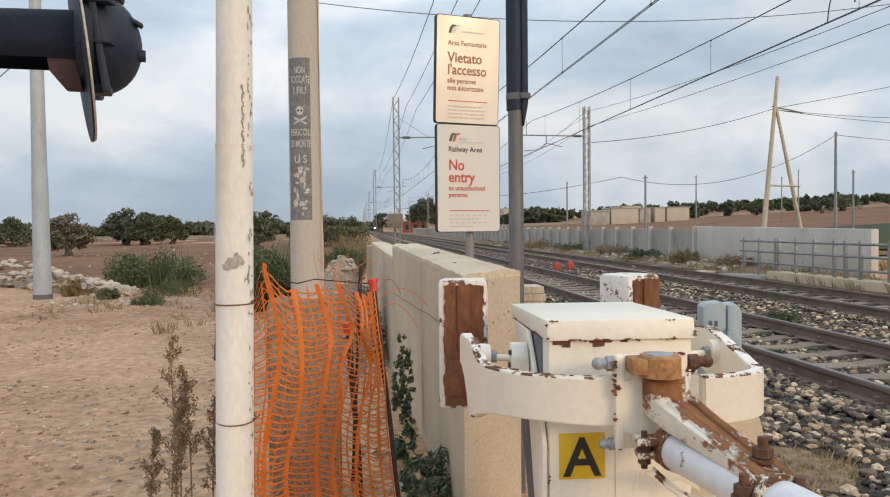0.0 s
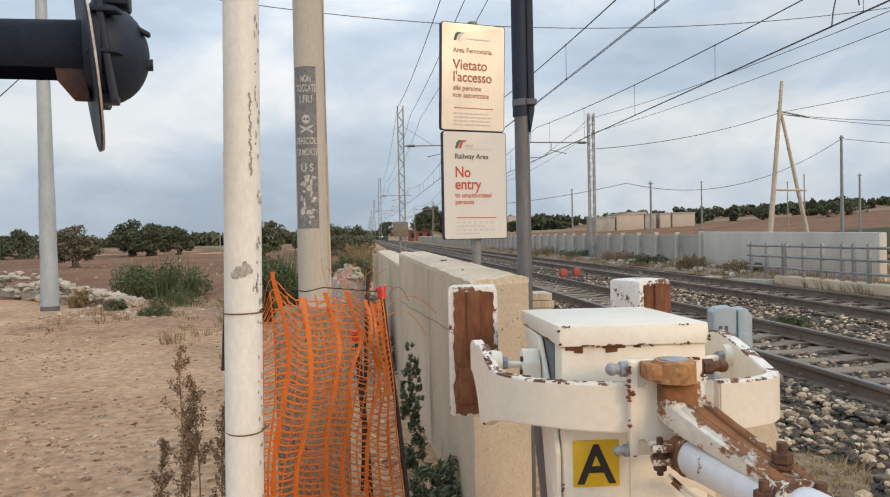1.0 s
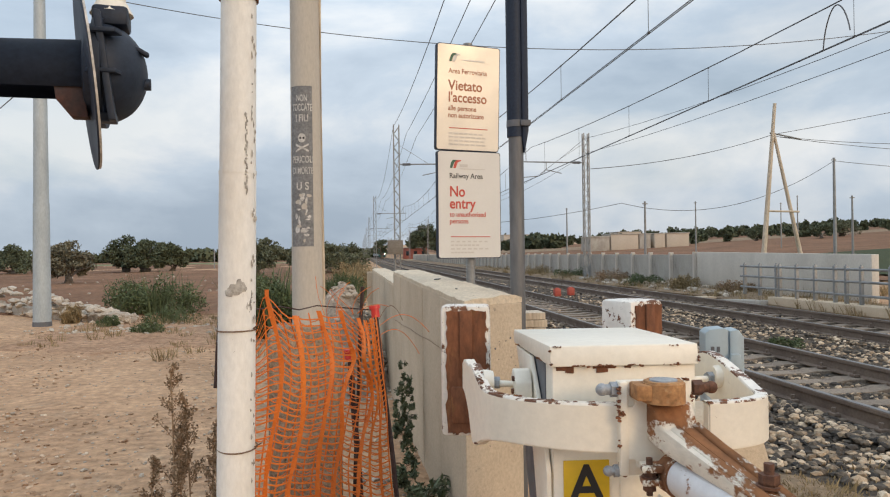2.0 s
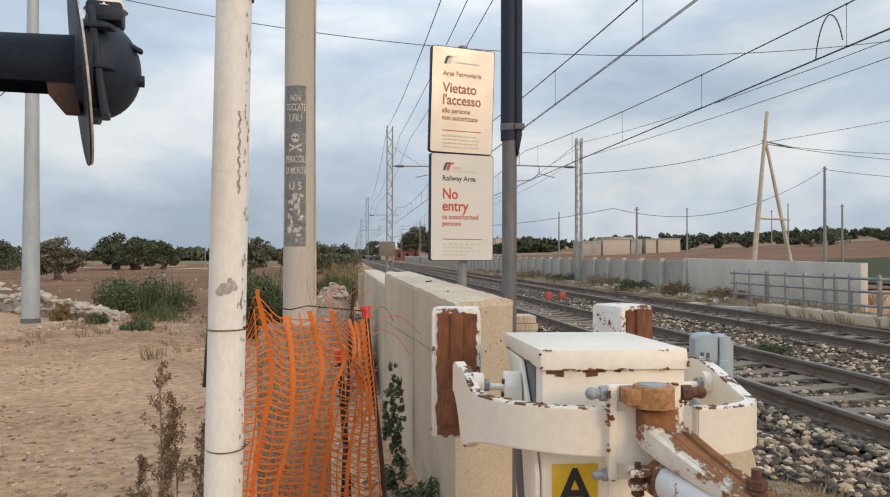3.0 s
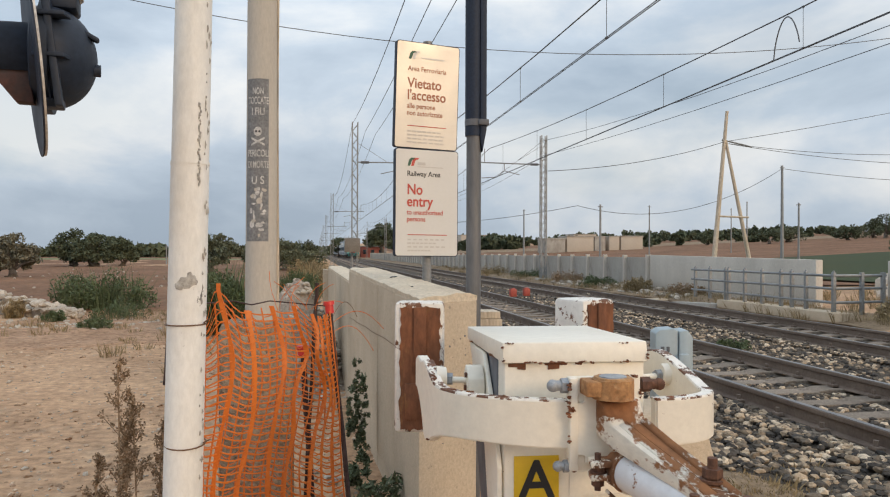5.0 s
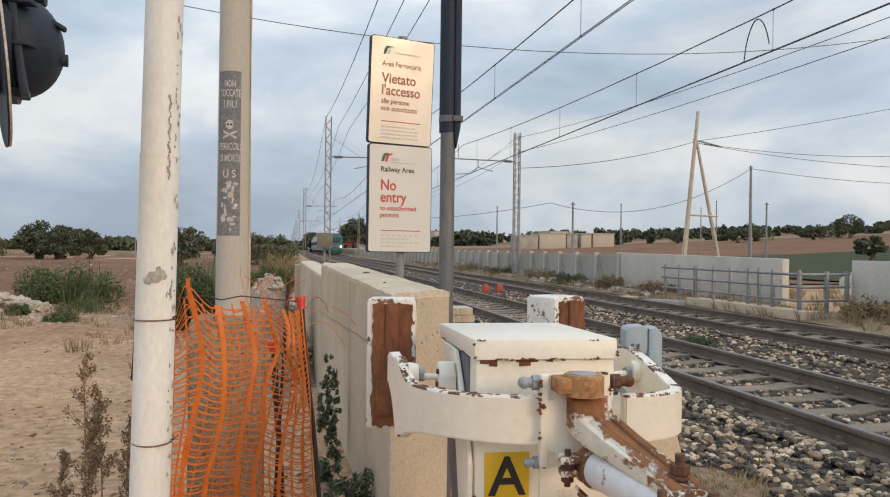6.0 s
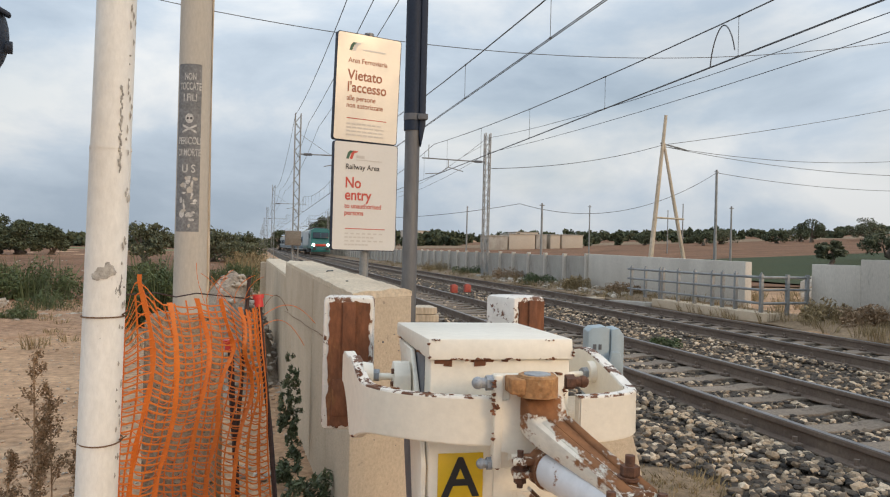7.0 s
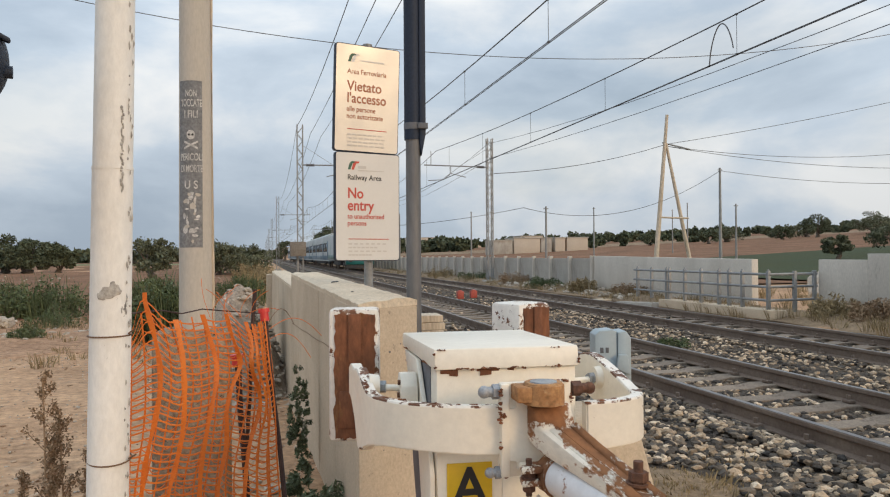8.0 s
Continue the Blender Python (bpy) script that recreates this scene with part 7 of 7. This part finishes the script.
def train():
    t = empty("train", pose(T2, 0, RAIL_Z), "teal and white electric train with lit headlights", "train")
    # locomotive with a raked cab
    bm = B()
    section(bm, 0.0, 3.0, 1.5, 1.0, 3.85)
    for v in bm.verts:
        if v.co.y < 0.1:
            v.co.y += 0.75 * max(0.0, v.co.z - 1.9) / 1.95
            v.co.x *= 0.93
    bmesh.ops.bevel(bm, geom=[e for e in bm.edges if all(v.co.y < 1.0 for v in e.verts)], offset=0.1, segments=2, affect="EDGES")
    part("cab", bm, M_TEAL, t, "teal raked cab")
    bm = B()
    section(bm, 3.0, 15.7, 1.5, 1.0, 3.8)
    part("locomotive_body", bm, M_TRAINWHITE, t, "grimy white locomotive body")
    for s in (-1, 1):
        bm = B()
        box(bm, (s * 1.5, 9.3, 1.22), (0.03, 12.6, 0.42), 0.01)
        part("side_band", bm, M_TEAL, t, "teal lower band")
        bm = B()
        box(bm, (s * 1.5, 1.9, 2.75), (0.03, 0.75, 0.7), 0.02)
        part("side_window", bm, M_GLASS, t)
        bm = B()
        box(bm, (s * 1.5, 3.3, 2.2), (0.05, 0.07, 2.0), 0.01)
        part("handrail", bm, M_UNDER, t)
    bm = B()
    box(bm, (0, 0, 0), (2.15, 0.05, 0.86), 0.05, pose(0, 0.27, 2.85, -21, 0, 0))
    part("windscreen", bm, M_GLASS, t, "dark windscreen")
    bm = B()
    box(bm, (0, 0, 0), (0.06, 0.07, 0.86), 0.01, pose(0, 0.26, 2.85, -21, 0, 0))
    part("windscreen_bar", bm, M_TEAL, t)
    bm = B()
    box(bm, (0, -0.02, 1.47), (1.5, 0.06, 0.32), 0.02)
    part("red_band", bm, M_TRAINRED, t, "red band between the headlights")
    bm = B()
    box(bm, (0, 0.1, 0.78), (2.6, 0.5, 0.5), 0.06)
    part("buffer_beam", bm, M_TEAL, t)
    bm = B()
    prism(bm, [(-1.25, 0.18), (1.25, 0.18), (1.35, 0.55), (-1.35, 0.55)], 0.25, "y", -0.05, 0.03)
    part("snow_plough", bm, M_UNDER, t)
    for s in (-1, 1):
        bm = B()
        cyl(bm, (s * 0.88, -0.45, 0.98), (s * 0.88, -0.05, 0.98), 0.10, seg=14)
        cyl(bm, (s * 0.88, -0.5, 0.98), (s * 0.88, -0.44, 0.98), 0.22, seg=18)
        part("buffer", bm, M_UNDER, t)
        bm = B()
        cyl(bm, (s * 1.02, -0.06, 1.52), (s * 1.02, 0.05, 1.52), 0.17, seg=20)
        part("headlight", bm, M_LAMP, t, "lit headlight")
    bm = B()
    cyl(bm, (0, 0.68, 3.52), (0, 0.8, 3.52), 0.13, seg=16)
    part("headlight", bm, M_GLASS, t, "unlit top headlight")
    bm = B()
    box(bm, (0, 9.0, 3.9), (1.7, 10.5, 0.35), 0.06)
    part("roof_equipment", bm, M_UNDER, t)
    bm = B()
    for s in (-0.5, 0.5):
        tube(bm, [(s * 0.8, 12.5, 4.05), (s * 0.9, 13.8, 4.5), (s, 12.6, 5.03)], 0.03, 6)
    tube(bm, [(-0.85, 12.6, 5.02), (-0.6, 12.6, 5.06), (0.6, 12.6, 5.06), (0.85, 12.6, 5.02)], 0.03, 6)
    part("pantograph", bm, M_UNDER, t)
    bm = B()
    box(bm, (0, 8.0, 0.7), (2.4, 5.0, 0.6), 0.05)
    part("underframe", bm, M_UNDER, t)
    bogie(t, 3.2)
    bogie(t, 12.4)
    # coaches
    for k in range(5):
        y0 = 16.5 + 26.4 * k
        bm = B()
        section(bm, y0, y0 + 25.7, 1.45, 0.75, 3.95)
        c = part("coach", bm, M_TRAINWHITE, t, "white coach with blue-green doors")
        for s in (-1, 1):
            bm = B()
            box(bm, (s * 1.44, y0 + 12.85, 2.35), (0.04, 24.9, 1.02), 0.02)
            part("window_band", bm, M_UNDER, c, "dark band behind the windows")
            for j in range(10):
                bm = B()
                box(bm, (s * 1.45, y0 + 2.2 + j * 2.35, 2.35), (0.03, 1.5, 0.85), 0.04)
                part("window", bm, M_GLASS, c)
            for y in (y0 + 0.75, y0 + 7.1, y0 + 18.7):
                bm = B()
                box(bm, (s * 1.455, y, 1.95), (0.04, 1.0, 2.1), 0.03)
                part("door", bm, M_TRAINBLUE, c)
            bm = B()
            box(bm, (s * 1.447, y0 + 12.85, 1.15), (0.02, 25.4, 0.5), 0.01)
            part("side_band", bm, M_TRAINBLUE, c)
        bogie(c, y0 + 3.5)
        bogie(c, y0 + 22.2)
        bm = B()
        box(bm, (0, y0 + 12.85, 0.62), (2.3, 12, 0.45), 0.05)
        part("underframe", bm, M_UNDER, c)
    return t


TRAIN = train()


def motions():
    v0 = 359.0
    walk(TRAIN, [(0.0, pose(T2, v0, RAIL_Z)), (4.0, pose(T2, v0 - 146.0, RAIL_Z)), (8.0, pose(T2, v0 - 292.0, RAIL_Z))])


motions()
